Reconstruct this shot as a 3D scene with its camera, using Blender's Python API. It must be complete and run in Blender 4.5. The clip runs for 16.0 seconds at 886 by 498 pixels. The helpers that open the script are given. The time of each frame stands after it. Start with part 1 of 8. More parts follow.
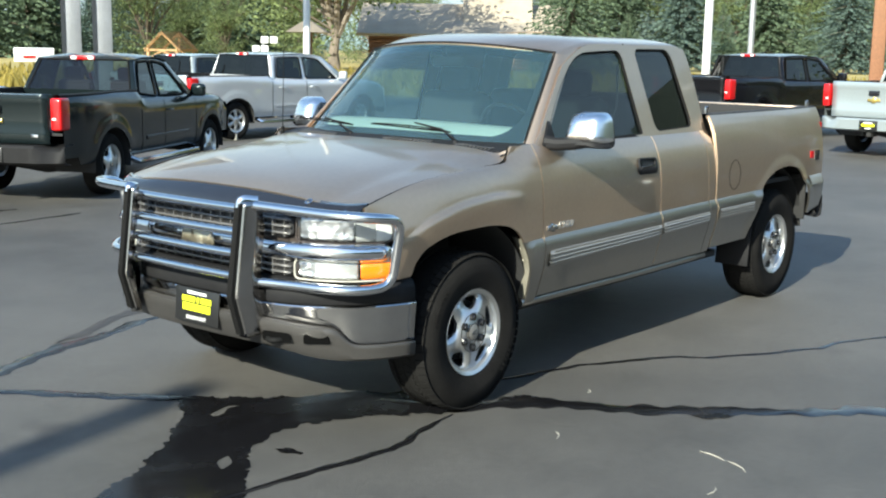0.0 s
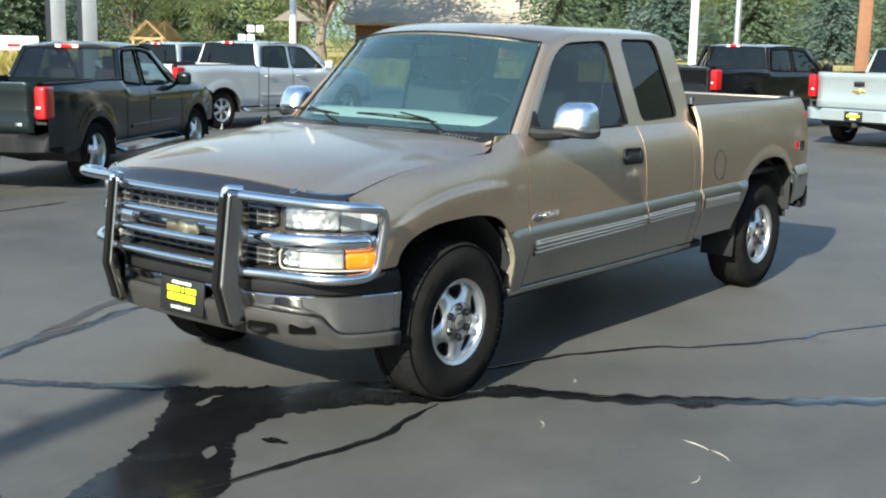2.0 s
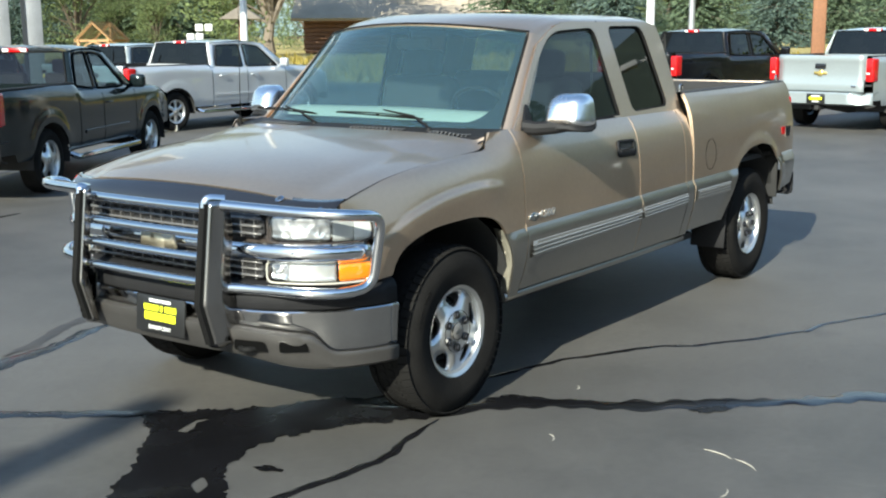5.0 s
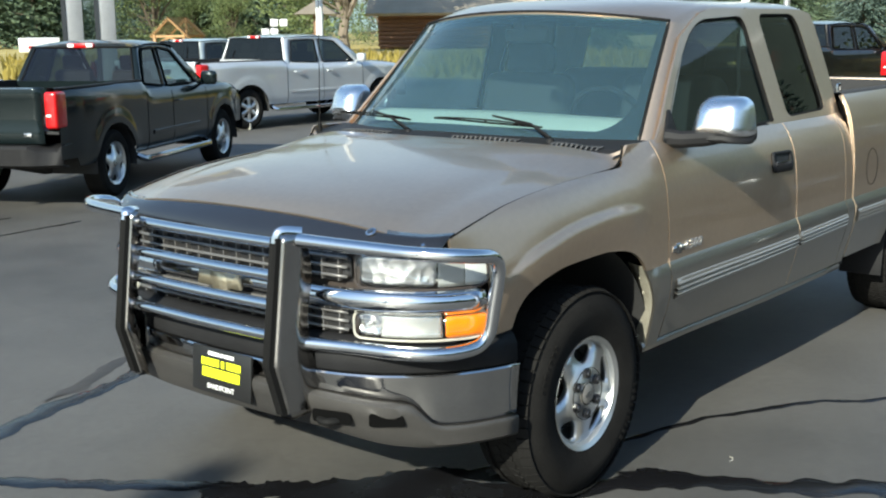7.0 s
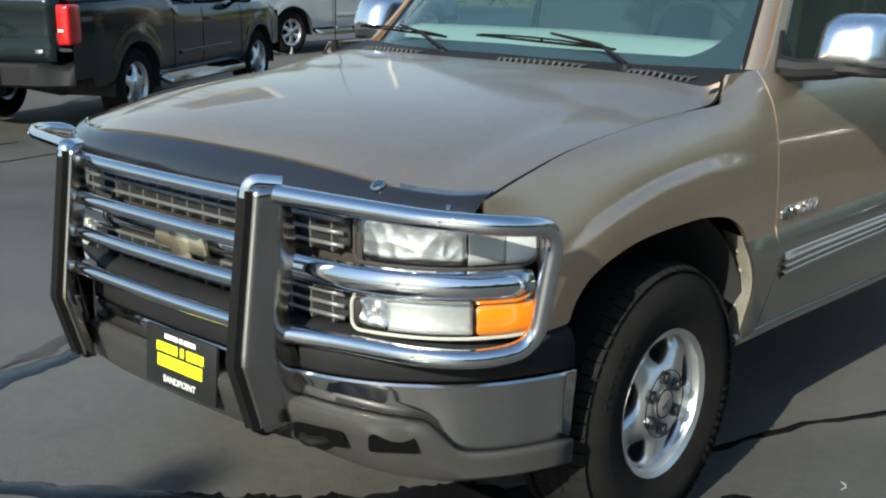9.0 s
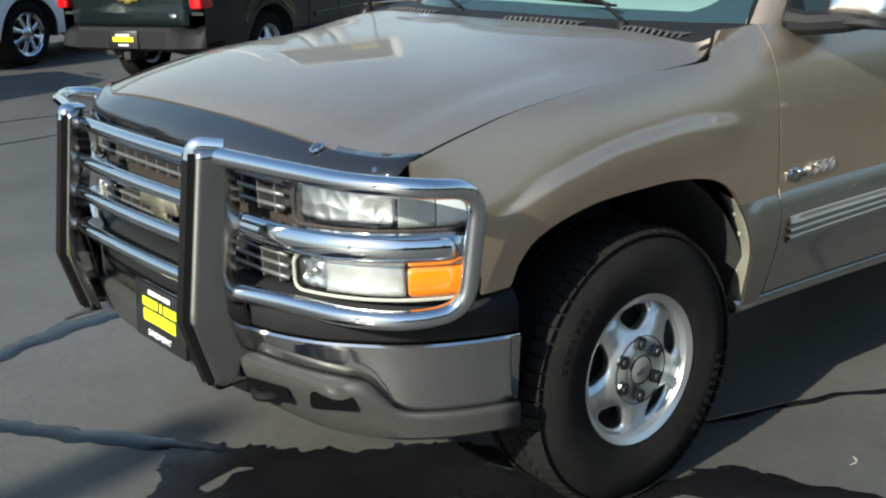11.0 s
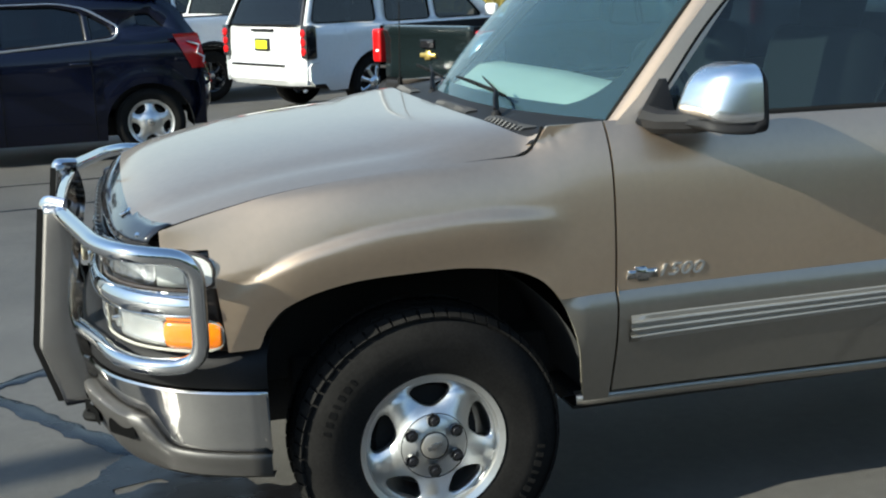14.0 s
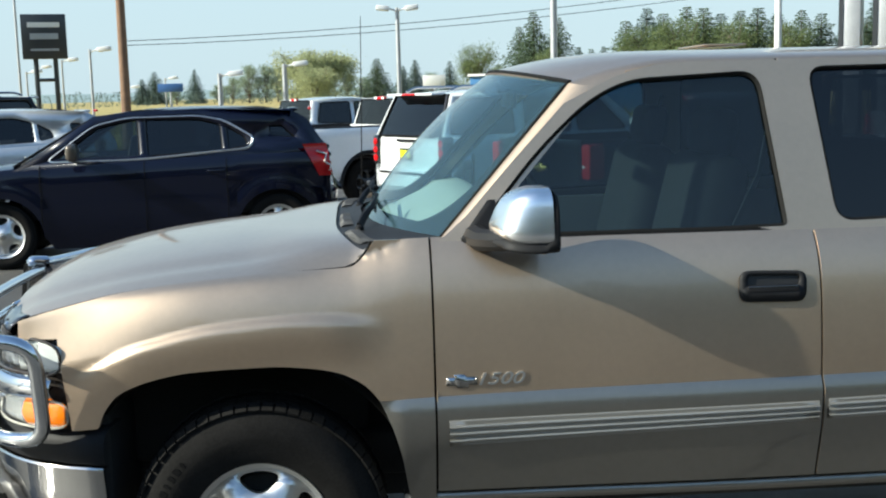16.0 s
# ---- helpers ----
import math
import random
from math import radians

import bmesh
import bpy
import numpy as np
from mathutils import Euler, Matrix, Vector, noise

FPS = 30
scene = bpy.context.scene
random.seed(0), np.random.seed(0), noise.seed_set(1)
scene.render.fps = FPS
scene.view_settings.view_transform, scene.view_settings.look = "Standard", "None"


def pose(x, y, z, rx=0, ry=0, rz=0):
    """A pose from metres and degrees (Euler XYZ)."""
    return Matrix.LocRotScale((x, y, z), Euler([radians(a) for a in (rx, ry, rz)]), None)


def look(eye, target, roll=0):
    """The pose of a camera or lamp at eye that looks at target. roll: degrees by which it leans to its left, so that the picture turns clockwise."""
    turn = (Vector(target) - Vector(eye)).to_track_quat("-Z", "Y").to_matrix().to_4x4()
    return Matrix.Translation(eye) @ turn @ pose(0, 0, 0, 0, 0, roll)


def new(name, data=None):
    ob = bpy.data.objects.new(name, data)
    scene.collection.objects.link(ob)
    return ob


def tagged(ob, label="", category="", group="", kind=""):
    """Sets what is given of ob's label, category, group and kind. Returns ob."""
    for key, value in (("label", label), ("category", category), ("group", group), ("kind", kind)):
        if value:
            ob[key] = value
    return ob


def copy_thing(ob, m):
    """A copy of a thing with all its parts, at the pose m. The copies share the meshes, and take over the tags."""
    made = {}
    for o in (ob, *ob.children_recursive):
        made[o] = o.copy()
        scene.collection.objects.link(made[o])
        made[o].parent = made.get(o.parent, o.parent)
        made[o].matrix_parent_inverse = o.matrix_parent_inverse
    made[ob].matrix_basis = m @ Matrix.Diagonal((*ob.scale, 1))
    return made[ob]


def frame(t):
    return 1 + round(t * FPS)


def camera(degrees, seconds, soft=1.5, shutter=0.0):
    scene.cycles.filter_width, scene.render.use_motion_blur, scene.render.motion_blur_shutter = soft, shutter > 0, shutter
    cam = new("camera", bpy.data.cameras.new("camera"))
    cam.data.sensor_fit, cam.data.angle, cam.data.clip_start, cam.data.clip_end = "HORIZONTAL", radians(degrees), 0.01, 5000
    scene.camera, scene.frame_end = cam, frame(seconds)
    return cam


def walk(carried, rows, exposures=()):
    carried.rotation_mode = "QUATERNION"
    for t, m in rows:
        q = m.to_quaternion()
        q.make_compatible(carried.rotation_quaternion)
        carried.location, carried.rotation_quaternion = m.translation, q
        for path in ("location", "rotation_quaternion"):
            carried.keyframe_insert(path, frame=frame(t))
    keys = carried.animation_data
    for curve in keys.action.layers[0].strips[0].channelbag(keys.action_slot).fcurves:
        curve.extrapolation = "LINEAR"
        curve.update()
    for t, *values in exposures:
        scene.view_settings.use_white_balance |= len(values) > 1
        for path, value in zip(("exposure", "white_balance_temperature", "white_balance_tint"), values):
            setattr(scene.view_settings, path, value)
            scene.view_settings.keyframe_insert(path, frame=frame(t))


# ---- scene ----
cam = camera(42.5, 16.0, 2.1)
PATH = [
    (0, (4.353, 4.244, 1.768), (2.819, 3.008, 1.423), 1.0),
    (0.5, (4.352, 4.252, 1.768), (2.811, 3.025, 1.423), 0.8),
    (1, (4.355, 4.249, 1.765), (2.814, 3.023, 1.414), 1.0),
    (1.5, (4.355, 4.251, 1.769), (2.814, 3.029, 1.408), 0.9),
    (2, (4.35, 4.248, 1.768), (2.804, 3.033, 1.406), 1.2),
    (2.5, (4.353, 4.241, 1.768), (2.803, 3.027, 1.415), 1.9),
    (3, (4.345, 4.239, 1.768), (2.801, 3.017, 1.416), 1.9),
    (3.5, (4.348, 4.229, 1.762), (2.807, 3.008, 1.398), 1.5),
    (6, (3.905, 3.499, 1.756), (2.291, 2.377, 1.385), -1.2),
    (6.5, (3.706, 3.303, 1.732), (2.139, 2.11, 1.386), -0.9),
    (7, (3.471, 3.111, 1.737), (1.956, 1.862, 1.357), -0.6),
    (7.5, (3.227, 2.852, 1.728), (1.619, 1.714, 1.379), 0.0),
    (8, (2.997, 2.657, 1.703), (1.404, 1.516, 1.305), 0.3),
    (8.5, (2.773, 2.591, 1.667), (1.289, 1.308, 1.275), 0.5),
    (9, (2.652, 2.485, 1.61), (1.213, 1.187, 1.114), 0.6),
    (11.5, (2.033, 3.105, 1.622), (0.968, 1.499, 1.087), -0.7),
    (12, (1.782, 3.318, 1.623), (0.845, 1.628, 1.109), -0.1),
    (12.5, (1.528, 3.406, 1.623), (0.629, 1.704, 1.077), -1.1),
    (13, (1.258, 3.484, 1.656), (0.467, 1.717, 1.152), 0.6),
    (13.5, (1.028, 3.654, 1.675), (0.349, 1.833, 1.204), -1.5),
    (14, (0.777, 3.893, 1.714), (0.257, 2.02, 1.246), -1.7),
    (14.5, (0.522, 4.02, 1.706), (0.085, 2.096, 1.377), -0.6),
    (15, (0.246, 4.113, 1.726), (-0.146, 2.182, 1.383), -1.4),
    (15.5, (-0.071, 4.284, 1.733), (-0.332, 2.336, 1.363), -0.8),
    (16, (-0.329, 4.377, 1.742), (-0.479, 2.402, 1.467), -1.5),
]
walk(cam, [(t, look(eye, target, roll)) for t, eye, target, roll in PATH],
     exposures=[(0, 1.22, 6450, 1), (6, 1.11, 6450, 1), (9, 0.78, 6450, 1), (12.5, 0.95, 6450, 1), (14.5, 1.00, 6450, 1), (16, 0.88, 6450, 1)])

# ==== place ====
# ---------------- sky, sun ----------------
SUN_DIR = Vector((0.98, 0.20, 0.0)).normalized()      # horizontal way towards the sun
SUN_ELEV = radians(29)
world = bpy.data.worlds.new("sky")
scene.world = world
world.use_nodes = True
wn = world.node_tree
bg = wn.nodes["Background"]
sky = wn.nodes.new("ShaderNodeTexSky")
sky.sky_type = "NISHITA"
sky.sun_disc = False
sky.sun_elevation = SUN_ELEV
sky.sun_rotation = math.atan2(SUN_DIR.x, SUN_DIR.y)
sky.dust_density = 0.7
sky.air_density = 1.15
sky.ozone_density = 3.5
haze = wn.nodes.new("ShaderNodeMix")
haze.data_type, haze.blend_type = "RGBA", "MULTIPLY"
haze.inputs["Factor"].default_value = 1.0
haze.inputs["B"].default_value = (1.04, 1.0, 0.98, 1)
wn.links.new(sky.outputs[0], haze.inputs["A"])
# pale blue haze low over the horizon
tcw = wn.nodes.new("ShaderNodeTexCoord")
sep = wn.nodes.new("ShaderNodeSeparateXYZ")
wn.links.new(tcw.outputs["Generated"], sep.inputs[0])
low_air = wn.nodes.new("ShaderNodeMapRange")
low_air.interpolation_type = "SMOOTHSTEP"
low_air.inputs["From Min"].default_value, low_air.inputs["From Max"].default_value = 0.02, 0.60
low_air.inputs["To Min"].default_value, low_air.inputs["To Max"].default_value = 0.93, 0.0
wn.links.new(sep.outputs["Z"], low_air.inputs["Value"])
mist = wn.nodes.new("ShaderNodeMix")
mist.data_type = "RGBA"
mist.inputs["B"].default_value = (2.55, 3.15, 3.65, 1)
wn.links.new(low_air.outputs[0], mist.inputs["Factor"])
wn.links.new(haze.outputs["Result"], mist.inputs["A"])
wn.links.new(mist.outputs["Result"], bg.inputs[0])
bg.inputs[1].default_value = 0.134
sun = new("sun", bpy.data.lights.new("sun", "SUN"))
sun.data.energy = 5.0
sun.data.angle = radians(0.6)
sun.data.color = (1.0, 0.94, 0.84)
sun.matrix_world = look((SUN_DIR * math.cos(SUN_ELEV) + Vector((0, 0, math.sin(SUN_ELEV)))) * 60, (0, 0, 0))


# ---------------- materials ----------------
def material(name, color, rough=0.5, metal=0.0, coat=0.0, vary=0.0, scale=8.0, bump=0.0, bscale=60.0, fleck=0.0, dirt=None):
    m = bpy.data.materials.new(name)
    m.use_nodes = True
    nt = m.node_tree
    b = nt.nodes["Principled BSDF"]
    b.inputs["Base Color"].default_value = (*color, 1)
    b.inputs["Roughness"].default_value = rough
    b.inputs["Metallic"].default_value = metal
    b.inputs["Coat Weight"].default_value = coat
    b.inputs["Coat Roughness"].default_value = 0.04
    tc = nt.nodes.new("ShaderNodeTexCoord")
    last = None
    if vary:
        n1 = nt.nodes.new("ShaderNodeTexNoise")
        n1.inputs["Scale"].default_value = scale
        n1.inputs["Detail"].default_value = 6
        nt.links.new(tc.outputs["Object"], n1.inputs["Vector"])
        n2 = nt.nodes.new("ShaderNodeTexNoise")
        n2.inputs["Scale"].default_value = scale * 14
        n2.inputs["Detail"].default_value = 3
        nt.links.new(tc.outputs["Object"], n2.inputs["Vector"])
        add = nt.nodes.new("ShaderNodeMath")
        add.operation = "ADD"
        nt.links.new(n1.outputs["Fac"], add.inputs[0])
        nt.links.new(n2.outputs["Fac"], add.inputs[1])
        ramp = nt.nodes.new("ShaderNodeMapRange")
        ramp.inputs["From Min"].default_value, ramp.inputs["From Max"].default_value = 0.6, 1.4
        nt.links.new(add.outputs[0], ramp.inputs["Value"])
        mix = nt.nodes.new("ShaderNodeMix")
        mix.data_type = "RGBA"
        mix.inputs["A"].default_value = (*[c * (1 - vary) for c in color], 1)
        mix.inputs["B"].default_value = (*[min(1, c * (1 + vary)) for c in color], 1)
        nt.links.new(ramp.outputs[0], mix.inputs["Factor"])
        nt.links.new(mix.outputs["Result"], b.inputs["Base Color"])
        last = mix
        rr = nt.nodes.new("ShaderNodeMapRange")
        rr.inputs["To Min"].default_value, rr.inputs["To Max"].default_value = max(0.0, rough - 0.3 * vary * rough - 0.02), rough + 0.3 * vary * rough + 0.02
        nt.links.new(n1.outputs["Fac"], rr.inputs["Value"])
        nt.links.new(rr.outputs[0], b.inputs["Roughness"])
    if bump:
        nb = nt.nodes.new("ShaderNodeTexNoise")
        nb.inputs["Scale"].default_value = bscale
        nb.inputs["Detail"].default_value = 4
        nt.links.new(tc.outputs["Object"], nb.inputs["Vector"])
        bn = nt.nodes.new("ShaderNodeBump")
        bn.inputs["Strength"].default_value = bump
        bn.inputs["Distance"].default_value = 0.01
        nt.links.new(nb.outputs["Fac"], bn.inputs["Height"])
        nt.links.new(bn.outputs[0], b.inputs["Normal"])
    return m


def glass(name, tint, gloss_rough=0.0, sky_veil=0.0):
    """Thin pane: tinted see-through with a Fresnel gloss on it."""
    m = bpy.data.materials.new(name)
    m.use_nodes = True
    nt = m.node_tree
    nt.nodes.remove(nt.nodes["Principled BSDF"])
    out = nt.nodes["Material Output"]
    tr = nt.nodes.new("ShaderNodeBsdfTransparent")
    tr.inputs[0].default_value = (*tint, 1)
    gl = nt.nodes.new("ShaderNodeBsdfGlossy")
    gl.inputs["Roughness"].default_value = gloss_rough
    lw = nt.nodes.new("ShaderNodeLayerWeight")
    lw.inputs[0].default_value = 0.5
    pw = nt.nodes.new("ShaderNodeMath")
    pw.operation = "POWER"
    pw.inputs[1].default_value = 5.0
    nt.links.new(lw.outputs["Facing"], pw.inputs[0])
    ma = nt.nodes.new("ShaderNodeMath")
    ma.operation = "MULTIPLY_ADD"
    ma.inputs[1].default_value, ma.inputs[2].default_value = 0.93, 0.06
    nt.links.new(pw.outputs[0], ma.inputs[0])
    mx = nt.nodes.new("ShaderNodeMixShader")
    nt.links.new(ma.outputs[0], mx.inputs[0])
    nt.links.new(tr.outputs[0], mx.inputs[1])
    nt.links.new(gl.outputs[0], mx.inputs[2])
    last = mx
    if sky_veil:
        # blue diffuse layer stands for sky reflected on the dusty pane
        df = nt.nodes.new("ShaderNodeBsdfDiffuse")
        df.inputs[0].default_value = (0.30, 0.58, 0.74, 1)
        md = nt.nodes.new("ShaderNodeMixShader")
        md.inputs[0].default_value = sky_veil
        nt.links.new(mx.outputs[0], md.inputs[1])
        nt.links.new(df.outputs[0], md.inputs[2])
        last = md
    nt.links.new(last.outputs[0], out.inputs[0])
    return m


PAINT = material("bronze_paint", (0.545, 0.420, 0.308), 0.44, 0.95, 0.75, 0.05, 3.0)
PAINT.node_tree.nodes["Principled BSDF"].inputs["Coat Roughness"].default_value = 0.06
PEDGE = material("sunlit_edge_paint", (0.50, 0.42, 0.33), 0.35, 0.6, 0.4, 0.05, 9.0)
PAINT_LOW = material("pewter_paint", (0.258, 0.243, 0.216), 0.34, 0.88, 0.9, 0.05, 3.0)
TRIM = material("pewter_moulding", (0.31, 0.30, 0.275), 0.38, 0.6, 0.3, 0.05, 5.0)
CHROME = material("chrome", (0.66, 0.67, 0.69), 0.05, 1.0, 0.0, 0.03, 6.0)
BUMPC = material("worn_bumper_chrome", (0.54, 0.53, 0.52), 0.08, 1.0, 0.0, 0.06, 5.0)
# valance pewter, darkened to hold the shade under the bumper
VALANCE = material("shaded_pewter_plastic", (0.052, 0.049, 0.046), 0.45, 0.3, 0.2, 0.1, 5.0)
CAPM = material("dull_cap_metal", (0.42, 0.40, 0.37), 0.45, 0.8, 0.0, 0.1, 20.0)
STEEL = material("polished_steel", (0.46, 0.455, 0.45), 0.12, 1.0, 0.0, 0.06, 10.0)
ALLOY = material("wheel_alloy", (0.64, 0.645, 0.64), 0.33, 0.93, 0.0, 0.08, 14.0)
BLACKP = material("black_plastic", (0.015, 0.015, 0.016), 0.55, 0.0, 0.0, 0.2, 12.0, 0.05, 300.0)
DUSTP = material("dusty_black_plastic", (0.055, 0.055, 0.055), 0.6, 0.0, 0.0, 0.3, 30.0)
BLACKP.node_tree.nodes["Principled BSDF"].inputs["Specular IOR Level"].default_value = 0.14
GLOSSB = material("gloss_black_plastic", (0.012, 0.012, 0.014), 0.08, 0.0, 0.6, 0.1, 8.0)
RUBBER = material("tyre_rubber", (0.013, 0.0125, 0.012), 0.85, 0.0, 0.0, 0.4, 9.0, 0.10, 60.0)
RUBBER.node_tree.nodes["Principled BSDF"].inputs["Specular IOR Level"].default_value = 0.06
SEAL = material("rubber_seal", (0.010, 0.010, 0.010), 0.6, 0.0, 0.0, 0.1, 20.0)
SEAL.node_tree.nodes["Principled BSDF"].inputs["Specular IOR Level"].default_value = 0.05
DARK = material("underbody_dark", (0.018, 0.018, 0.018), 0.85, 0.0, 0.0, 0.3, 6.0)
VOID = material("grille_mesh_black", (0.015, 0.015, 0.016), 0.5, 0.0, 0.0, 0.2, 6.0)
GRILLE = material("grille_dark_bronze", (0.050, 0.041, 0.036), 0.28, 0.1, 0.5, 0.1, 6.0)
# bars lightened to show their front edges catching light
GRBAR = material("lit_grille_bar", (0.15, 0.145, 0.14), 0.35, 0.4, 0.3, 0.1, 20.0)
RIMP = material("pale_lamp_rim", (0.40, 0.385, 0.33), 0.35, 0.0, 0.3, 0.08, 30.0)
MIRCAP = material("brushed_chrome", (0.90, 0.91, 0.92), 0.27, 1.0, 0.0, 0.03, 6.0)
SLOT = material("recess_shade", (0.003, 0.003, 0.003), 0.95)
SLOT.node_tree.nodes["Principled BSDF"].inputs["Specular IOR Level"].default_value = 0.05
UPRIGHT = material("satin_guard_steel", (0.40, 0.385, 0.37), 0.15, 1.0, 0.0, 0.1, 10.0)
LAMPW = material("frosted_lamp_side", (0.62, 0.64, 0.62), 0.25, 0.0, 0.6, 0.1, 40.0)
LENS = glass("clear_lens", (0.92, 0.93, 0.94), 0.04)
AMBER = material("amber_lens", (0.90, 0.225, 0.009), 0.15, 0.0, 0.6, 0.08, 30.0)
REDL = material("red_lens", (0.46, 0.006, 0.008), 0.2, 0.0, 0.3, 0.1, 30.0)
REFLECT = material("lamp_reflector", (0.95, 0.95, 0.93), 0.24, 1.0, 0.0, 0.05, 30.0, 0.6, 17.0)
FLUTEG = material("grey_lamp_flutes", (0.56, 0.58, 0.56), 0.34, 0.5, 0.0, 0.1, 30.0, 0.2, 16.0)
FLUTEW = material("clear_lamp_flutes", (0.82, 0.82, 0.78), 0.22, 0.75, 0.0, 0.1, 30.0, 0.3, 30.0)
def fluted(m, scale):
    """Adds upright flutes to a lamp reflector."""
    nt = m.node_tree
    wv = nt.nodes.new("ShaderNodeTexWave")
    wv.bands_direction = "Y"
    wv.inputs["Scale"].default_value = scale
    tc = nt.nodes.new("ShaderNodeTexCoord")
    nt.links.new(tc.outputs["Object"], wv.inputs["Vector"])
    b2 = nt.nodes.new("ShaderNodeBump")
    b2.inputs["Strength"].default_value, b2.inputs["Distance"].default_value = 0.16, 0.002
    nt.links.new(wv.outputs["Fac"], b2.inputs["Height"])
    old = nt.nodes["Principled BSDF"].inputs["Normal"].links[0].from_socket
    nt.links.new(old, b2.inputs["Normal"])
    nt.links.new(b2.outputs[0], nt.nodes["Principled BSDF"].inputs["Normal"])


def faceted(m, scale):
    """Adds large moulded facets to a lamp reflector."""
    nt = m.node_tree
    vo = nt.nodes.new("ShaderNodeTexVoronoi")
    vo.inputs["Scale"].default_value = scale
    tc = nt.nodes.new("ShaderNodeTexCoord")
    nt.links.new(tc.outputs["Object"], vo.inputs["Vector"])
    b2 = nt.nodes.new("ShaderNodeBump")
    b2.inputs["Strength"].default_value, b2.inputs["Distance"].default_value = 0.9, 0.006
    nt.links.new(vo.outputs["Distance"], b2.inputs["Height"])
    nt.links.new(b2.outputs[0], nt.nodes["Principled BSDF"].inputs["Normal"])


faceted(REFLECT, 26.0)
fluted(FLUTEG, 60.0)
fluted(FLUTEW, 46.0)
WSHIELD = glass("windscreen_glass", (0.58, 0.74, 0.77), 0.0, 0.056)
TINT = glass("door_glass", (0.25, 0.33, 0.35), 0.0, 0.006)
SHADEB = glass("screen_shade_band", (0.22, 0.32, 0.42), 0.0)
PRIV = glass("privacy_glass", (0.045, 0.055, 0.065), 0.0)
REARG = glass("rear_cab_glass", (0.22, 0.27, 0.28), 0.0)
BEIGE = material("beige_dash", (0.46, 0.445, 0.35), 0.6, 0.0, 0.0, 0.08, 8.0, 0.2, 200.0)
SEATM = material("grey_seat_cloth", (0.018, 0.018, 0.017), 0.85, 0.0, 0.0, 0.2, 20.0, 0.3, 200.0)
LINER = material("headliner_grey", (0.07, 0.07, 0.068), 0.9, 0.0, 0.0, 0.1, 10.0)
PLATEB = material("plate_black", (0.012, 0.012, 0.012), 0.35, 0.0, 0.2, 0.1, 10.0)
PYELLOW = material("print_yellow", (0.72, 0.80, 0.02), 0.4)
PWHITE = material("print_white", (0.78, 0.78, 0.76), 0.4, 0.0, 0.0, 0.05, 20.0)
ZINC = material("wheel_well_metal", (0.33, 0.31, 0.25), 0.55, 0.5, 0.0, 0.3, 15.0, 0.2, 50.0)
BEDLINER = material("bed_liner", (0.022, 0.022, 0.023), 0.9, 0.0, 0.0, 0.3, 10.0, 0.3, 80.0)


def paint(name, color, metal=0.4, rough=0.32, coat=1.0):
    m = material(name, color, rough, metal, coat, 0.05, 2.0)
    if coat < 1:
        m.node_tree.nodes["Principled BSDF"].inputs["Specular IOR Level"].default_value = 0.15
    return m


P_DKGREEN = paint("dark_slate_paint", (0.010, 0.016, 0.0175), 0.35, 0.16, 0.45)
P_SILVER = paint("silver_paint", (0.56, 0.585, 0.61), 0.45)
P_SILVER2 = paint("pale_silver_paint", (0.32, 0.36, 0.37), 0.4)
P_BLACK = paint("black_paint", (0.004, 0.004, 0.005), 0.0, 0.2, 0.55)
P_NAVY = paint("navy_paint", (0.003, 0.0045, 0.014), 0.0, 0.25, 0.5)
P_WHITE = paint("white_paint", (0.74, 0.75, 0.75), 0.0, 0.35)
P_RED = paint("red_paint", (0.35, 0.015, 0.015), 0.1, 0.3)
PGOLD = material("dull_gold_emblem", (0.52, 0.46, 0.33), 0.3, 0.8, 0.3, 0.05, 30)
GOLD = material("gold_emblem", (0.75, 0.55, 0.16), 0.3, 0.8, 0.3, 0.05, 30)


# ---------------- mesh tools ----------------
def curve(table):
    """Smooth function through a table of (x, value), flat beyond its ends."""
    tab = sorted(table)
    xs = [p[0] for p in tab]
    ys = [p[1] for p in tab]
    n = len(xs)
    d = [(ys[i + 1] - ys[i]) / (xs[i + 1] - xs[i]) for i in range(n - 1)]
    m = [d[0]] + [0.0 if d[i - 1] * d[i] <= 0 else 2 * d[i - 1] * d[i] / (d[i - 1] + d[i]) for i in range(1, n - 1)] + [d[-1]]

    def f(x):
        if x <= xs[0]:
            return ys[0]
        if x >= xs[-1]:
            return ys[-1]
        i = max(k for k in range(n - 1) if xs[k] <= x)
        h = xs[i + 1] - xs[i]
        t = (x - xs[i]) / h
        return (ys[i] * (1 + 2 * t) * (1 - t) ** 2 + h * m[i] * t * (1 - t) ** 2 + ys[i + 1] * t * t * (3 - 2 * t) + h * m[i + 1] * t * t * (t - 1))
    return f


def spread(a, b, n):
    return [a + (b - a) * i / (n - 1) for i in range(n)]


def smoothstep(a, b, x):
    t = min(1, max(0, (x - a) / (b - a)))
    return t * t * (3 - 2 * t)


def part(name, bm, mat, parent=None, label="", smooth=35):
    """Links a bmesh as one mesh object under a thing or a part."""
    me = bpy.data.meshes.new(name)
    bmesh.ops.recalc_face_normals(bm, faces=bm.faces) if len(bm.faces) < 4000 else None
    bm.to_mesh(me)
    bm.free()
    me.materials.append(mat)
    if smooth:
        for p in me.polygons:
            p.use_smooth = True
        me.set_sharp_from_angle(angle=radians(smooth))
    ob = new(name, me)
    if parent:
        ob.parent = parent
    if label:
        tagged(ob, label)
    return ob


def thing(name, m, label, category, group="", kind=""):
    ob = new(name)
    ob.empty_display_size = 0.2
    ob.matrix_world = m
    return tagged(ob, label, category, group, kind)


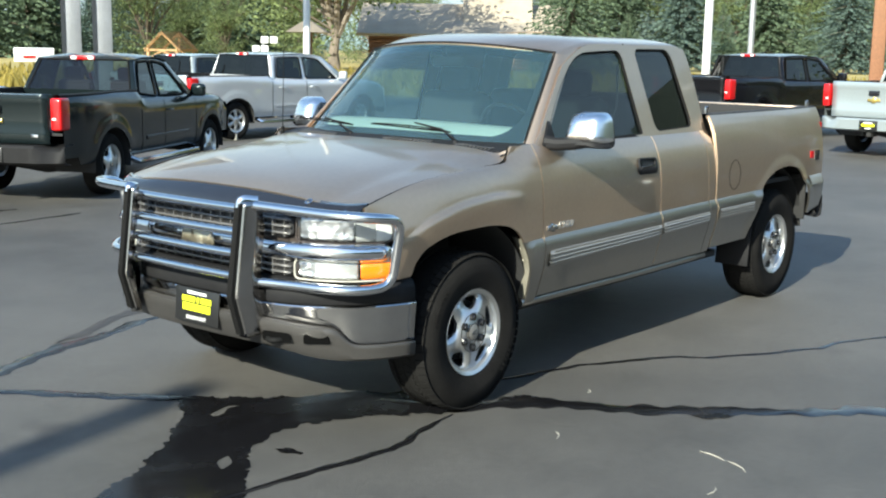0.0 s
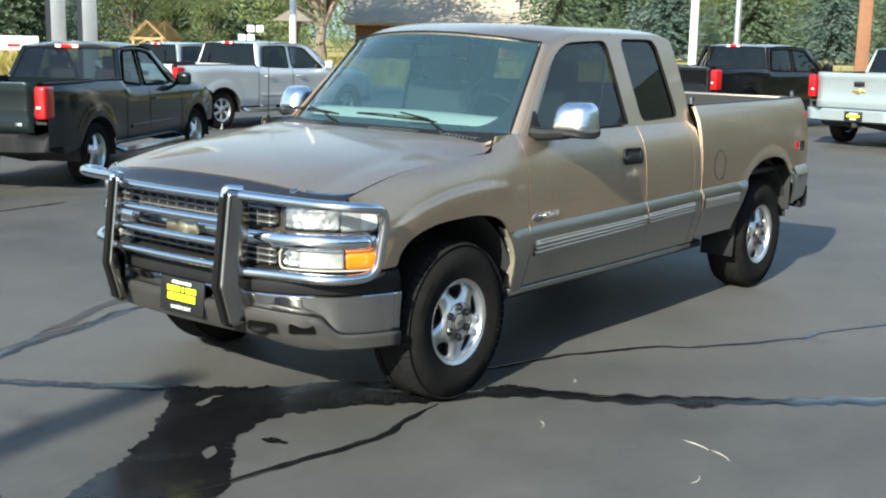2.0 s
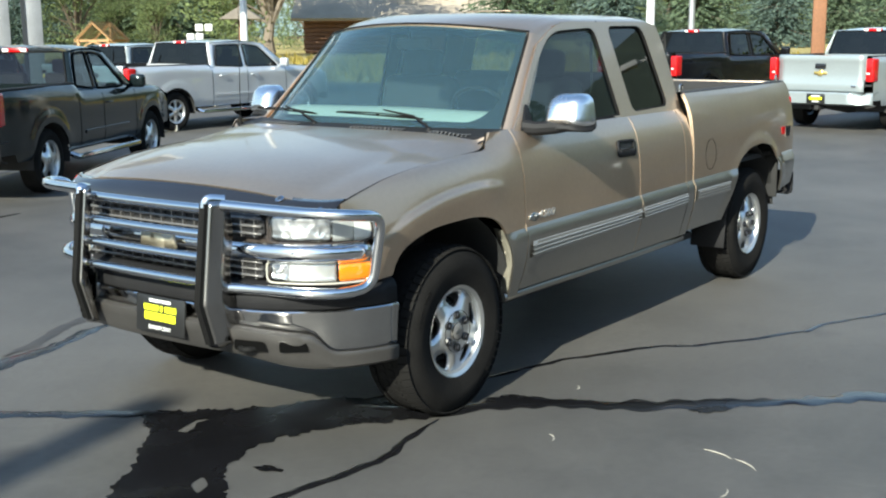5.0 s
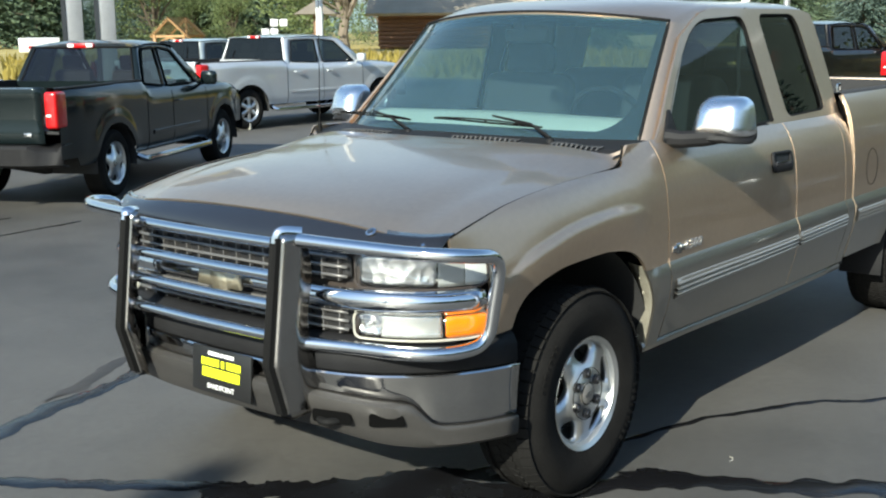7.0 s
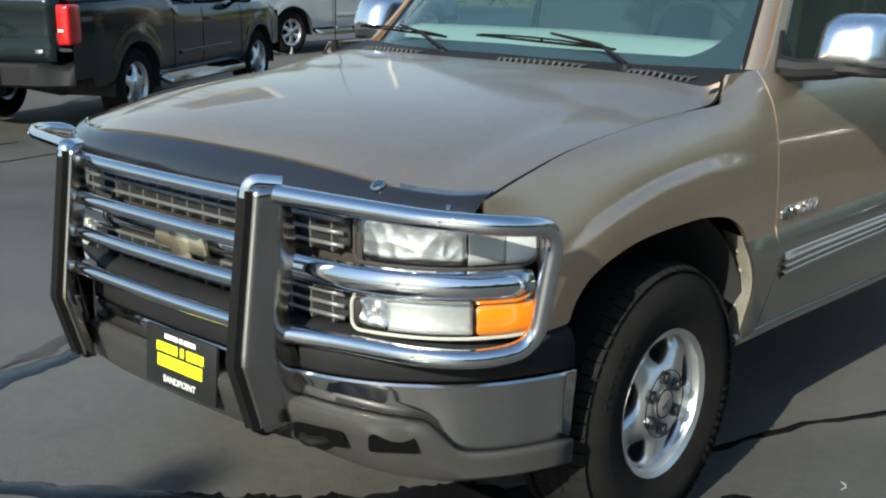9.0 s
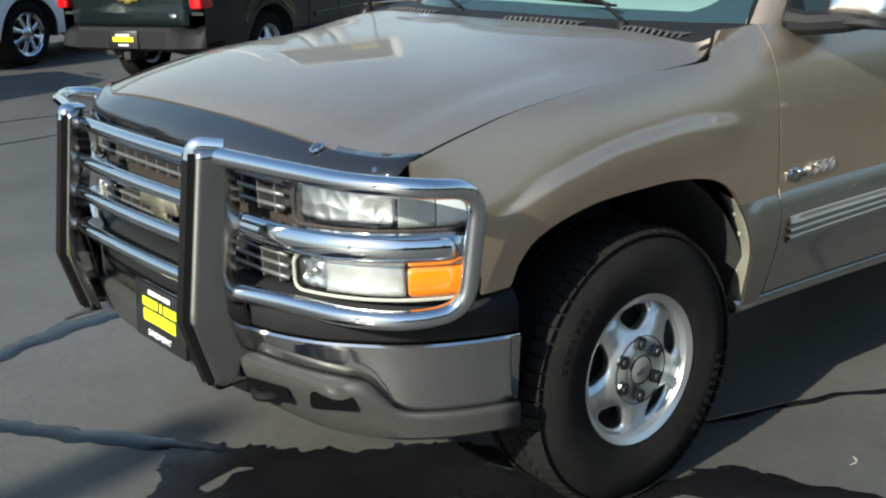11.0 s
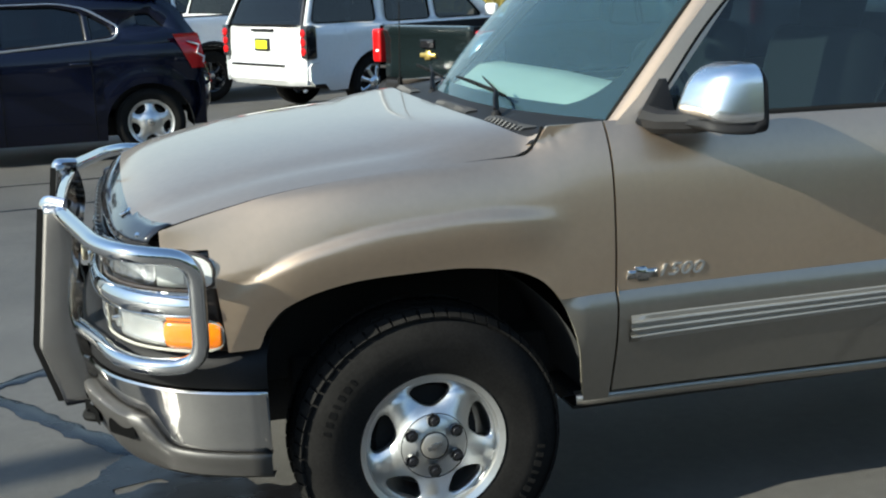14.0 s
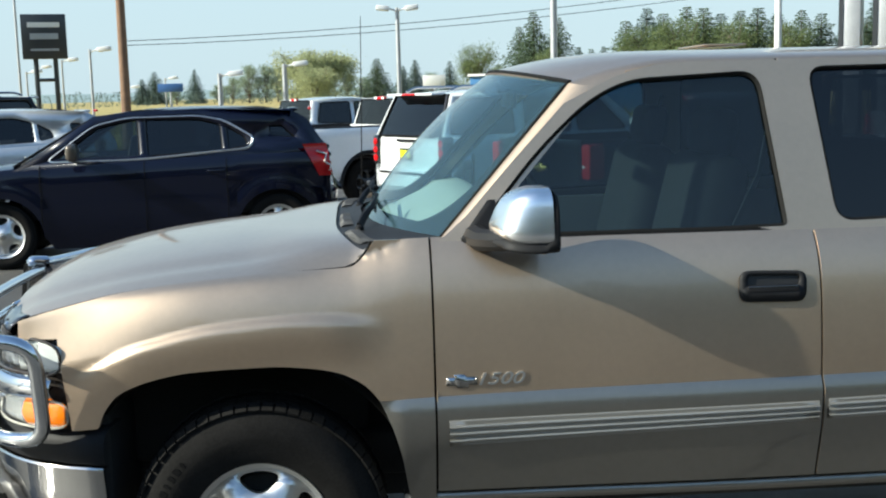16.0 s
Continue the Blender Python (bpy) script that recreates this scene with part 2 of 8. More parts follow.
def sheet(rows, bm=None, closed=False, flip=False):
    """A quad sheet through rows of points."""
    bm = bm or bmesh.new()
    vs = [[bm.verts.new(p) for p in r] for r in rows]
    for a, b in zip(vs, vs[1:]):
        n = len(a)
        for i in range(n if closed else n - 1):
            q = (a[i], a[(i + 1) % n], b[(i + 1) % n], b[i])
            bm.faces.new(q[::-1] if flip else q)
    return bm


def crisp(ob, deg=42):
    """Keeps the rims of thickened sheets sharp."""
    md = ob.modifiers.new("sharp_rims", "EDGE_SPLIT")
    md.split_angle = radians(deg)
    return ob


def thicken(ob, t, offset=-1, rims=False):
    md = ob.modifiers.new("thickness", "SOLIDIFY")
    md.thickness = t
    md.offset = offset
    return crisp(ob) if rims else ob


def tube(bm, pts, r, n=10, closed=False, squash=None):
    """A round bar swept along points."""
    pts = [Vector(p) for p in pts]
    k = len(pts)
    rings = []
    up = None
    for i, p in enumerate(pts):
        a = pts[(i - 1) % k] if (closed or i > 0) else p
        b = pts[(i + 1) % k] if (closed or i < k - 1) else p
        t = (b - a).normalized()
        if up is None:
            up = t.orthogonal().normalized()
        up = (up - t * up.dot(t)).normalized()
        side = t.cross(up)
        rad = r[i] if isinstance(r, (list, tuple)) else r
        sq = squash or 1.0
        rings.append([bm.verts.new(p + (up * math.cos(2 * math.pi * j / n) + side * math.sin(2 * math.pi * j / n) * sq) * rad) for j in range(n)])
    for i in range(k if closed else k - 1):
        a, b = rings[i], rings[(i + 1) % k]
        for j in range(n):
            bm.faces.new((a[j], a[(j + 1) % n], b[(j + 1) % n], b[j]))
    if not closed:
        bm.faces.new(rings[0][::-1])
        bm.faces.new(rings[-1])
    return bm


def rounded(pts, r, n=5, closed=True):
    """A polyline with its corners rounded by radius r (one number or one a corner)."""
    pts = [Vector(p) for p in pts]
    k = len(pts)
    out = []
    for i, p in enumerate(pts):
        if not closed and i in (0, k - 1):
            out.append(p)
            continue
        a, b = pts[i - 1], pts[(i + 1) % k]
        rr = r[i] if isinstance(r, (list, tuple)) else r
        da, db = (a - p), (b - p)
        la, lb = da.length, db.length
        rr = min(rr, la * 0.49, lb * 0.49)
        s, e = p + da / la * rr, p + db / lb * rr
        for j in range(n + 1):
            t = j / n
            out.append(s * (1 - t) ** 2 + p * 2 * t * (1 - t) + e * t * t)
    return out


def box(bm, c, s, bevel=0.0, rot=None, seg=2):
    r = bmesh.ops.create_cube(bm, size=1.0)
    vs = r["verts"]
    bmesh.ops.scale(bm, vec=s, verts=vs)
    if bevel:
        es = list({e for v in vs for e in v.link_edges})
        q = bmesh.ops.bevel(bm, geom=es, offset=bevel, segments=seg, affect="EDGES", profile=0.5)
        vs = list({v for f in q["faces"] for v in f.verts} | {v for v in vs if v.is_valid})
    m = Matrix.Translation(c) @ (rot or Matrix.Identity(4))
    bmesh.ops.transform(bm, matrix=m, verts=vs)
    return bm


def holed(outer, holes, place, bm=None):
    """A plate with holes: 2D loops filled, then placed by place(u, v) -> (x, y, z)."""
    bm = bm or bmesh.new()
    edges = []
    for loop in [outer, *holes]:
        vs = [bm.verts.new((p[0], p[1], 0)) for p in loop]
        edges += [bm.edges.new((vs[i], vs[(i + 1) % len(vs)])) for i in range(len(vs))]
    bmesh.ops.triangle_fill(bm, use_beauty=True, use_dissolve=False, edges=edges, normal=(0, 0, 1))
    for v in bm.verts:
        v.co = Vector(place(v.co.x, v.co.y))
    return bm


def lathe(bm, profile, n=48, axis="Y"):
    """Turns (radius, along) points round an axis."""
    rows = []
    for r, a in profile:
        rows.append([(r * math.cos(2 * math.pi * j / n), a, r * math.sin(2 * math.pi * j / n)) for j in range(n)])
    return sheet(rows, bm, closed=True)


def flat2(pts):
    return [(p.x, p.y) for p in pts]


def rpoly(pts, r, n=5):
    return flat2(rounded([(p[0], p[1], 0) for p in pts], r, n))


# ---------------- the bronze pickup ----------------
def wheel(parent, x, y, z, r, rim, width, side, turn=0.0, steer=0.0, spokes=5, lugs=6, alloy=None, name="wheel", tread=True, label=""):
    """A tyre on a spoked alloy wheel; the outer face looks towards side * y."""
    hub = new(name)
    hub.parent = parent
    hub.matrix_local = pose(x, y, z, 0, turn, steer + (0 if side > 0 else 180))
    alloy = alloy or ALLOY
    w = width / 2
    bm = bmesh.new()
    prof = [(rim - 0.012, w - 0.022), (rim + 0.006, w - 0.012), (rim + 0.03, w - 0.004), (rim + (r - rim) * 0.42, w + 0.004), (rim + (r - rim) * 0.50, w + 0.005),
            (rim + (r - rim) * 0.70, w - 0.002), (r - 0.035, w - 0.016), (r - 0.016, w - 0.026), (r - 0.009, w - 0.045), (r - 0.006, 0.0),
            (r - 0.009, -w + 0.045), (r - 0.018, -w + 0.024), (r - 0.06, -w), (rim + 0.02, -w), (rim - 0.012, -w + 0.03)]
    lathe(bm, prof, 64)
    tyre = part("tyre", bm, RUBBER, hub)
    if tread:
        bm = bmesh.new()
        n = 60
        for i in range(n):
            a = 2 * math.pi * i / n
            for k, (off, wd, sk) in enumerate([(-0.092, 0.05, 0.0), (-0.035, 0.036, 0.35), (0.012, 0.036, -0.35), (0.055, 0.03, 0.3), (0.094, 0.046, 0.0)]):
                aa = a + (k % 2) * math.pi / n
                ln = 2 * math.pi * r / n * 0.66
                rot = Matrix.Rotation(-aa, 4, "Y") @ Matrix.Translation((r - 0.008, off, 0)) @ Matrix.Rotation(sk, 4, "X")
                if k in (0, 4):
                    rot = rot @ Matrix.Rotation((-0.35 if k == 0 else 0.35), 4, "Z")
                vs = bmesh.ops.create_cube(bm, size=1.0)["verts"]
                bmesh.ops.transform(bm, matrix=rot @ Matrix.Diagonal((0.007, wd, ln * 1.25, 1)), verts=vs)
        tagged(part("tread", bm, RUBBER, tyre, smooth=0), kind="stuff")
        bm = bmesh.new()
        for a0, cnt in ((0.6, 7), (3.6, 9)):
            for i in range(cnt):
                a = a0 + i * 0.085
                rr = rim + (r - rim) * 0.60
                rot = Matrix.Rotation(-a, 4, "Y") @ Matrix.Translation((rr, w + 0.004, 0))
                vs = bmesh.ops.create_cube(bm, size=1.0)["verts"]
                bmesh.ops.transform(bm, matrix=rot @ Matrix.Diagonal((0.022, 0.0022, 0.010 + 0.004 * (i % 3), 1)), verts=vs)
        tagged(part("raised_marking", bm, RUBBER, tyre, smooth=0), kind="stuff")
    # barrel and lip
    bm = bmesh.new()
    lathe(bm, [(rim - 0.03, -w + 0.03), (rim - 0.028, w - 0.07), (rim - 0.018, w - 0.035), (rim - 0.012, w - 0.018), (rim + 0.004, w - 0.008), (rim + 0.006, w - 0.018)], 64)
    rimo = part("rim", bm, alloy, hub)
    # spoked face
    rb = rim - 0.014
    outer = [(rb * math.cos(2 * math.pi * i / 80), rb * math.sin(2 * math.pi * i / 80)) for i in range(80)]
    holes = []
    for s in range(spokes):
        a = 2 * math.pi * (s + 0.5) / spokes
        if spokes <= 5:
            h = [(0.60, -0.17), (0.72, -0.33), (0.86, -0.39), (0.925, -0.27), (0.935, 0.0), (0.925, 0.27), (0.86, 0.39), (0.72, 0.33), (0.60, 0.17), (0.565, 0.0)]
        else:
            g = 2.0 / spokes
            h = [(0.42, -g * 0.5), (0.90, -g), (0.95, 0.0), (0.90, g), (0.42, g * 0.5), (0.36, 0.0)]
        loop = [(rb * q * math.cos(a + t), rb * q * math.sin(a + t)) for q, t in h]
        holes.append(rpoly(loop, 0.02, 3))

    def dish(u, v):
        q = math.hypot(u, v) / rb
        d = w - (0.036 if tread else 0.028) - 0.016 * smoothstep(0.45, 1.0, q) + 0.010 * smoothstep(0.40, 0.30, q)
        return (u, d, v)
    bm = holed(outer, holes, dish)
    face = thicken(part("spoke_face", bm, alloy, rimo), 0.030 if tread else 0.014, 0)
    bm = bmesh.new()
    lathe(bm, [(0.001, w - 0.006), (0.034, w - 0.0065), (0.038, w - 0.009), (0.039, w - 0.03)], 28)
    part("centre_cap", bm, CAPM, rimo, "dull centre cap with a plain emblem")
    bm = bmesh.new()
    box(bm, (0, w - 0.006, 0), (0.045, 0.004, 0.012), 0.002)
    box(bm, (0, w - 0.006, 0), (0.018, 0.005, 0.02), 0.002)
    part("emblem", bm, STEEL, rimo)
    if tread:
        bm = bmesh.new()
        lathe(bm, [(0.0965, w - 0.0135), (0.0970, w - 0.0098), (0.0985, w - 0.0098), (0.0990, w - 0.0135)], 48)
        part("hub_groove", bm, SEAL, rimo)
        bm = bmesh.new()
        lathe(bm, [(0.0395, w - 0.0125), (0.040, w - 0.0096), (0.0425, w - 0.0096), (0.043, w - 0.0125)], 32)
        part("hub_groove", bm, SEAL, rimo)
    for i in range(lugs):
        a = 2 * math.pi * (i + 0.8167) / lugs
        bm = bmesh.new()
        c = (0.077 * math.cos(a), 0, 0.077 * math.sin(a))
        prof = [(0.0005, w - 0.003), (0.009, w - 0.003), (0.0115, w - 0.006), (0.0120, w - 0.0115), (0.0185, w - 0.0096), (0.0195, w - 0.0092), (0.0200, w - 0.03)]
        lathe(bm, prof, 10)
        bmesh.ops.translate(bm, vec=c, verts=bm.verts)
        part("lug_nut", bm, GLOSSB if tread else STEEL, rimo)
    # brake drum / disc behind the spokes
    bm = bmesh.new()
    lathe(bm, [(0.001, w - 0.10), (rim * 0.72, w - 0.10), (rim * 0.74, w - 0.12), (rim * 0.74, -w + 0.05)], 32)
    part("brake_disc", bm, DARK, hub)
    return hub


TRUCK = thing("pickup_truck", pose(0, 0, 0), "bronze extended-cab pickup with a chrome grille guard, parked on asphalt", "pickup truck")

SIDE_W = curve([(-4.45, 0.925), (-4.2, 0.945), (-3.6, 0.955), (-2.5, 0.955), (-1.0, 0.957), (0.0, 0.955), (0.3, 0.948), (0.5, 0.93), (0.6, 0.914), (0.7, 0.885), (0.75, 0.865)])
GAP_Z = curve([(-0.62, 1.287), (-0.385, 1.287), (-0.365, 1.262), (-0.34, 1.225), (-0.30, 1.205), (-0.2, 1.198), (0.0, 1.187), (0.2, 1.172), (0.4, 1.148), (0.55, 1.117), (0.69, 1.082), (0.76, 1.06)])
GAP_Y = curve([(-4.5, 0.86), (-2.44, 0.86), (-2.42, 0.857), (-0.6, 0.857), (-0.2, 0.858), (0.4, 0.86), (0.69, 0.86), (0.76, 0.85)])
BELT = 1.287
PROF_TOP = curve([(-0.56, 1.287), (-0.50, 1.281), (-0.40, 1.25), (-0.30, 1.215), (-0.2, 1.199), (0.0, 1.187), (0.2, 1.172), (0.4, 1.148), (0.55, 1.117), (0.69, 1.082), (0.76, 1.06)])
LOWZ = [(0.36, -0.10), (0.45, -0.052), (0.52, -0.028), (0.62, -0.012), (0.72, -0.004), (0.80, 0.0), (1.5, 0.0)]
LOW_IN = curve(LOWZ)
CREASE = curve([(0.55, 0.90), (0.476, 0.94), (0.313, 1.005), (0.094, 1.05), (-0.148, 1.066), (-0.40, 1.05)])


TONE = curve([(-4.5, 0.85), (-3.0, 0.838), (-1.76, 0.827), (-0.55, 0.806), (-0.40, 0.80)])


BED_X = -2.515    # gap between cab and bed


def body_y(x, z):
    """Half width of the truck's body at x, z."""
    w = SIDE_W(x)
    if x > BED_X:
        top, depth = PROF_TOP(x), 0.17
        edge = GAP_Y(x)
    else:
        top, depth, edge = 1.375, 0.42, w - 0.085
    t = min(1.0, max(0.0, (z - (top - depth)) / depth))
    lin = 0.1 + 0.75 * smoothstep(0.15, 0.60, x)
    drop = 1 - math.sqrt(max(0.0, 1 - t * t)) * (1 - lin) - lin * (1 - t)
    if x <= BED_X:   # so does the bed, with a rolled top
        drop = 0.72 * t ** 2 + 0.28 * t ** 7
    if BED_X < x < 0.0:   # the doors lean in gently, the fender rolls over to the bonnet
        k = smoothstep(-0.56, -0.02, x)
        td = min(1.0, max(0.0, (z - (top - 0.40)) / 0.40))
        drop = drop * k + (0.35 * td ** 1.5 + 0.65 * td ** 5) * (1 - k)
    y = w - (w - edge) * drop + LOW_IN(z)
    if x > -0.5:
        k = smoothstep(-0.44, -0.22, x) * smoothstep(0.60, 0.36, x)
        d = CREASE(x) - z
        y += 0.021 * k * smoothstep(-0.011, 0.013, d) * (1 - 0.85 * smoothstep(0.03, 0.17, d))
    if x < -0.36:   # ledge where the pewter panels begin
        q = TONE(x) - z
        y += 0.021 * smoothstep(-0.36, -0.46, x) * smoothstep(-0.004, 0.046, q) * (1 - smoothstep(0.10, 0.30, q))
    if x < BED_X:   # flare round the rear wheel
        q = math.hypot(x + 3.63, (z - 0.5) * 1.1)
        y += 0.012 * smoothstep(0.62, 0.54, q)
    return y


def side_panel(name, xs, lo, hi, n, mat, parent, label="", t=0.012, ywf=body_y, edge=None):
    for s in (1, -1):
        rows = []
        for x in xs:
            a, b = lo(x), hi(x)
            row = []
            for z in spread(a, b, n):
                q = x + (edge(z) - xs[0]) * smoothstep(0.485, xs[0], x) if edge else x
                row.append((q, s * ywf(q, z), z))
            rows.append(row)
        ob = part(name, sheet(rows, flip=s > 0), mat, parent, label, smooth=50)
        md = ob.modifiers.new("thickness", "SOLIDIFY")
        md.thickness, md.offset = t, 0.0
        crisp(ob)
    return ob


ARCH_F = curve([(-0.475, 0.44), (-0.464, 0.506), (-0.443, 0.636), (-0.409, 0.744), (-0.367, 0.82), (-0.323, 0.863), (-0.247, 0.899), (-0.159, 0.916), (-0.052, 0.925), (0.078, 0.923), (0.188, 0.918), (0.295, 0.90), (0.404, 0.858), (0.455, 0.80), (0.48, 0.748), (0.60, 0.742)])
ARCH_R = curve([(-4.13, 0.58), (-4.09, 0.70), (-4.0, 0.86), (-3.85, 0.95), (-3.65, 0.975), (-3.5, 0.965), (-3.3, 0.90), (-3.17, 0.76), (-3.10, 0.62), (-3.06, 0.51)])
SILL = 0.492


def bedlow(x):
    if -4.13 < x < -3.06:
        return ARCH_R(x)
    return 0.51 if x > -3.5 else 0.585 + (-4.13 - x) * 0.10


# the fender ends in a slanted edge beside the lamps
LAMP_EDGE = curve([(0.74, 0.558), (0.80, 0.563), (0.92, 0.577), (1.02, 0.590), (1.06, 0.592)])
xs_f = [0.590, 0.58] + spread(0.57, 0.49, 6) + spread(0.483, 0.45, 10) + spread(0.44, -0.30, 40) + spread(-0.31, -0.48, 20) + spread(-0.49, -0.5505, 5)
side_panel("front_fender", xs_f, lambda x: max(ARCH_F(x), TONE(x) if x < -0.3 else 0), GAP_Z, 30, PAINT, TRUCK, edge=LAMP_EDGE)
side_panel("fender_brow", spread(0.712, 0.590, 12), lambda x: 1.022, GAP_Z, 10, PAINT, TRUCK)
side_panel("fender_lower", [-0.378] + spread(-0.385, -0.474, 16) + spread(-0.48, -0.5505, 6), lambda x: max(ARCH_F(x), 0.45), lambda x: max(TONE(x) - 0.002, max(ARCH_F(x), 0.45) + 0.002), 12, PAINT_LOW, TRUCK, "pewter lower fender panel")


def door(name, x0, x1):
    for s in (1, -1):
        d = new(name)
        d.parent = TRUCK
        for nm, za, zb, mat, n, lb in (("door_skin", None, BELT, PAINT, 20, ""), ("lower_skin", SILL, None, PAINT_LOW, 12, "pewter lower door skin")):
            rows = []
            for x in spread(x0, x1, 26):
                a = TONE(x) if za is None else za
                b = TONE(x) - 0.002 if zb is None else zb
                rows.append([(x, s * body_y(x, z), z) for z in spread(a, b, n)])
            ob = part(nm, sheet(rows, flip=s > 0), mat, d, lb, smooth=50)
            md = ob.modifiers.new("thickness", "SOLIDIFY")
            md.thickness, md.offset = 0.012, 0.0
            crisp(ob)
        # ribbed side moulding
        z0, z1 = (0.648, 0.735) if x0 == XA else (0.688, 0.757)
        zr = (0.686, 0.752) if x0 == XA else (0.700, 0.768)
        a, b = x0 - (0.035 if x0 == XA else 0.012), x1 + 0.012
        for kind, inset, h in (("side_moulding", 0.0, 0.012), ("moulding_rib", 0.1, 0.019)):
            for k in range(1 if kind == "side_moulding" else 3):
                rows = []
                for x in spread(a, b, 20):
                    u = (x - a) / (b - a)
                    lo, hi = z0 + (zr[0] - z0) * u, z1 + (zr[1] - z1) * u
                    if kind == "moulding_rib":
                        hh = hi - lo
                        lo, hi = lo + hh * (0.14 + 0.26 * k), lo + hh * (0.30 + 0.26 * k)
                    e = 0.004
                    mid = (lo + hi) / 2
                    rows.append([(x, s * (body_y(x, z) + o), z) for z, o in ((lo, -0.006), (lo + 0.001, h - e), (lo + e, h), (mid, h + 0.001), (hi - e, h), (hi - 0.001, h - e), (hi, -0.006))])
                ob = part(kind, sheet(rows, flip=s > 0), TRIM, d, "ribbed pewter side moulding" if kind == "side_moulding" else "", smooth=40)
                bmx = bmesh.new()
                bmx.from_mesh(ob.data)
                bmesh.ops.holes_fill(bmx, edges=bmx.edges, sides=0)
                bmx.to_mesh(ob.data)
                bmx.free()
    return d


XA, XB, XC = -0.5575, -1.768, -2.405
door("front_door", XA, XB + 0.002)
door("rear_door", XB - 0.005, XC)

# near-black strips added behind the panel gaps, to stand for their shade
for s in (1, -1):
    for x, za, zb in ((-0.553, 0.48, 1.27), (XB - 0.001, 0.50, 1.27), (XC - 0.004, 0.50, 1.27), (BED_X, 0.52, 1.34)):
        rows = [[(x + d, s * (body_y(x, z) - 0.024), z) for d in (-0.03, 0.03)] for z in spread(za, zb, 16)]
        part("gap_backing", sheet(rows), SLOT, TRUCK)

# folded leading edges of doors and bed
for s in (1, -1):
    for x, za, zb in ((XA - 0.002, 0.50, 1.28), (XB - 0.006, 0.50, 1.28), (-2.528, 0.53, 1.36)):
        bm = bmesh.new()
        tube(bm, [(x, s * (body_y(x, z) + 0.0035), z) for z in spread(za, zb, 20)], 0.0024, 6)
        part("panel_edge", bm, PAINT, TRUCK)
# cab corner behind the rear door
side_panel("cab_corner", spread(XC - 0.008, BED_X + 0.010, 6), TONE, lambda x: BELT, 20, PAINT, TRUCK)
side_panel("cab_corner_lower", spread(XC - 0.008, BED_X + 0.010, 6), lambda x: SILL, lambda x: TONE(x) - 0.002, 12, PAINT_LOW, TRUCK, "pewter lower cab corner")

# sills under the doors
for s in (1, -1):
    rows = []
    for x in spread(-0.45, -2.505, 12):
        rows.append([(x, s * y, z) for y, z in ((0.80, 0.43), (0.895, 0.44), (0.912, 0.447), (0.917, 0.462), (0.913, 0.478), (0.89, 0.488))])
    thicken(part("sill", sheet(rows, flip=s > 0), PAINT_LOW, TRUCK, "pewter sill strip", smooth=60), 0.006)

# bed
xs_b = spread(-2.526, -3.05, 12) + spread(-3.07, -4.13, 46) + spread(-4.15, -4.43, 10)
side_panel("bed_side", xs_b, lambda x: max(bedlow(x), TONE(x)), lambda x: 1.372, 22, PAINT, TRUCK)
side_panel("bed_side_lower", spread(-2.526, -3.06, 12) + spread(-3.07, -3.24, 12), lambda x: bedlow(x), lambda x: max(TONE(x) - 0.002, bedlow(x) + 0.002), 12, PAINT_LOW, TRUCK, "pewter lower bed side")
side_panel("bed_side_lower", spread(-4.02, -4.13, 8) + spread(-4.135, -4.43, 10), lambda x: bedlow(x), lambda x: max(TONE(x) - 0.002, bedlow(x) + 0.002), 12, PAINT_LOW, TRUCK, "pewter lower bed side")
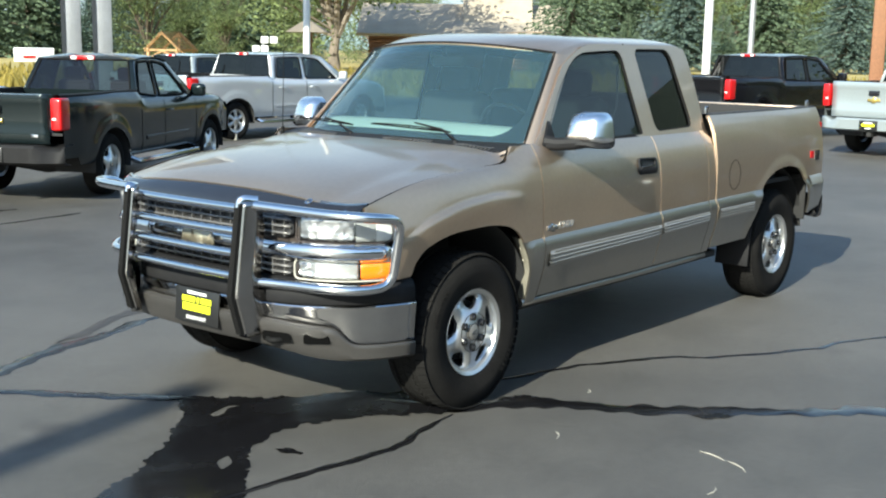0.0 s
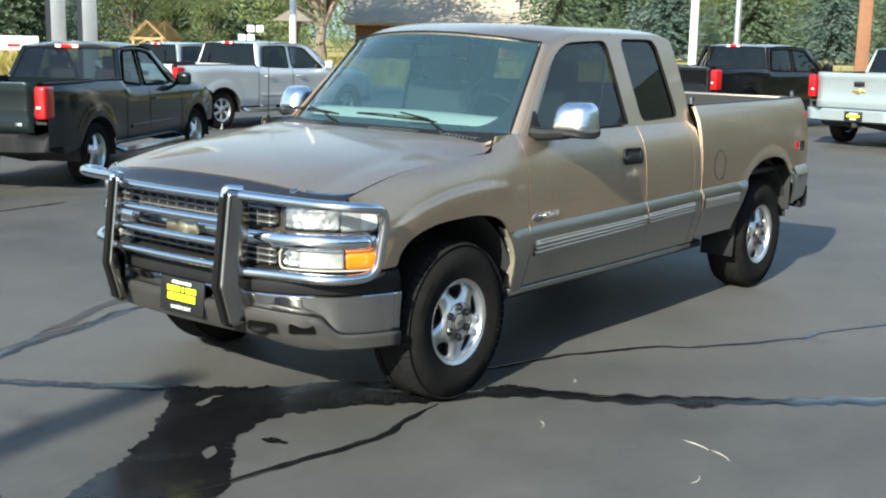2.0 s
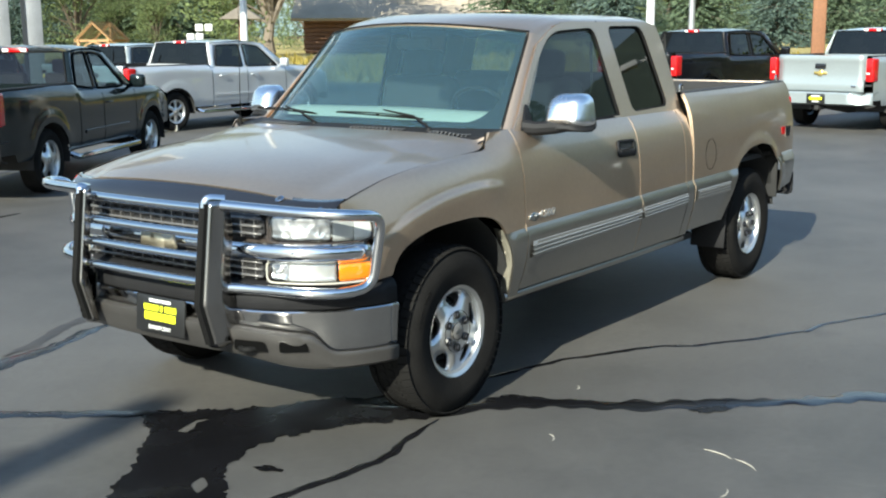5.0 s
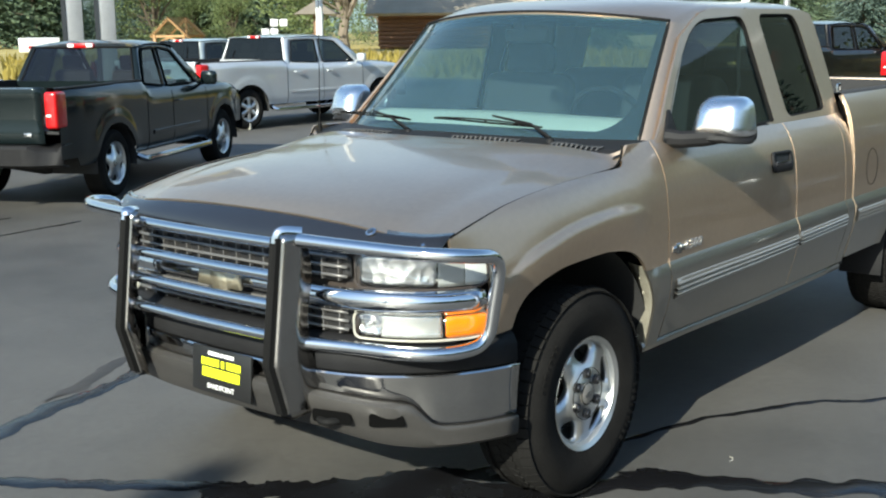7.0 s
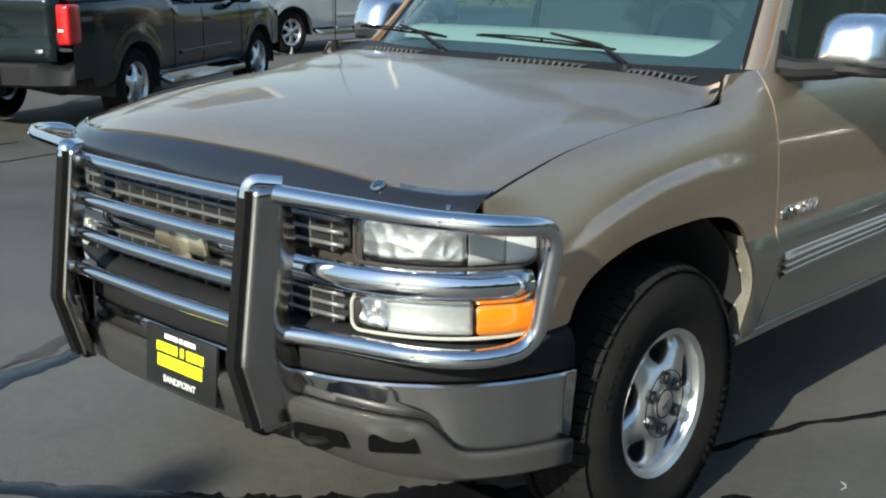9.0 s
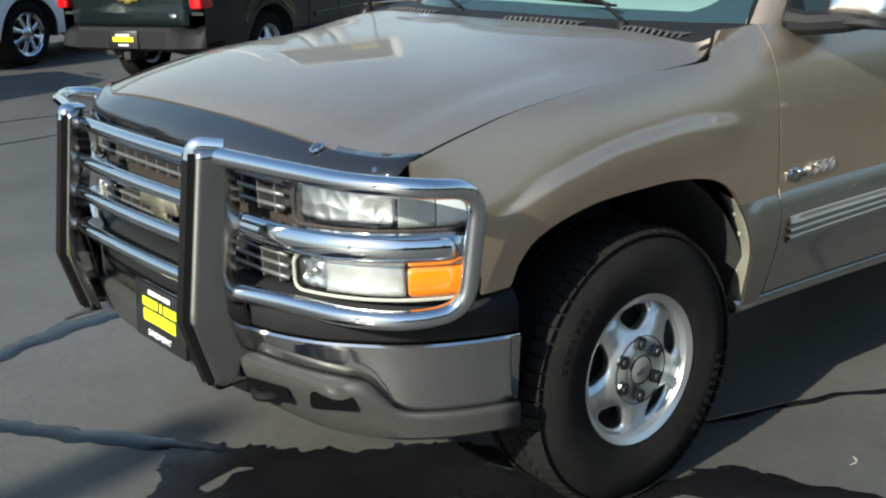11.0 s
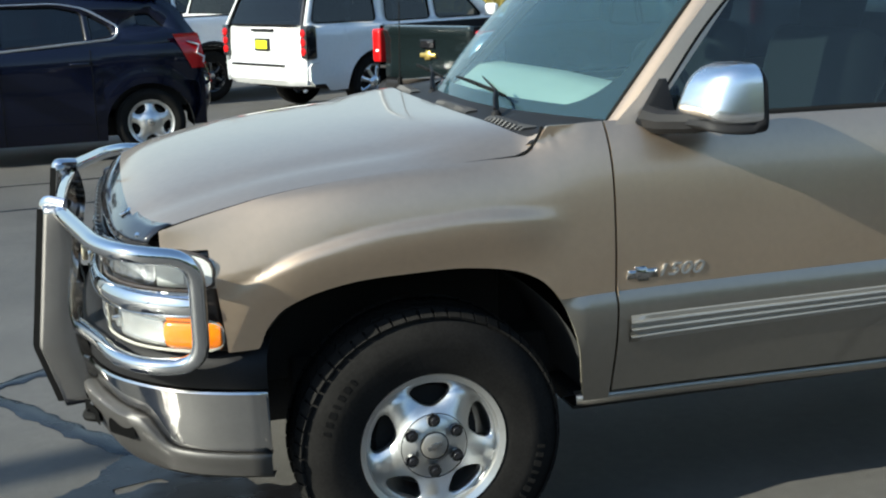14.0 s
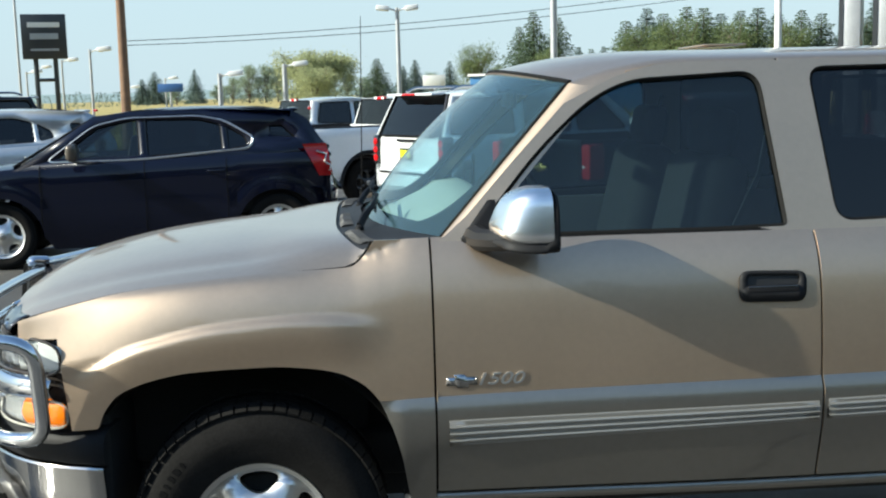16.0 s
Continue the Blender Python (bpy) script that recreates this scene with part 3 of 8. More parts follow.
for s in (1, -1):
    rows = []
    for x in spread(-2.543, -3.085, 12):
        e, h = 0.004, 0.014
        lo, hi = 0.702, 0.77
        rows.append([(x, s * (body_y(x, z) + o), z) for z, o in ((lo, -0.006), (lo + 0.001, h - e), (lo + e, h), (hi - e, h), (hi - 0.001, h - e), (hi, -0.006))])
    part("side_moulding", sheet(rows, flip=s > 0), TRIM, TRUCK, "ribbed pewter side moulding", smooth=40)
    for k in range(3):
        rows = []
        for x in spread(-2.553, -3.075, 8):
            lo = 0.711 + 0.018 * k
            rows.append([(x, s * (body_y(x, z) + o), z) for z, o in ((lo, 0.012), (lo + 0.002, 0.019), (lo + 0.009, 0.019), (lo + 0.011, 0.012))])
        part("moulding_rib", sheet(rows, flip=s > 0), TRIM, TRUCK, smooth=40)
    rows = []
    for x in spread(-4.12, -4.40, 8):
        e, h = 0.004, 0.012
        lo, hi = 0.80, 0.87
        rows.append([(x, s * (body_y(x, z) + o), z) for z, o in ((lo, -0.006), (lo + 0.001, h - e), (lo + e, h), (hi - e, h), (hi - 0.001, h - e), (hi, -0.006))])
    part("rear_moulding", sheet(rows, flip=s > 0), TRIM, TRUCK, "short bright moulding behind the rear wheel", smooth=40)
    # rail cap and inner wall
    rows = []
    for x in spread(-2.526, -4.43, 20):
        w = body_y(x, 1.372)
        rows.append([(x, s * y, z) for y, z in ((w + 0.002, 1.362), (w + 0.002, 1.374), (w - 0.01, 1.384), (w - 0.075, 1.384), (w - 0.085, 1.374), (w - 0.09, 1.30), (w - 0.09, 0.86))])
    part("bed_rail", sheet(rows, flip=s > 0), BEDLINER, TRUCK, "black rail cap and inner bed wall")
    for x in (-2.59, -4.30):
        bm = bmesh.new()
        tube(bm, rounded([(x - 0.02, s * 0.83, 1.382), (x - 0.02, s * 0.83, 1.425), (x + 0.02, s * 0.83, 1.425), (x + 0.02, s * 0.83, 1.382)], 0.01, 3, False), 0.006, 6)
        part("tie_down", bm, STEEL, TRUCK, "small steel tie-down loop")
    # fuel flap ring and tail lamp
    rows = []
    if s > 0:
        ring = [(-2.79 + 0.085 * math.cos(a), 0.975 + 0.098 * math.sin(a)) for a in spread(0, 2 * math.pi, 41)[:-1]]
        bm = bmesh.new()
        tube(bm, [(x, body_y(x, z) + 0.006, z) for x, z in ring], 0.0022, 5, True)
        part("fuel_flap", bm, SEAL, TRUCK, "seam of the round fuel flap")
    bm = bmesh.new()
    box(bm, (-4.42, s * 0.858, 1.06), (0.06, 0.10, 0.42), 0.02)
    part("tail_lamp", bm, REDL, TRUCK, "red tail lamp")
    # stickers on the bed side
    bm = bmesh.new()
    box(bm, (-4.16, s * (body_y(-4.16, 1.02) + 0.007), 1.03), (0.07, 0.004, 0.055), 0.0, Matrix.Rotation(0.0, 4, "Y"))
    part("sticker", bm, REDL, TRUCK, "red block of the bed-side sticker")
    bm = bmesh.new()
    for k in range(2):
        box(bm, (-4.235 - 0.05 * k, s * (body_y(-4.25, 1.02) + 0.009), 1.02), (0.035, 0.004, 0.075), 0.0)
    part("sticker", bm, STEEL, TRUCK, "grey bars of the bed-side sticker")
bm = bmesh.new()
box(bm, (-3.48, 0, 0.86), (1.88, 1.74, 0.03))
part("bed_floor", bm, BEDLINER, TRUCK)
bm = bmesh.new()
box(bm, (-2.548, 0, 1.11), (0.03, 1.58, 0.52), 0.005)
part("bed_headboard", bm, BEDLINER, TRUCK)
bm = bmesh.new()
box(bm, (-4.425, 0, 1.12), (0.05, 1.62, 0.52), 0.015)
part("tailgate", bm, PAINT, TRUCK)
bm = bmesh.new()
rows = []
for y in spread(-0.93, 0.93, 21):
    xx = -4.66 + 0.17 * smoothstep(0.6, 0.95, abs(y))
    rows.append([(xx + 0.10, y, 0.70), (xx, y, 0.69), (xx - 0.01, y, 0.60), (xx, y, 0.53), (xx + 0.10, y, 0.52)])
thicken(part("rear_bumper", sheet(rows, bm), BLACKP, TRUCK, "dark rear step bumper"), 0.01)

for s in (1, -1):
    rows = [[(-2.525, s * y, z) for y in (body_y(-2.53, z) - 0.018, body_y(-2.53, z) - 0.002)] for z in spread(0.52, 1.37, 16)]
    thicken(part("bed_flange", sheet(rows), PAINT, TRUCK), 0.004)

# bonnet
HOOD_C = curve([(-0.36, 1.288), (-0.2, 1.283), (0.0, 1.270), (0.2, 1.252), (0.4, 1.229), (0.55, 1.203), (0.68, 1.172), (0.76, 1.143), (0.80, 1.118)])
LIP_C = curve([(0.55, 1.186), (0.68, 1.150), (0.76, 1.118), (0.80, 1.095)])


def hood_point(u, y):
    """u from 0 at the cowl to 1 at the front edge."""
    s = abs(y) / 0.856
    front = 0.80 - 0.025 * s ** 2 - 0.085 * s ** 8
    back = -0.255 - 0.120 * s ** 4.5
    x = back + (front - back) * u
    zc = HOOD_C(x + 0.05 * s * s)
    zg = GAP_Z(x)
    z = zg + (zc - zg) * (1 - s ** (2.6 + 5.0 * smoothstep(0.05, -0.33, x))) - 0.005 * math.exp(-((s - 0.80) / 0.06) ** 2) * smoothstep(-0.3, 0.1, x)
    return (x, y, z)


HOOD_Y = spread(0, 0.70, 18) + spread(0.72, 0.8545, 16)
rows = [[hood_point(u, y) for y in [-v for v in reversed(HOOD_Y)] + HOOD_Y[1:]] for u in spread(0, 0.13, 22) + spread(0.15, 1, 34)]
thicken(part("bonnet", sheet(rows), PAINT, TRUCK, smooth=50), 0.02, -1, True)

for s in (1, -1):
    bm = bmesh.new()
    tube(bm, [(x, s * 0.857, GAP_Z(x) + 0.0015) for x in spread(0.70, -0.29, 30)] + [(-0.322, s * 0.857, 1.217), (-0.346, s * 0.855, 1.238), (-0.362, s * 0.851, 1.262), (-0.372, s * 0.845, 1.284)], [0.0033] * 30 + [0.0045, 0.005, 0.005, 0.0045], 6)
    part("bonnet_seam", bm, SEAL, TRUCK)

# smoked bonnet deflector
def deflector(y):
    s = abs(y) / 0.885
    xf = 0.80 - 0.03 * s ** 2 - 0.10 * s ** 7
    zc = LIP_C(min(xf, 0.79) + 0.05 * s * s) * (1 - s ** 2.6) + GAP_Z(min(xf, 0.74)) * s ** 2.6
    tall = 1.0 - 0.72 * smoothstep(0.42, 0.78, s)
    a = Vector((xf - 0.045 * tall, y, zc + 0.034 * tall))
    c = Vector((xf + 0.045, y, zc - 0.025))
    e = Vector((xf + 0.075 - 0.03 * s, y, zc - 0.085 * (1 - 0.45 * s ** 3)))
    return [a, a * 0.5 + c * 0.5 + Vector((0, 0, 0.006)), c, c * 0.45 + e * 0.55 + Vector((0.008, 0, 0)), e]


rows = [deflector(y) for y in spread(-0.858, 0.858, 61)]
thicken(part("bonnet_deflector", sheet(rows), GLOSSB, TRUCK, "smoked plastic bonnet deflector", smooth=60), 0.004)
bm = bmesh.new()
lathe(bm, [(0.0005, 0.004), (0.015, 0.004), (0.0185, 0.002), (0.019, -0.002)], 24)
ob = part("deflector_badge", bm, CHROME, TRUCK, "small round badge on the deflector")
pa, pc = deflector(0.60)[0], deflector(0.60)[2]
nrm = (pc - pa).cross(Vector((-0.10, 1, 0))).normalized()
nrm = nrm if nrm.z > 0 else -nrm
ob.matrix_local = Matrix.Translation(deflector(0.60)[1] + nrm * 0.003) @ Vector((0, 1, 0)).rotation_difference(nrm).to_matrix().to_4x4()
bm = bmesh.new()
lathe(bm, [(0.0005, 0.0048), (0.0120, 0.0047), (0.0130, 0.0038)], 24)
o2 = part("badge_face", bm, PLATEB, ob)
bm = bmesh.new()
for k in range(3):
    box(bm, (-0.007 + 0.007 * k, 0.0053, 0.002 * (k - 1)), (0.0038, 0.001, 0.011))
part("badge_bar", bm, CHROME, o2)
for s in (1, -1):
    bm = bmesh.new()
    lathe(bm, [(0.0005, 0.004), (0.006, 0.004), (0.008, 0.0)], 14)
    ob = part("deflector_screw", bm, CHROME, TRUCK)
    q = deflector(0.80)
    ob.matrix_local = Matrix.Translation((q[2].x - 0.004, s * q[2].y, q[2].z + 0.004)) @ Vector((0, 1, 0)).rotation_difference(Vector((0.5, 0.3 * s, 0.8)).normalized()).to_matrix().to_4x4()

# painted return that closes the fender behind the deflector's end
for s in (1, -1):
    rows = [[(0.704, s * (body_y(0.704, z) - 0.002), z), (0.702, s * (body_y(0.704, z) - 0.014), z), (0.690, s * 0.80, z)] for z in spread(1.021, GAP_Z(0.712), 6)]
    part("fender_return", sheet(rows), PAINT_LOW, TRUCK, smooth=60)

# cab: pillars and roof
def cab_y(z):
    return 0.857 - (z - BELT) * 0.315


win_f = rounded([(-0.665, 1.266, 0), (-0.912, 1.552, 0), (-1.085, 1.702, 0), (-1.215, 1.762, 0), (-1.645, 1.780, 0), (-1.692, 1.288, 0)], [0.03, 0.3, 0.2, 0.12, 0.07, 0.02], 6)
win_r = rounded([(-1.806, 1.788, 0), (-2.258, 1.790, 0), (-2.340, 1.306, 0), (-1.853, 1.296, 0)], [0.06, 0.09, 0.07, 0.06], 6)


def rear_roll(x, x0=-2.28, length=0.20):
    """0 along the roof, rising to 1 where it rolls down behind."""
    q = min(1.0, max(0.0, (x0 - x) / length))
    return 1 - math.sqrt(1 - q * q)


def roof_edge(x):
    """Height at which the roof rolls into the cab side."""
    u = min(1.0, max(0.0, (-1.12 - x) / 0.30))
    return 1.742 + 0.068 * (1 - (1 - u) ** 2.6) - 0.045 * rear_roll(x)


outer = [(-0.575, BELT - 0.02), (-0.675, 1.352), (-0.835, 1.52), (-1.005, 1.690), (-1.115, 1.741)] + [(x, roof_edge(x)) for x in spread(-1.15, -2.45, 18)] + [(-2.472, 1.735), (-2.485, 1.66), (-2.496, 1.50), (-2.502, BELT - 0.02), (-1.77, BELT - 0.02), (-1.7, BELT - 0.02), (-0.9, BELT - 0.02)]
for s in (1, -1):
    bm = holed(outer, [flat2(win_f), flat2(win_r)], lambda u, v: (u, s * cab_y(v), v))
    thicken(part("cab_side", bm, PAINT, TRUCK, smooth=20), 0.012, -1, True)
    for loop, mat, nm in ((win_f, TINT, "door_window"), (win_r, PRIV, "rear_side_window")):
        bm = bmesh.new()
        bm.faces.new([bm.verts.new((p.x, s * (cab_y(p.y) - 0.005), p.y)) for p in loop])
        part(nm, bm, mat, TRUCK, "tinted side window", smooth=0)
        bm = bmesh.new()
        tube(bm, [(p.x, s * (cab_y(p.y) + 0.001), p.y) for p in loop], 0.011, 6, True)
        part("window_seal", bm, SEAL, TRUCK, "black rubber window seal")
    # dark seam between the doors and of the door frame
    bm = bmesh.new()
    seam = [(-1.771, s * (body_y(-1.77, BELT) + 0.001), BELT - 0.01)] + [(x, s * (cab_y(z) + 0.001), z) for x, z in ((-1.766, 1.34), (-1.760, 1.46), (-1.750, 1.58), (-1.736, 1.69), (-1.722, 1.77), (-1.714, 1.80))] + [(-1.708, s * 0.690, 1.818)]
    tube(bm, seam, 0.0042, 5)
    part("door_seam", bm, SEAL, TRUCK)
    bm = bmesh.new()
    tube(bm, [(x - 0.006, y + s * 0.002, z) for x, y, z in seam], 0.0045, 6)
    part("door_frame_edge", bm, PAINT, TRUCK)
    bm = bmesh.new()
    tube(bm, [(-2.408, s * (body_y(-2.405, BELT) + 0.001), BELT - 0.01)] + [(x, s * (cab_y(z) + 0.001), z) for x, z in ((-2.404, 1.36), (-2.385, 1.50), (-2.352, 1.64), (-2.310, 1.76), (-2.282, 1.795))], 0.0032, 5)
    part("door_seam", bm, SEAL, TRUCK)
    # pale tube stands for the sun's glint on the pillar edge
    bm = bmesh.new()
    tube(bm, [(-1.706, s * (cab_y(1.29) + 0.004), 1.272), (-1.695, s * (cab_y(1.45) + 0.005), 1.45), (-1.678, s * (cab_y(1.62) + 0.005), 1.62), (-1.662, s * (cab_y(1.74) + 0.004), 1.745), (-1.640, s * (cab_y(1.775) + 0.003), 1.785)], [0.0075, 0.0075, 0.006, 0.004, 0.003], 6)
    part("pillar_edge", bm, PEDGE, TRUCK, "pale strip painted as the sunlit edge of the door pillar")
    # black strip along the foot of the door window
    bm = sheet([[(x, s * (cab_y(z) + o), z) for z, o in ((1.266, 0.002), (1.268, 0.012), (1.289, 0.011), (1.294, 0.001))] for x in spread(-0.72, -1.69, 12)])
    part("belt_strip", bm, SEAL, TRUCK, "black window wiper strip")
    # side mirror: black foot and shell with a chrome cap
    mir = new("side_mirror")
    mir.parent = TRUCK
    rows = []
    for o in (-0.01, 0.016, 0.024):
        g = 0.0 if o < 0.02 else 0.012
        rows.append([(x + g * dx, s * (cab_y(max(z, BELT)) + o), z + g * dz) for x, z, dx, dz in ((-0.655, 1.262, -1, 1), (-0.652, 1.285, -1, 0), (-0.742, 1.40, 0, -1), (-0.765, 1.40, 1, -1), (-0.79, 1.262, 1, 1))])
    bm = sheet(rows, closed=True)
    bmesh.ops.holes_fill(bm, edges=bm.edges, sides=0)
    foot = part("mirror_foot", bm, BLACKP, mir, "black plastic mirror foot")
    bm = bmesh.new()
    tube(bm, [(-0.70, s * 0.86, 1.288), (-0.715, s * 0.92, 1.284), (-0.76, s * 1.0, 1.29), (-0.80, s * 1.06, 1.30)], [0.042, 0.036, 0.034, 0.03], 10)
    part("mirror_arm", bm, BLACKP, mir, "black plastic mirror arm")
    for nm, mat, x0, x1 in (("mirror_shell", BLACKP, -0.735, -0.895), ("mirror_cap", MIRCAP, -0.712, -0.876)):
        rows = []
        for u in spread(0, 1, 14):
            x = x0 + (x1 - x0) * u
            k = 0.35 + 0.65 * math.sqrt(max(0.0, 1 - (1 - min(1, u * 1.35)) ** 2))
            lo, hi, cz = (1.288, 1.456, 1.372) if nm == "mirror_cap" else (1.264, 1.306 + 0.140 * smoothstep(0.80, 0.90, u), 1.30)
            if nm == "mirror_shell":
                k = k * 0.995 - (0.04 if u == 1 else 0)
            loop = rounded([(1.158, lo + 0.002, 0), (1.138, hi, 0), (0.946, hi, 0), (0.922, lo, 0)], [min(0.04, (hi - lo) * 0.45), min(0.055, (hi - lo) * 0.45), min(0.06, (hi - lo) * 0.45), 0.03], 6)
            cy = 1.045
            rows.append([(x - 0.02 * (p.x - 0.95) / 0.2 - 0.35 * (1 - u) * (cz + (p.y - cz) * k - 1.30), s * (cy + (p.x - cy) * k), cz + (p.y - cz) * k) for p in loop])
        bm = sheet(rows, closed=True)
        bmesh.ops.holes_fill(bm, edges=bm.edges, sides=0)
        part(nm, bm, mat, mir, "polished chrome mirror cap" if nm == "mirror_cap" else "black mirror shell", smooth=45)

# roof
def screen_top(a):
    return (-0.865 - 0.170 * abs(a) ** 2.2, 1.808 - 0.048 * a * a)


head = [(screen_top(a)[0] + 0.014 * (1 - a ** 4), 0.672 * a, screen_top(a)[1] - 0.004) for a in spread(0, 0.97, 15)]
for q in spread(0.3, math.pi / 2, 6):
    z = 1.757 - 0.017 * (1 - math.cos(q))
    head.append((-1.027 - 0.093 * (1 - math.cos(q)), 0.666 + (cab_y(z) + 0.0015 - 0.666) * math.sin(q), z))
rows = []
for u in spread(0, 1, 44):
    k = 1 - (1 - min(1, u / 0.30)) ** 2.2
    row = []
    for j, (hx, hy, hz) in enumerate(head):
        th = math.pi / 2 * j / (len(head) - 1)
        x = hx + (-2.485 - hx) * u
        ze = roof_edge(min(x, -1.44))
        cr = 1.868 - 0.090 * rear_roll(x, -2.27, 0.22)
        fy = (cab_y(ze) + 0.0015) * math.sin(th) ** (2 / 2.7)
        fz = ze + (cr - ze) * math.cos(th) ** 0.95
        if j == len(head) - 1:
            row.append((x, cab_y(roof_edge(x)) + 0.0015, roof_edge(x) - 0.004))
        else:
            row.append((x, hy + (fy - hy) * k, hz + (fz - hz) * k))
    rows.append([(x, -y, z) for x, y, z in reversed(row[1:])] + row)
thicken(part("roof", sheet(rows), PAINT, TRUCK, smooth=75), 0.010, -1, True)
bm = bmesh.new()
box(bm, (-1.72, 0, 1.885), (0.16, 0.34, 0.006), 0.002)
part("roof_lamp_seat", bm, PAINT, TRUCK)

# windscreen with its dark frame
def screen(u, v):
    """u across -1..1, v from base 0 to top 1."""
    yb, yt = 0.795, 0.672
    y = u * (yb + (yt - yb) * v)
    s = abs(u)
    xb = -0.36 - 0.232 * s ** 2.4
    xt = -0.865 - 0.170 * s ** 2.2
    zb = 1.285 - 0.01 * s
    zt = 1.808 - 0.048 * s ** 2
    bulge = 0.025 * math.sin(math.pi * v) * (1 - s ** 3)
    return Vector((xb + (xt - xb) * v + bulge, y, zb + (zt - zb) * v + bulge))


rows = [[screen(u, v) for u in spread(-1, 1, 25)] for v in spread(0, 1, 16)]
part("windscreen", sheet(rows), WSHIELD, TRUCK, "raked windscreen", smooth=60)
border = [screen(u, 0.0) for u in spread(-1, 1, 21)] + [screen(1, v) for v in spread(0.06, 0.94, 14)] + [screen(u, 1.0) for u in spread(1, -1, 21)] + [screen(-1, v) for v in spread(0.94, 0.06, 14)]
bm = bmesh.new()
tube(bm, border, 0.009, 6, True)
part("screen_seal", bm, SEAL, TRUCK, "black windscreen seal")
nrm = Vector((0.72, 0, 0.69)) * -0.004
for lo, hi, nm, mat in ((0.0, 0.078, "frit_band", SEAL), (0.88, 1.0, "shade_band", SHADEB)):
    rows = [[screen(u, v) + nrm for u in spread(-1, 1, 25)] for v in spread(lo, hi, 4)]
    part(nm, sheet(rows), mat, TRUCK, "dark band of the windscreen").visible_shadow = False
for s in (1, -1):
    rows = []
    for v in spread(0, 1, 48):
        q = max(0.0, 1 - max(0.0, v - 0.076) / 0.30)
        a = 0.942 + 0.015 * v - 0.17 * (1 - math.sqrt(1 - q * q))
        rows.append([screen(s * u, v) + nrm for u in spread(a, 1.0, 4)])
    part("frit_band", sheet(rows), SEAL, TRUCK, "dark band of the windscreen")
    # front pillar
    rows = []
    for v in spread(0.0, 1.0, 16):
        p = screen(s * 1.0, v)
        row = []
        for q in spread(0, math.pi / 2, 8):
            z = p.z - 0.003 - 0.017 * (1 - math.cos(q))
            row.append((p.x + 0.008 - 0.093 * (1 - math.cos(q)), s * (abs(p.y) - 0.006 + (cab_y(z) + 0.0015 - abs(p.y) + 0.006) * math.sin(q)), z))
        rows.append(row)
    part("front_pillar", sheet(rows), PAINT, TRUCK, smooth=80)
# back of the cab
rows = [[(-2.508 + 0.02 * abs(y / 0.8) ** 3, y * (1 - (z - 0.6) * 0.0), z) for y in spread(-0.84, 0.84, 9)] for z in (0.60, BELT, 1.36)]
part("cab_back", sheet(rows), PAINT, TRUCK)
bm = holed([(-0.84, 1.36), (0.84, 1.36), (0.70, 1.765), (-0.70, 1.765)], [rpoly([(-0.70, 1.40), (0.70, 1.40), (0.60, 1.75), (-0.60, 1.75)], 0.05)], lambda u, v: (-2.50 + 0.03 * smoothstep(1.45, 1.77, v), u, v))
part("cab_back", bm, PAINT, TRUCK)
bm = bmesh.new()
bm.faces.new([bm.verts.new((-2.485, u, v)) for u, v in rpoly([(-0.70, 1.40), (0.70, 1.40), (0.60, 1.75), (-0.60, 1.75)], 0.05)])
part("rear_window", bm, REARG, TRUCK, "rear cab window", smooth=0)

# cowl, wipers, aerial
def cowl_row(y):
    """From under the bonnet's rear edge up to the foot of the windscreen."""
    a = abs(y)
    p = hood_point(0, min(a, 0.8545))
    u = min(1.0, a / 0.795)
    q = screen(u, 0.02)
    z1 = max(p[2] - 0.006, 1.262)
    back = Vector((min(q.x + 0.02, p[0] - 0.03), y, q.z + 0.002))
    return [Vector((p[0] + 0.03, y, p[2] - 0.03)), Vector((p[0] + 0.004, y, p[2] - 0.012)), Vector((p[0] - 0.012, y, z1)), Vector((p[0] - 0.05 - 0.02 * u, y, z1 + 0.006)), back]


part("cowl", sheet([cowl_row(y) for y in spread(-0.848, 0.848, 41)]), BLACKP, TRUCK, "black plastic cowl", smooth=50)
for y0, y1, n in ((-0.60, -0.30, 14), (0.08, 0.40, 14), (0.57, 0.75, 10)):
    for y in spread(y0, y1, n):
        k = 1 - ((y - (y0 + y1) / 2) / ((y1 - y0) / 2)) ** 2
        a, b = cowl_row(y)[2:4]
        bm = bmesh.new()
        tube(bm, [a + Vector((-0.004, 0, 0.001)), a.lerp(b, 0.35) + Vector((0, 0, 0.006 + 0.005 * k)), b + Vector((0, 0, 0.003))], [0.004, 0.0065, 0.005], 5)
        part("cowl_slat", bm, DUSTP, TRUCK)
out = Vector((0.72, 0, 0.69))
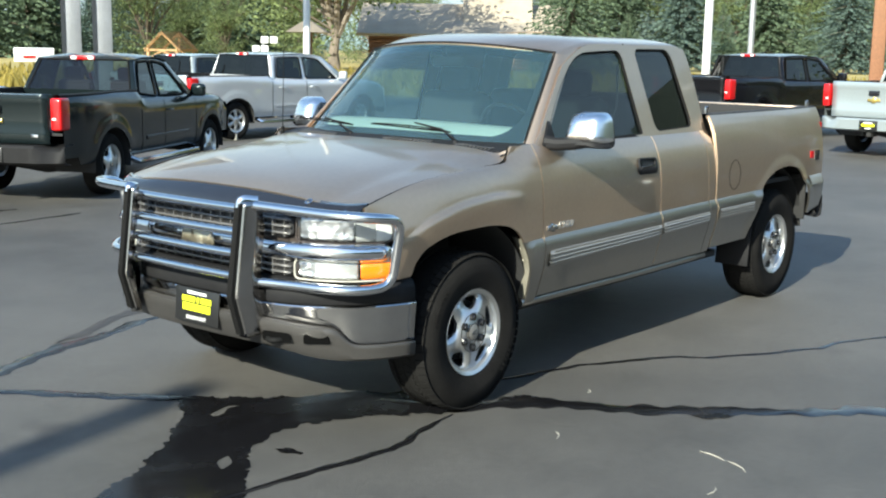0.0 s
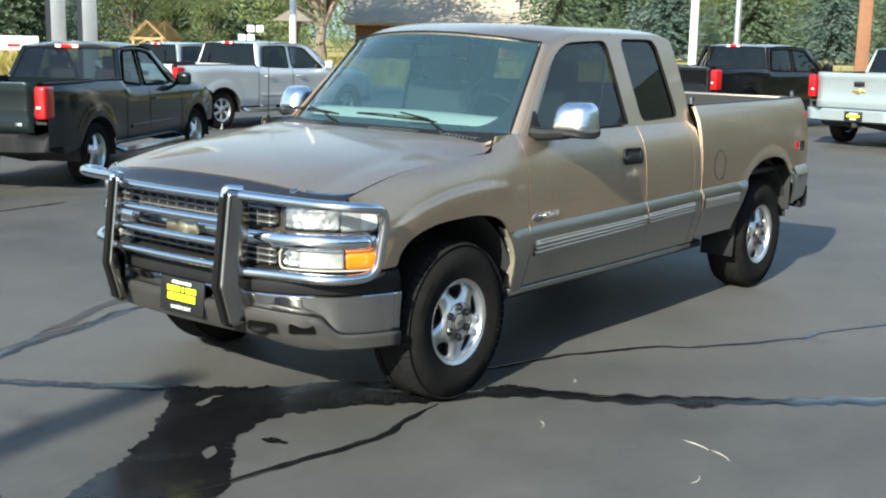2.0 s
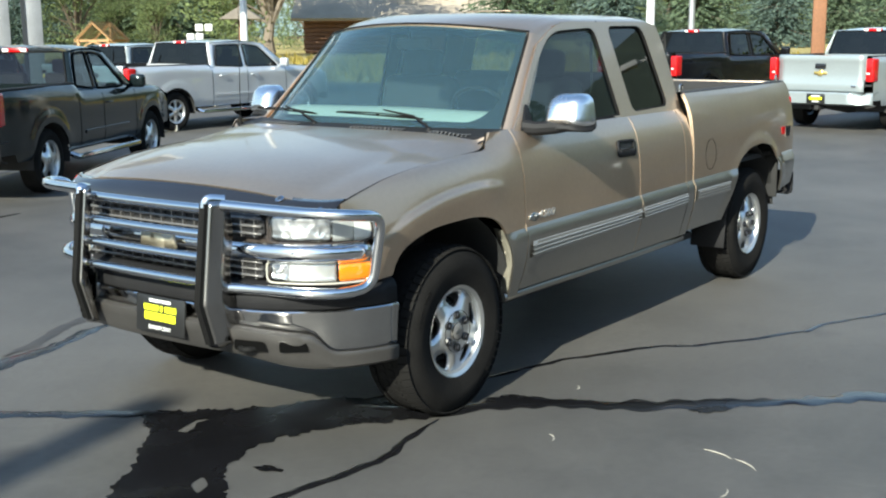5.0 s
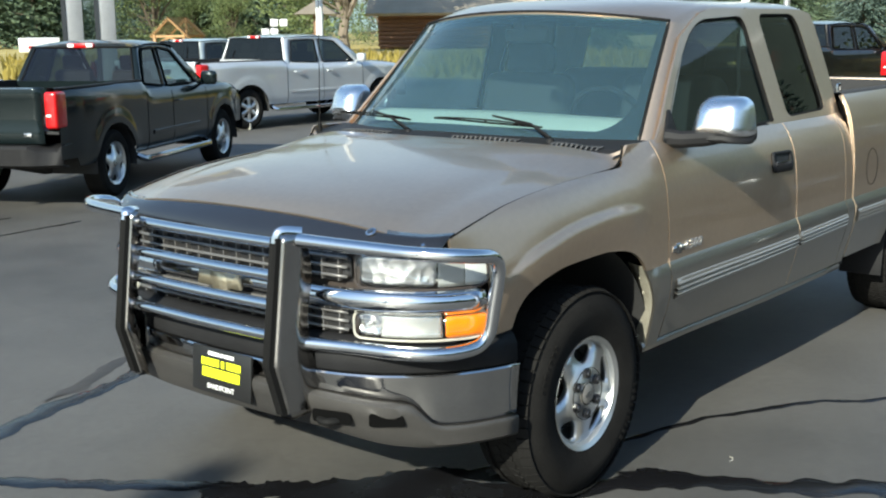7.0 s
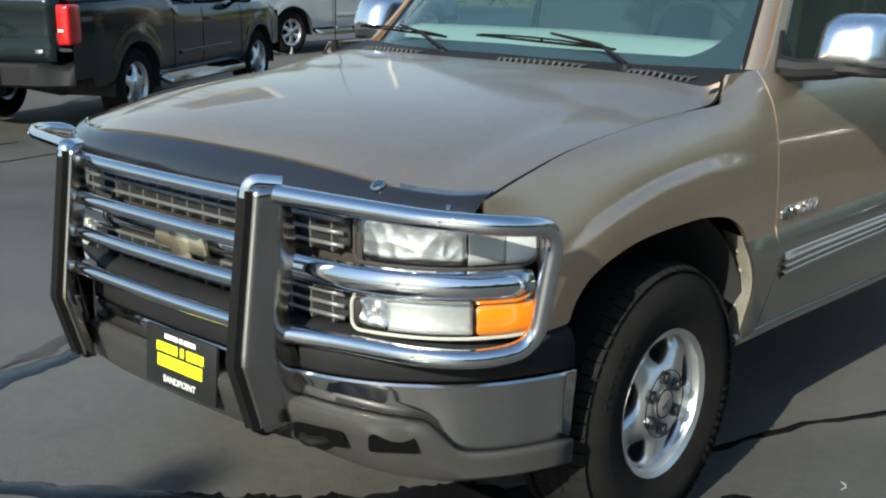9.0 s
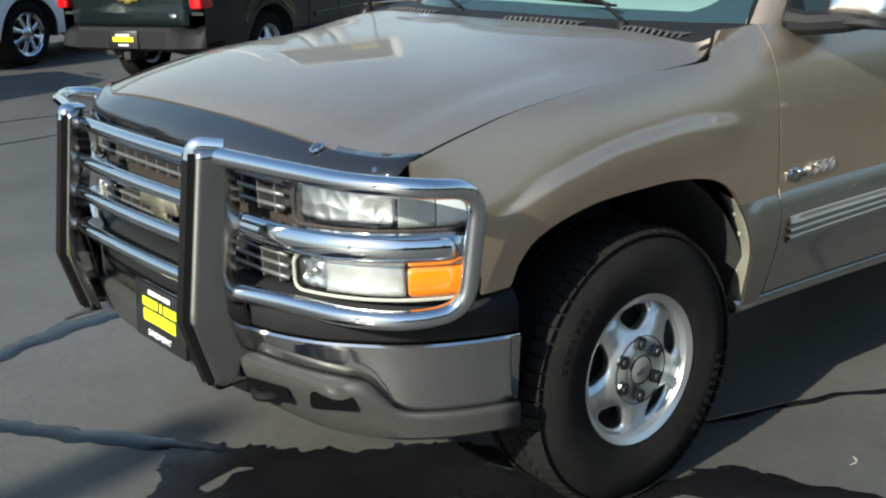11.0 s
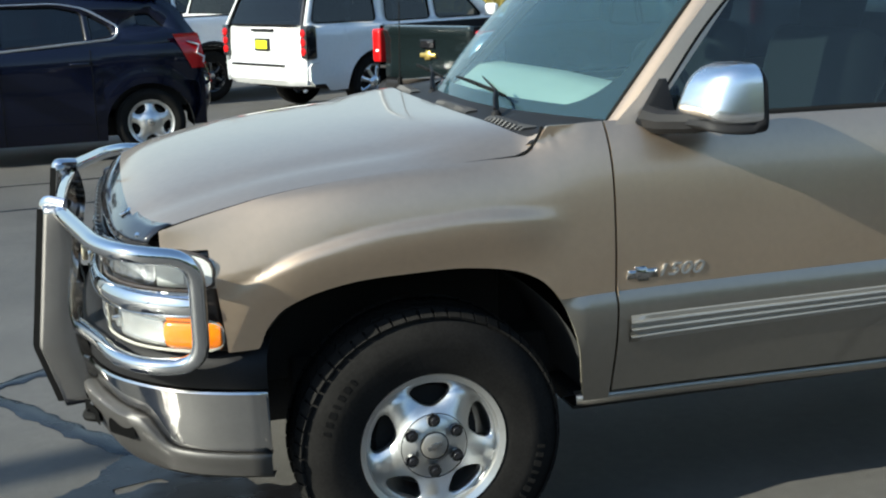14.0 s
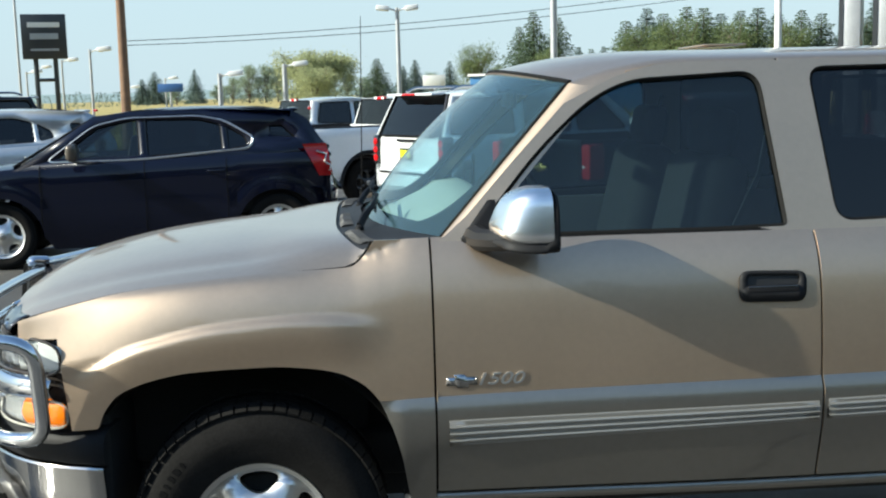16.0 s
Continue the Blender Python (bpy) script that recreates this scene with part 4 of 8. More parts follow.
for piv, elbow, joint, t0, t1 in (((-0.340, 0.535, 1.296), (-0.398, 0.41, 1.333), (-0.430, 0.19, 1.354), (-0.402, 0.455), (-0.416, -0.13)), ((-0.345, -0.225, 1.296), (-0.405, -0.38, 1.333), (-0.430, -0.50, 1.350), (-0.404, -0.26), (-0.420, -0.715))):
    w = new("wiper")
    w.parent = TRUCK
    piv, elbow, joint = Vector(piv), Vector(elbow) + out * 0.020, Vector(joint) + out * 0.026
    bm = bmesh.new()
    tube(bm, [piv + Vector((0.004, 0, -0.03)), piv + Vector((0, 0, -0.002)), piv + Vector((0, 0, 0.005))], [0.017, 0.016, 0.010], 12)
    part("wiper_pivot", bm, BLACKP, w)
    bm = bmesh.new()
    tube(bm, [piv + Vector((0, 0, 0.002)), piv.lerp(elbow, 0.5) + out * 0.004, elbow, joint], [0.014, 0.013, 0.010, 0.006], 8, squash=0.45)
    part("wiper_arm", bm, BLACKP, w, "slim black wiper arm")
    c0 = Vector((t0[0], t0[1], 1.287 + (-0.36 - t0[0]) * 1.04)) + out * 0.007
    c1 = Vector((t1[0], t1[1], 1.287 + (-0.36 - t1[0]) * 1.04)) + out * 0.007
    bm = bmesh.new()
    tube(bm, [c0.lerp(c1, q) + out * (0.004 + 0.014 * math.sin(math.pi * q)) for q in spread(0.04, 0.96, 9)], 0.0035, 5)
    tube(bm, [c0, c1], 0.0045, 5)
    for q in (0.22, 0.5, 0.78):
        tube(bm, [c0.lerp(c1, q), c0.lerp(c1, q) + out * 0.016], 0.004, 5)
    part("wiper_blade", bm, SEAL, w)
bm = bmesh.new()
tube(bm, [(-0.36, -0.80, 1.20), (-0.36, -0.80, 1.30)], [0.014, 0.010], 10)
tube(bm, [(-0.36, -0.80, 1.30), (-0.38, -0.80, 2.08)], [0.0028, 0.0015], 6)
part("aerial", bm, SEAL, TRUCK, "thin black whip aerial")

# front mask: lamps, bars, grille
FRONT = curve([(0.0, 0.885), (0.4, 0.88), (0.55, 0.868), (0.65, 0.845), (0.75, 0.80), (0.83, 0.735), (0.88, 0.665), (0.91, 0.60), (0.925, 0.555), (0.96, 0.45)])


def front_band(name, y0, y1, z0, z1, off, mat, label="", both=True, n=24, round_=0.02, skew=0.0, bulge=0.01, parent=None, t=0.006, outer=0.0):
    for s in ((1, -1) if both else (0,)):
        rows = []
        for i, y in enumerate(spread(y0, y1, n)):
            u = i / (n - 1)
            e = min(y - y0, math.hypot(y1 - y, FRONT(abs(y)) - FRONT(abs(y1))))
            cut = round_ * (1 - math.sqrt(max(0, 1 - max(0, 1 - e / round_) ** 2))) if round_ else 0
            ss = s or 1
            dx = FRONT(abs(y) + 0.02) - FRONT(abs(y) - 0.02)
            nx, ny = 0.04, -dx
            ln = math.hypot(nx, ny)
            nx, ny = nx / ln, ny / ln * (1 if y >= 0 else -1)
            row = []
            for v in spread(0, 1, 7):
                drop = outer * (1 - math.sqrt(max(0, 1 - max(0, 1 - (y1 - y) / outer * 0.7) ** 2))) if outer else 0
                z = z0 + cut + (z1 - z0 - 2 * cut - drop) * v + skew * (abs(y) - y0)
                o = off + bulge * math.sin(math.pi * v)
                row.append((FRONT(abs(y)) + nx * o, ss * (y + ny * o), z))
            rows.append(row)
        ob = part(name, sheet(rows), mat, parent or TRUCK, label, smooth=50)
        if mat is not LENS:
            thicken(ob, t, 0)
        else:
            ob.visible_shadow = False
    return ob


front_band("mask", 0.0, 0.925, 0.735, 1.035, -0.035, GRILLE, "dark grille surround", round_=0, bulge=0)
front_band("headlamp_bowl", 0.60, 0.832, 0.921, 1.022, -0.012, REFLECT, "bright faceted headlamp reflector", bulge=-0.003)
front_band("headlamp_bowl", 0.833, 0.884, 0.921, 1.022, -0.010, FLUTEG, "grey fluted side reflector", round_=0, bulge=0.002, n=20)
front_band("lamp_side", 0.885, 0.917, 0.921, 1.022, -0.008, LAMPW, "frosted side of the headlamp", round_=0, bulge=0.003, n=24, outer=0.035)
front_band("headlamp_lens", 0.595, 0.916, 0.918, 1.024, 0.004, LENS, "clear headlamp lens", bulge=0.012, n=60, round_=0.012, outer=0.05)
front_band("marker_bowl", 0.592, 0.672, 0.752, 0.828, -0.014, REFLECT, "bright marker-lamp reflector", bulge=-0.012)
front_band("marker_bowl", 0.672, 0.842, 0.752, 0.828, -0.008, FLUTEW, "fluted clear marker section", round_=0, bulge=-0.006)
front_band("marker_lens", 0.585, 0.845, 0.748, 0.832, 0.006, LENS, "clear marker lens", bulge=0.010)
front_band("turn_lamp", 0.846, 0.920, 0.752, 0.829, 0.003, AMBER, "amber turn lamp lens", bulge=0.008, round_=0.012, n=40, t=0.002)
front_band("turn_lens", 0.842, 0.921, 0.749, 0.832, 0.006, LENS, "clear cover of the turn lamp", bulge=0.010, n=30)


def lamp_rim(y0, y1, z0, z1, r, mat, off, label, outer=0.028):
    """A thin moulded rim round a lamp."""
    for s in (1, -1):
        loop = rounded([(y0, z0, 0), (y1, z0, 0), (y1, z1, 0), (y0, z1, 0)], [0.028, 0.028, outer, 0.028], 5)
        dense = []
        for i, p in enumerate(loop):
            q = loop[(i + 1) % len(loop)]
            n = max(1, int((q - p).length / 0.03))
            dense += [p.lerp(q, j / n) for j in range(n)]
        bm = bmesh.new()
        tube(bm, [(FRONT(p.x) + off, s * (p.x + off * 0.4), p.y) for p in dense], r, 6, True)
        part("lamp_rim", bm, mat, TRUCK, label)


lamp_rim(0.592, 0.917, 0.914, 1.026, 0.005, GRILLE, 0.003, "dark rim round the headlamp", 0.05)
lamp_rim(0.582, 0.921, 0.746, 0.834, 0.0045, RIMP, 0.004, "pale rim round the marker lamp")
front_band("chrome_bar", 0.40, 0.908, 0.836, 0.911, 0.014, CHROME, "chrome bar between the lamps", bulge=0.02, round_=0.006, n=40)
front_band("chrome_bar", -0.40, 0.40, 0.852, 0.906, 0.014, CHROME, "chrome bar across the grille", both=False, bulge=0.014, round_=0)
for s in (1, -1):
    bm = bmesh.new()
    lathe(bm, [(0.0005, 0.012), (0.007, 0.009), (0.009, -0.012)], 12)
    ob = part("marker_bulb", bm, REFLECT, TRUCK, "small bright lamp bulb")
    ob.matrix_local = pose(FRONT(0.63) - 0.004, s * 0.63, 0.79, 0, 0, -90)
# grille openings with bars
for z0, z1 in ((0.922, 1.022), (0.745, 0.838)):
    front_band("grille_opening", -0.565, 0.565, z0, z1, -0.018, VOID, "black grille opening", both=False, bulge=0, round_=0.02, n=30)
    for k in range(3):
        z = z0 + (z1 - z0) * (k + 0.6) / 3.2
        front_band("grille_bar", -0.56, 0.56, z, z + 0.008, 0.0, GRBAR, both=False, bulge=0.004, round_=0, n=20)
    for i in range(16):
        y = -0.525 + 1.05 * i / 15
        bm = bmesh.new()
        box(bm, (FRONT(abs(y)) - 0.006, y, (z0 + z1) / 2), (0.02, 0.005, z1 - z0 - 0.012))
        part("grille_upright", bm, GRBAR, TRUCK)
# bow-shaped plain emblem in the centre
bm = bmesh.new()
loop = rpoly([(-0.115, -0.028), (-0.04, -0.028), (-0.03, -0.05), (0.045, -0.05), (0.04, -0.028), (0.115, -0.028), (0.10, 0.028), (0.03, 0.028), (0.02, 0.05), (-0.05, 0.05), (-0.04, 0.028), (-0.105, 0.028)], 0.006, 2)
bm = holed(loop, [], lambda u, v: (0.93, u, v + 0.878))
thicken(part("emblem", bm, PGOLD, TRUCK, "plain bow-shaped metal emblem"), 0.014, 1)

# bumper
BUMP = curve([(0.0, 0.965), (0.3, 0.955), (0.5, 0.925), (0.65, 0.87), (0.78, 0.775), (0.87, 0.67), (0.925, 0.56), (0.955, 0.465), (0.985, 0.34)])


def bumper_band(name, profile, mat, label="", y1=0.955, n=57):
    rows = []
    for a in spread(-1, 1, n):
        y = y1 * a
        s = abs(y) / 0.955
        dx = BUMP(abs(y) + 0.01) - BUMP(abs(y) - 0.01)
        nx, ny = 0.02, -dx
        ln = math.hypot(nx, ny)
        nx, ny = nx / ln, ny / ln * (1 if y >= 0 else -1)
        rows.append([(BUMP(abs(y)) + nx * o, y + ny * o, z + rise * s ** 3) for o, z, rise in profile])
    return thicken(part(name, sheet(rows), mat, TRUCK, label, smooth=45), 0.003, -1, False)


bumper_band("bumper_cover", [(-0.14, 0.745, 0.0), (-0.06, 0.742, 0.0), (-0.022, 0.728, 0.0), (-0.004, 0.70, 0.0), (-0.002, 0.64, 0.0), (-0.012, 0.625, 0.005)], BLACKP, "matt black bumper top cover")
BUMP_LOW = curve([(0.0, 0.562), (0.45, 0.558), (0.70, 0.538), (0.755, 0.529), (0.785, 0.498), (0.815, 0.460), (0.84, 0.450), (0.955, 0.446)])


def shaped_band(name, section, mat, label):
    """A bumper piece whose section changes along its width."""
    rows = []
    for y in spread(-0.955, 0.955, 121):
        dx = BUMP(abs(y) + 0.01) - BUMP(abs(y) - 0.01)
        nx, ny = 0.02, -dx
        ln = math.hypot(nx, ny)
        nx, ny = nx / ln, ny / ln * (1 if y >= 0 else -1)
        rows.append([(BUMP(abs(y)) + nx * o, y + ny * o, z) for o, z in section(abs(y))])
    return thicken(part(name, sheet(rows), mat, TRUCK, label, smooth=40), 0.003, -1, False)


def chrome_section(y):
    zl = BUMP_LOW(y)
    return [(-0.03, 0.630), (0.004, 0.630), (0.008, 0.624), (0.006, 0.612), (0.6 * 0.006 - 0.006, 0.6 * 0.612 + 0.4 * zl), (-0.008, 0.12 * 0.612 + 0.88 * zl), (-0.012, zl + 0.004), (-0.035, zl - 0.006)]


def valance_section(y):
    zl, lip = BUMP_LOW(y), 0.020 * smoothstep(0.84, 0.70, y)
    zb = 0.424 - 0.054 * smoothstep(0.42, 0.80, y)
    return [(o, zl - f * (zl - zb)) for o, f in ((-0.03, -0.02), (0.002 + 0.6 * lip, 0.0), (0.006 + lip, 0.07), (0.007 + lip, 0.2), (0.004 + 0.7 * lip, 0.42), (0.003 + 0.3 * lip, 0.6), (0.002, 0.8), (-0.012, 0.95), (-0.06, 1.0))]


shaped_band("chrome_bumper", chrome_section, BUMPC, "chrome front bumper")
shaped_band("valance", valance_section, VALANCE, "pewter lower valance with shade in its colour")
for s in (1, -1):
    # flat near-black plates stand for the shade in the slot openings
    for y, w in ((0.545, 0.075), (0.715, 0.062)):
        loop = rpoly([(-w, -0.022), (w, -0.020), (w - 0.012, 0.022), (-w, 0.024)], 0.012, 3)
        ang = math.atan2(BUMP(y - 0.03) - BUMP(y + 0.03), 0.06)
        bm = holed(loop, [], lambda u, v: (BUMP(y) + 0.028 - u * math.sin(ang), s * (y + u * math.cos(ang)), v + 0.482))
        part("valance_slot", bm, SLOT, TRUCK, "black slot in the valance", smooth=0)
    bm = bmesh.new()
    tube(bm, rounded([(0.84, s * 0.56, 0.47), (0.935, s * 0.56, 0.468), (0.965, s * 0.525, 0.466), (0.945, s * 0.485, 0.468), (0.84, s * 0.485, 0.47)], 0.025, 5, False), 0.014, 8)
    part("tow_hook", bm, SEAL, TRUCK, "black tow hook")

# grille guard
GUARD = new("grille_guard")
GUARD.parent = TRUCK
tagged(GUARD, "chrome tube grille guard with rubber strips")
def guard_front(z):
    """Front edge of the upright plates, bent forward at its knee."""
    return 1.022 + (1.078 - 1.022) * (1.09 - z) / 0.425 if z > 0.665 else 1.020 + 0.058 * (z - 0.472) / 0.193


GUARD_REAR = curve([(0.49, 0.905), (0.61, 0.92), (0.72, 0.952), (0.80, 0.962), (0.87, 0.950), (0.96, 0.936), (1.03, 0.945), (1.09, 0.965)])
for s in (1, -1):
    # bent plate: narrow face and broad side wing
    rows = []
    for u in spread(0, 0.6877, 18) + spread(0.70, 1, 9):
        zf, zr = 1.09 - 0.618 * u, 1.09 - 0.600 * u
        xf, xr = guard_front(zf), GUARD_REAR(zr)
        rows.append([(xf - 0.03, s * 0.376, zf), (xf - 0.004, s * 0.380, zf), (xf, s * 0.386, zf), (xf, s * 0.424, zf), (xf - 0.004, s * 0.433, zf), (xf - 0.014, s * 0.438, zf * 0.9 + zr * 0.1), ((xf + xr) / 2, s * 0.448, (zf + zr) / 2), (xr, s * 0.462, zr)])
    thicken(part("guard_upright", sheet(rows), UPRIGHT, GUARD, "polished steel guard upright plate", smooth=40), 0.006, 0)
    bm = bmesh.new()
    tube(bm, rounded([(1.026, s * 0.404, 1.060), (1.018, s * 0.408, 1.098), (0.962, s * 0.450, 1.090)], 0.025, 5, False), 0.011, 10, squash=2.1)
    part("upright_cap", bm, CHROME, GUARD)
    rows = []
    for z in (1.080, 0.87, 0.67, 0.655, 0.60, 0.484):
        x = guard_front(z) + 0.002
        rows.append([(x, s * 0.384, z), (x + 0.017, s * 0.387, z), (x + 0.011, s * 0.395, z), (x + 0.011, s * 0.411, z), (x + 0.017, s * 0.419, z), (x, s * 0.422, z)])
    part("rubber_strip", sheet(rows, closed=True), SEAL, GUARD, "ribbed black rubber strip", smooth=30)
    # lamp hoop
    pts = rounded([(0.975, s * 0.45, 1.070), (0.928, s * 0.64, 1.062), (0.872, s * 0.87, 1.055), (0.785, s * 1.005, 1.052), (0.632, s * 1.010, 1.030), (0.632, s * 0.955, 0.728), (0.765, s * 0.900, 0.716), (0.850, s * 0.785, 0.718), (0.905, s * 0.58, 0.720), (0.957, s * 0.44, 0.722)], [0, 0.09, 0.10, 0.08, 0.13, 0.13, 0.08, 0.09, 0.09, 0], 8, False)
    bm = bmesh.new()
    tube(bm, pts, 0.0235, 14)
    part("lamp_hoop", bm, CHROME, GUARD, "chrome tube hoop round the lamps", smooth=60)
    bm = bmesh.new()
    box(bm, (0.90, s * 0.44, 0.60), (0.10, 0.012, 0.22), 0.004)
    part("bracket", bm, STEEL, GUARD)
for z, dx in ((1.050, 0.0), (0.946, 0.022), (0.850, 0.034), (0.748, 0.044)):
    bm = bmesh.new()
    tube(bm, [(0.980 + dx + 0.012 * (1 - (y / 0.40) ** 2), y, z) for y in spread(-0.40, 0.40, 21)], 0.0195, 12)
    part("cross_tube", bm, CHROME, GUARD, smooth=60)
# dealer plate
PL = new("dealer_plate")
PL.parent = TRUCK
PL.matrix_local = pose(0.985, 0.045, 0.552, 0, -4, 0)
bm = bmesh.new()
box(bm, (0, 0, 0), (0.012, 0.315, 0.165), 0.004)
part("plate", bm, PLATEB, PL, "black dealer plate")


def bars(parent, mat, z, h, widths, x, gap=0.006):
    tot = sum(widths) + gap * (len(widths) - 1)
    y = -tot / 2
    for w in widths:
        bm = bmesh.new()
        box(bm, (x, y + w / 2, z), (0.002, w, h))
        part("print_bar", bm, mat, parent, smooth=0)
        y += w + gap


bars(PL, PWHITE, 0.062, 0.013, [0.06, 0.015, 0.05], 0.0065)
bars(PL, PYELLOW, 0.030, 0.026, [0.095, 0.016, 0.075], 0.0065, 0.012)
bars(PL, PYELLOW, -0.008, 0.034, [0.20], 0.0065)


def lettering(text, size, mat, parent, m, label, depth=0.001, shear=0.0):
    c = bpy.data.curves.new("lettering", "FONT")
    c.body, c.size, c.extrude, c.shear = text, size, depth, shear
    c.align_x, c.align_y = "CENTER", "CENTER"
    tmp = bpy.data.objects.new("tmp", c)
    scene.collection.objects.link(tmp)
    dg = bpy.context.evaluated_depsgraph_get()
    me = bpy.data.meshes.new_from_object(tmp.evaluated_get(dg))
    bpy.data.objects.remove(tmp)
    me.materials.clear()
    me.materials.append(mat)
    ob = new("lettering", me)
    ob.parent = parent
    ob.matrix_local = m
    return tagged(ob, label)


lettering("SANDPOINT", 0.026, PWHITE, PL, pose(0.0068, 0, -0.058, 90, 0, 90), "white capital letters")
ob = lettering("1500", 0.062, ALLOY, TRUCK, pose(-0.750, body_y(-0.74, 0.856) + 0.010, 0.856, 90, 0, 180) @ Matrix.Diagonal((1.22, 0.86, 1, 1)), "raised metal number badge", 0.004, 0.3)
bm = holed(rpoly([(-0.05, -0.013), (-0.02, -0.013), (-0.012, -0.022), (0.022, -0.022), (0.02, -0.013), (0.05, -0.013), (0.045, 0.013), (0.015, 0.013), (0.008, 0.022), (-0.026, 0.022), (-0.02, 0.013), (-0.045, 0.013)], 0.003, 2), [], lambda u, v: (-0.635 - u, body_y(-0.635, 0.853) + 0.008, v + 0.853))
thicken(part("emblem", bm, STEEL, TRUCK, "small raised bow-shaped emblem"), 0.006, 0)

# door handles
for s in (1, -1):
    hd = new("door_handle")
    hd.parent = TRUCK
    y0 = body_y(-1.612, 1.11) + 0.008
    loop = rpoly([(-1.505, 1.068), (-1.715, 1.064), (-1.722, 1.158), (-1.51, 1.164)], 0.032, 5)
    inner = rpoly([(-1.53, 1.115), (-1.695, 1.113), (-1.70, 1.146), (-1.535, 1.150)], 0.015, 4)
    bm = holed(loop, [inner], lambda u, v: (u, s * (body_y(u, v) + 0.011), v))
    thicken(part("bezel", bm, BLACKP, hd, "black handle bezel"), 0.012, 0)
    bm = bmesh.new()
    bm.faces.new([bm.verts.new((u, s * (body_y(u, v) + 0.0078), v)) for u, v in inner])
    part("recess", bm, VOID, hd, smooth=0)
    bm = bmesh.new()
    box(bm, (-1.612, s * (y0 + 0.006), 1.108), (0.165, 0.016, 0.022), 0.006)
    part("pull", bm, GLOSSB, hd)
    bm = bmesh.new()
    lathe(bm, [(0.0005, 0.003), (0.010, 0.002), (0.012, 0.0)], 14)
    ob = part("lock", bm, STEEL, hd)
    ob.matrix_local = pose(-1.69, s * (y0 + 0.008), 1.086, 0, 0, 0 if s > 0 else 180)

ARCH_BACK = curve([(0.44, -0.475), (0.506, -0.464), (0.636, -0.443), (0.744, -0.409), (0.82, -0.367), (0.863, -0.323)])
# inner shell, wheel wells, floor
bm = bmesh.new()
box(bm, (-2.0, 0, 0.50), (4.7, 1.1, 0.16), 0.03)
part("frame", bm, DARK, TRUCK, "dark chassis frame")
for y in (0.46, -0.46):
    bm = bmesh.new()
    box(bm, (-2.0, y, 0.41), (4.3, 0.09, 0.15), 0.01)
    part("frame_rail", bm, DARK, TRUCK)
# pan added to keep light off the ground under the truck
bm = bmesh.new()
box(bm, (-1.75, 0, 0.395), (2.5, 1.52, 0.05), 0.01)
part("underbody", bm, DARK, TRUCK)
bm = bmesh.new()
tube(bm, [(-0.6, -0.25, 0.36), (-2.2, -0.28, 0.34), (-2.9, -0.30, 0.36)], 0.032, 8)
tube(bm, [(-1.6, -0.26, 0.345), (-1.62, -0.26, 0.345), (-2.15, -0.27, 0.345), (-2.17, -0.27, 0.345)], [0.04, 0.095, 0.095, 0.04], 12)
part("exhaust", bm, DARK, TRUCK, "dark exhaust pipe and silencer")
bm = bmesh.new()
box(bm, (-1.47, 0, 0.62), (1.86, 1.80, 0.22), 0.02)
part("cab_floor", bm, DARK, TRUCK)
for s in (1, -1):
    for cx, mat in ((0.05, DARK), (-3.63, DARK)):
        rows = []
        for y in (0.42, 0.915):
            rows.append([(cx + 0.56 * math.cos(a), s * y, 0.40 + 0.56 * math.sin(a)) for a in spread(0.75 if cx > 0 else 0.2, math.pi - 0.12, 22)])
        part("arch_liner", sheet(rows), mat, TRUCK, "dark wheel well")
        bm = bmesh.new()
        rows = [[(cx + r * math.cos(a), s * 0.42, 0.40 + r * math.sin(a)) for a in spread(0.75 if cx > 0 else 0.2, math.pi - 0.12, 22)] for r in (0.02, 0.56)]
        part("arch_liner", sheet(rows), mat, TRUCK, "dark wheel well")
    # bare metal edge behind the front wheel
    rows = []
    for z in spread(0.44, 0.82, 14):
        xx = ARCH_BACK(z)
        rows.append([(xx - 0.004, s * (body_y(xx, z) - 0.006), z), (xx - 0.004, s * (body_y(xx, z) - 0.02), z), (xx - 0.05, s * (body_y(xx, z) - 0.10), z)])
    part("inner_fender", sheet(rows), ZINC, TRUCK, "bare metal inner fender edge", smooth=60)
    for z in spread(0.50, 0.76, 5):
        xx = ARCH_BACK(z)
        bm = bmesh.new()
        lathe(bm, [(0.0005, 0.006), (0.007, 0.005), (0.009, 0.0)], 8)
        ob = part("bolt", bm, ZINC, TRUCK)
        ob.matrix_local = pose(xx - 0.026, s * (body_y(xx, z) - 0.055), z, 0, 0, -50 if s > 0 else -130)
for s in (1, -1):
    bm = bmesh.new()
    box(bm, (0.52, s * 0.62, 0.57), (0.13, 0.50, 0.42), 0.02)
    part("splash_shield", bm, DARK, TRUCK)
for s in (1, -1):
    # dark plate added to keep the sun off the inner bed side
    bm = bmesh.new()
    box(bm, (-4.15, s * 0.76, 0.74), (0.02, 0.33, 0.42), 0.004)
    part("rear_splash_shield", bm, DARK, TRUCK)
    bm = bmesh.new()
    box(bm, (-3.19, s * 0.80, 0.45), (0.012, 0.24, 0.32), 0.004, Matrix.Rotation(radians(-6), 4, "Y"))
    part("mud_flap", bm, BLACKP, TRUCK, "black rubber mud flap")
bm = bmesh.new()
box(bm, (-4.39, 0, 1.11), (0.02, 1.70, 0.52), 0.005)
part("tailgate_lining", bm, BEDLINER, TRUCK)
bm = bmesh.new()
box(bm, (0.25, 0, 0.47), (0.9, 0.86, 0.30), 0.04)
part("front_crossmember", bm, DARK, TRUCK)
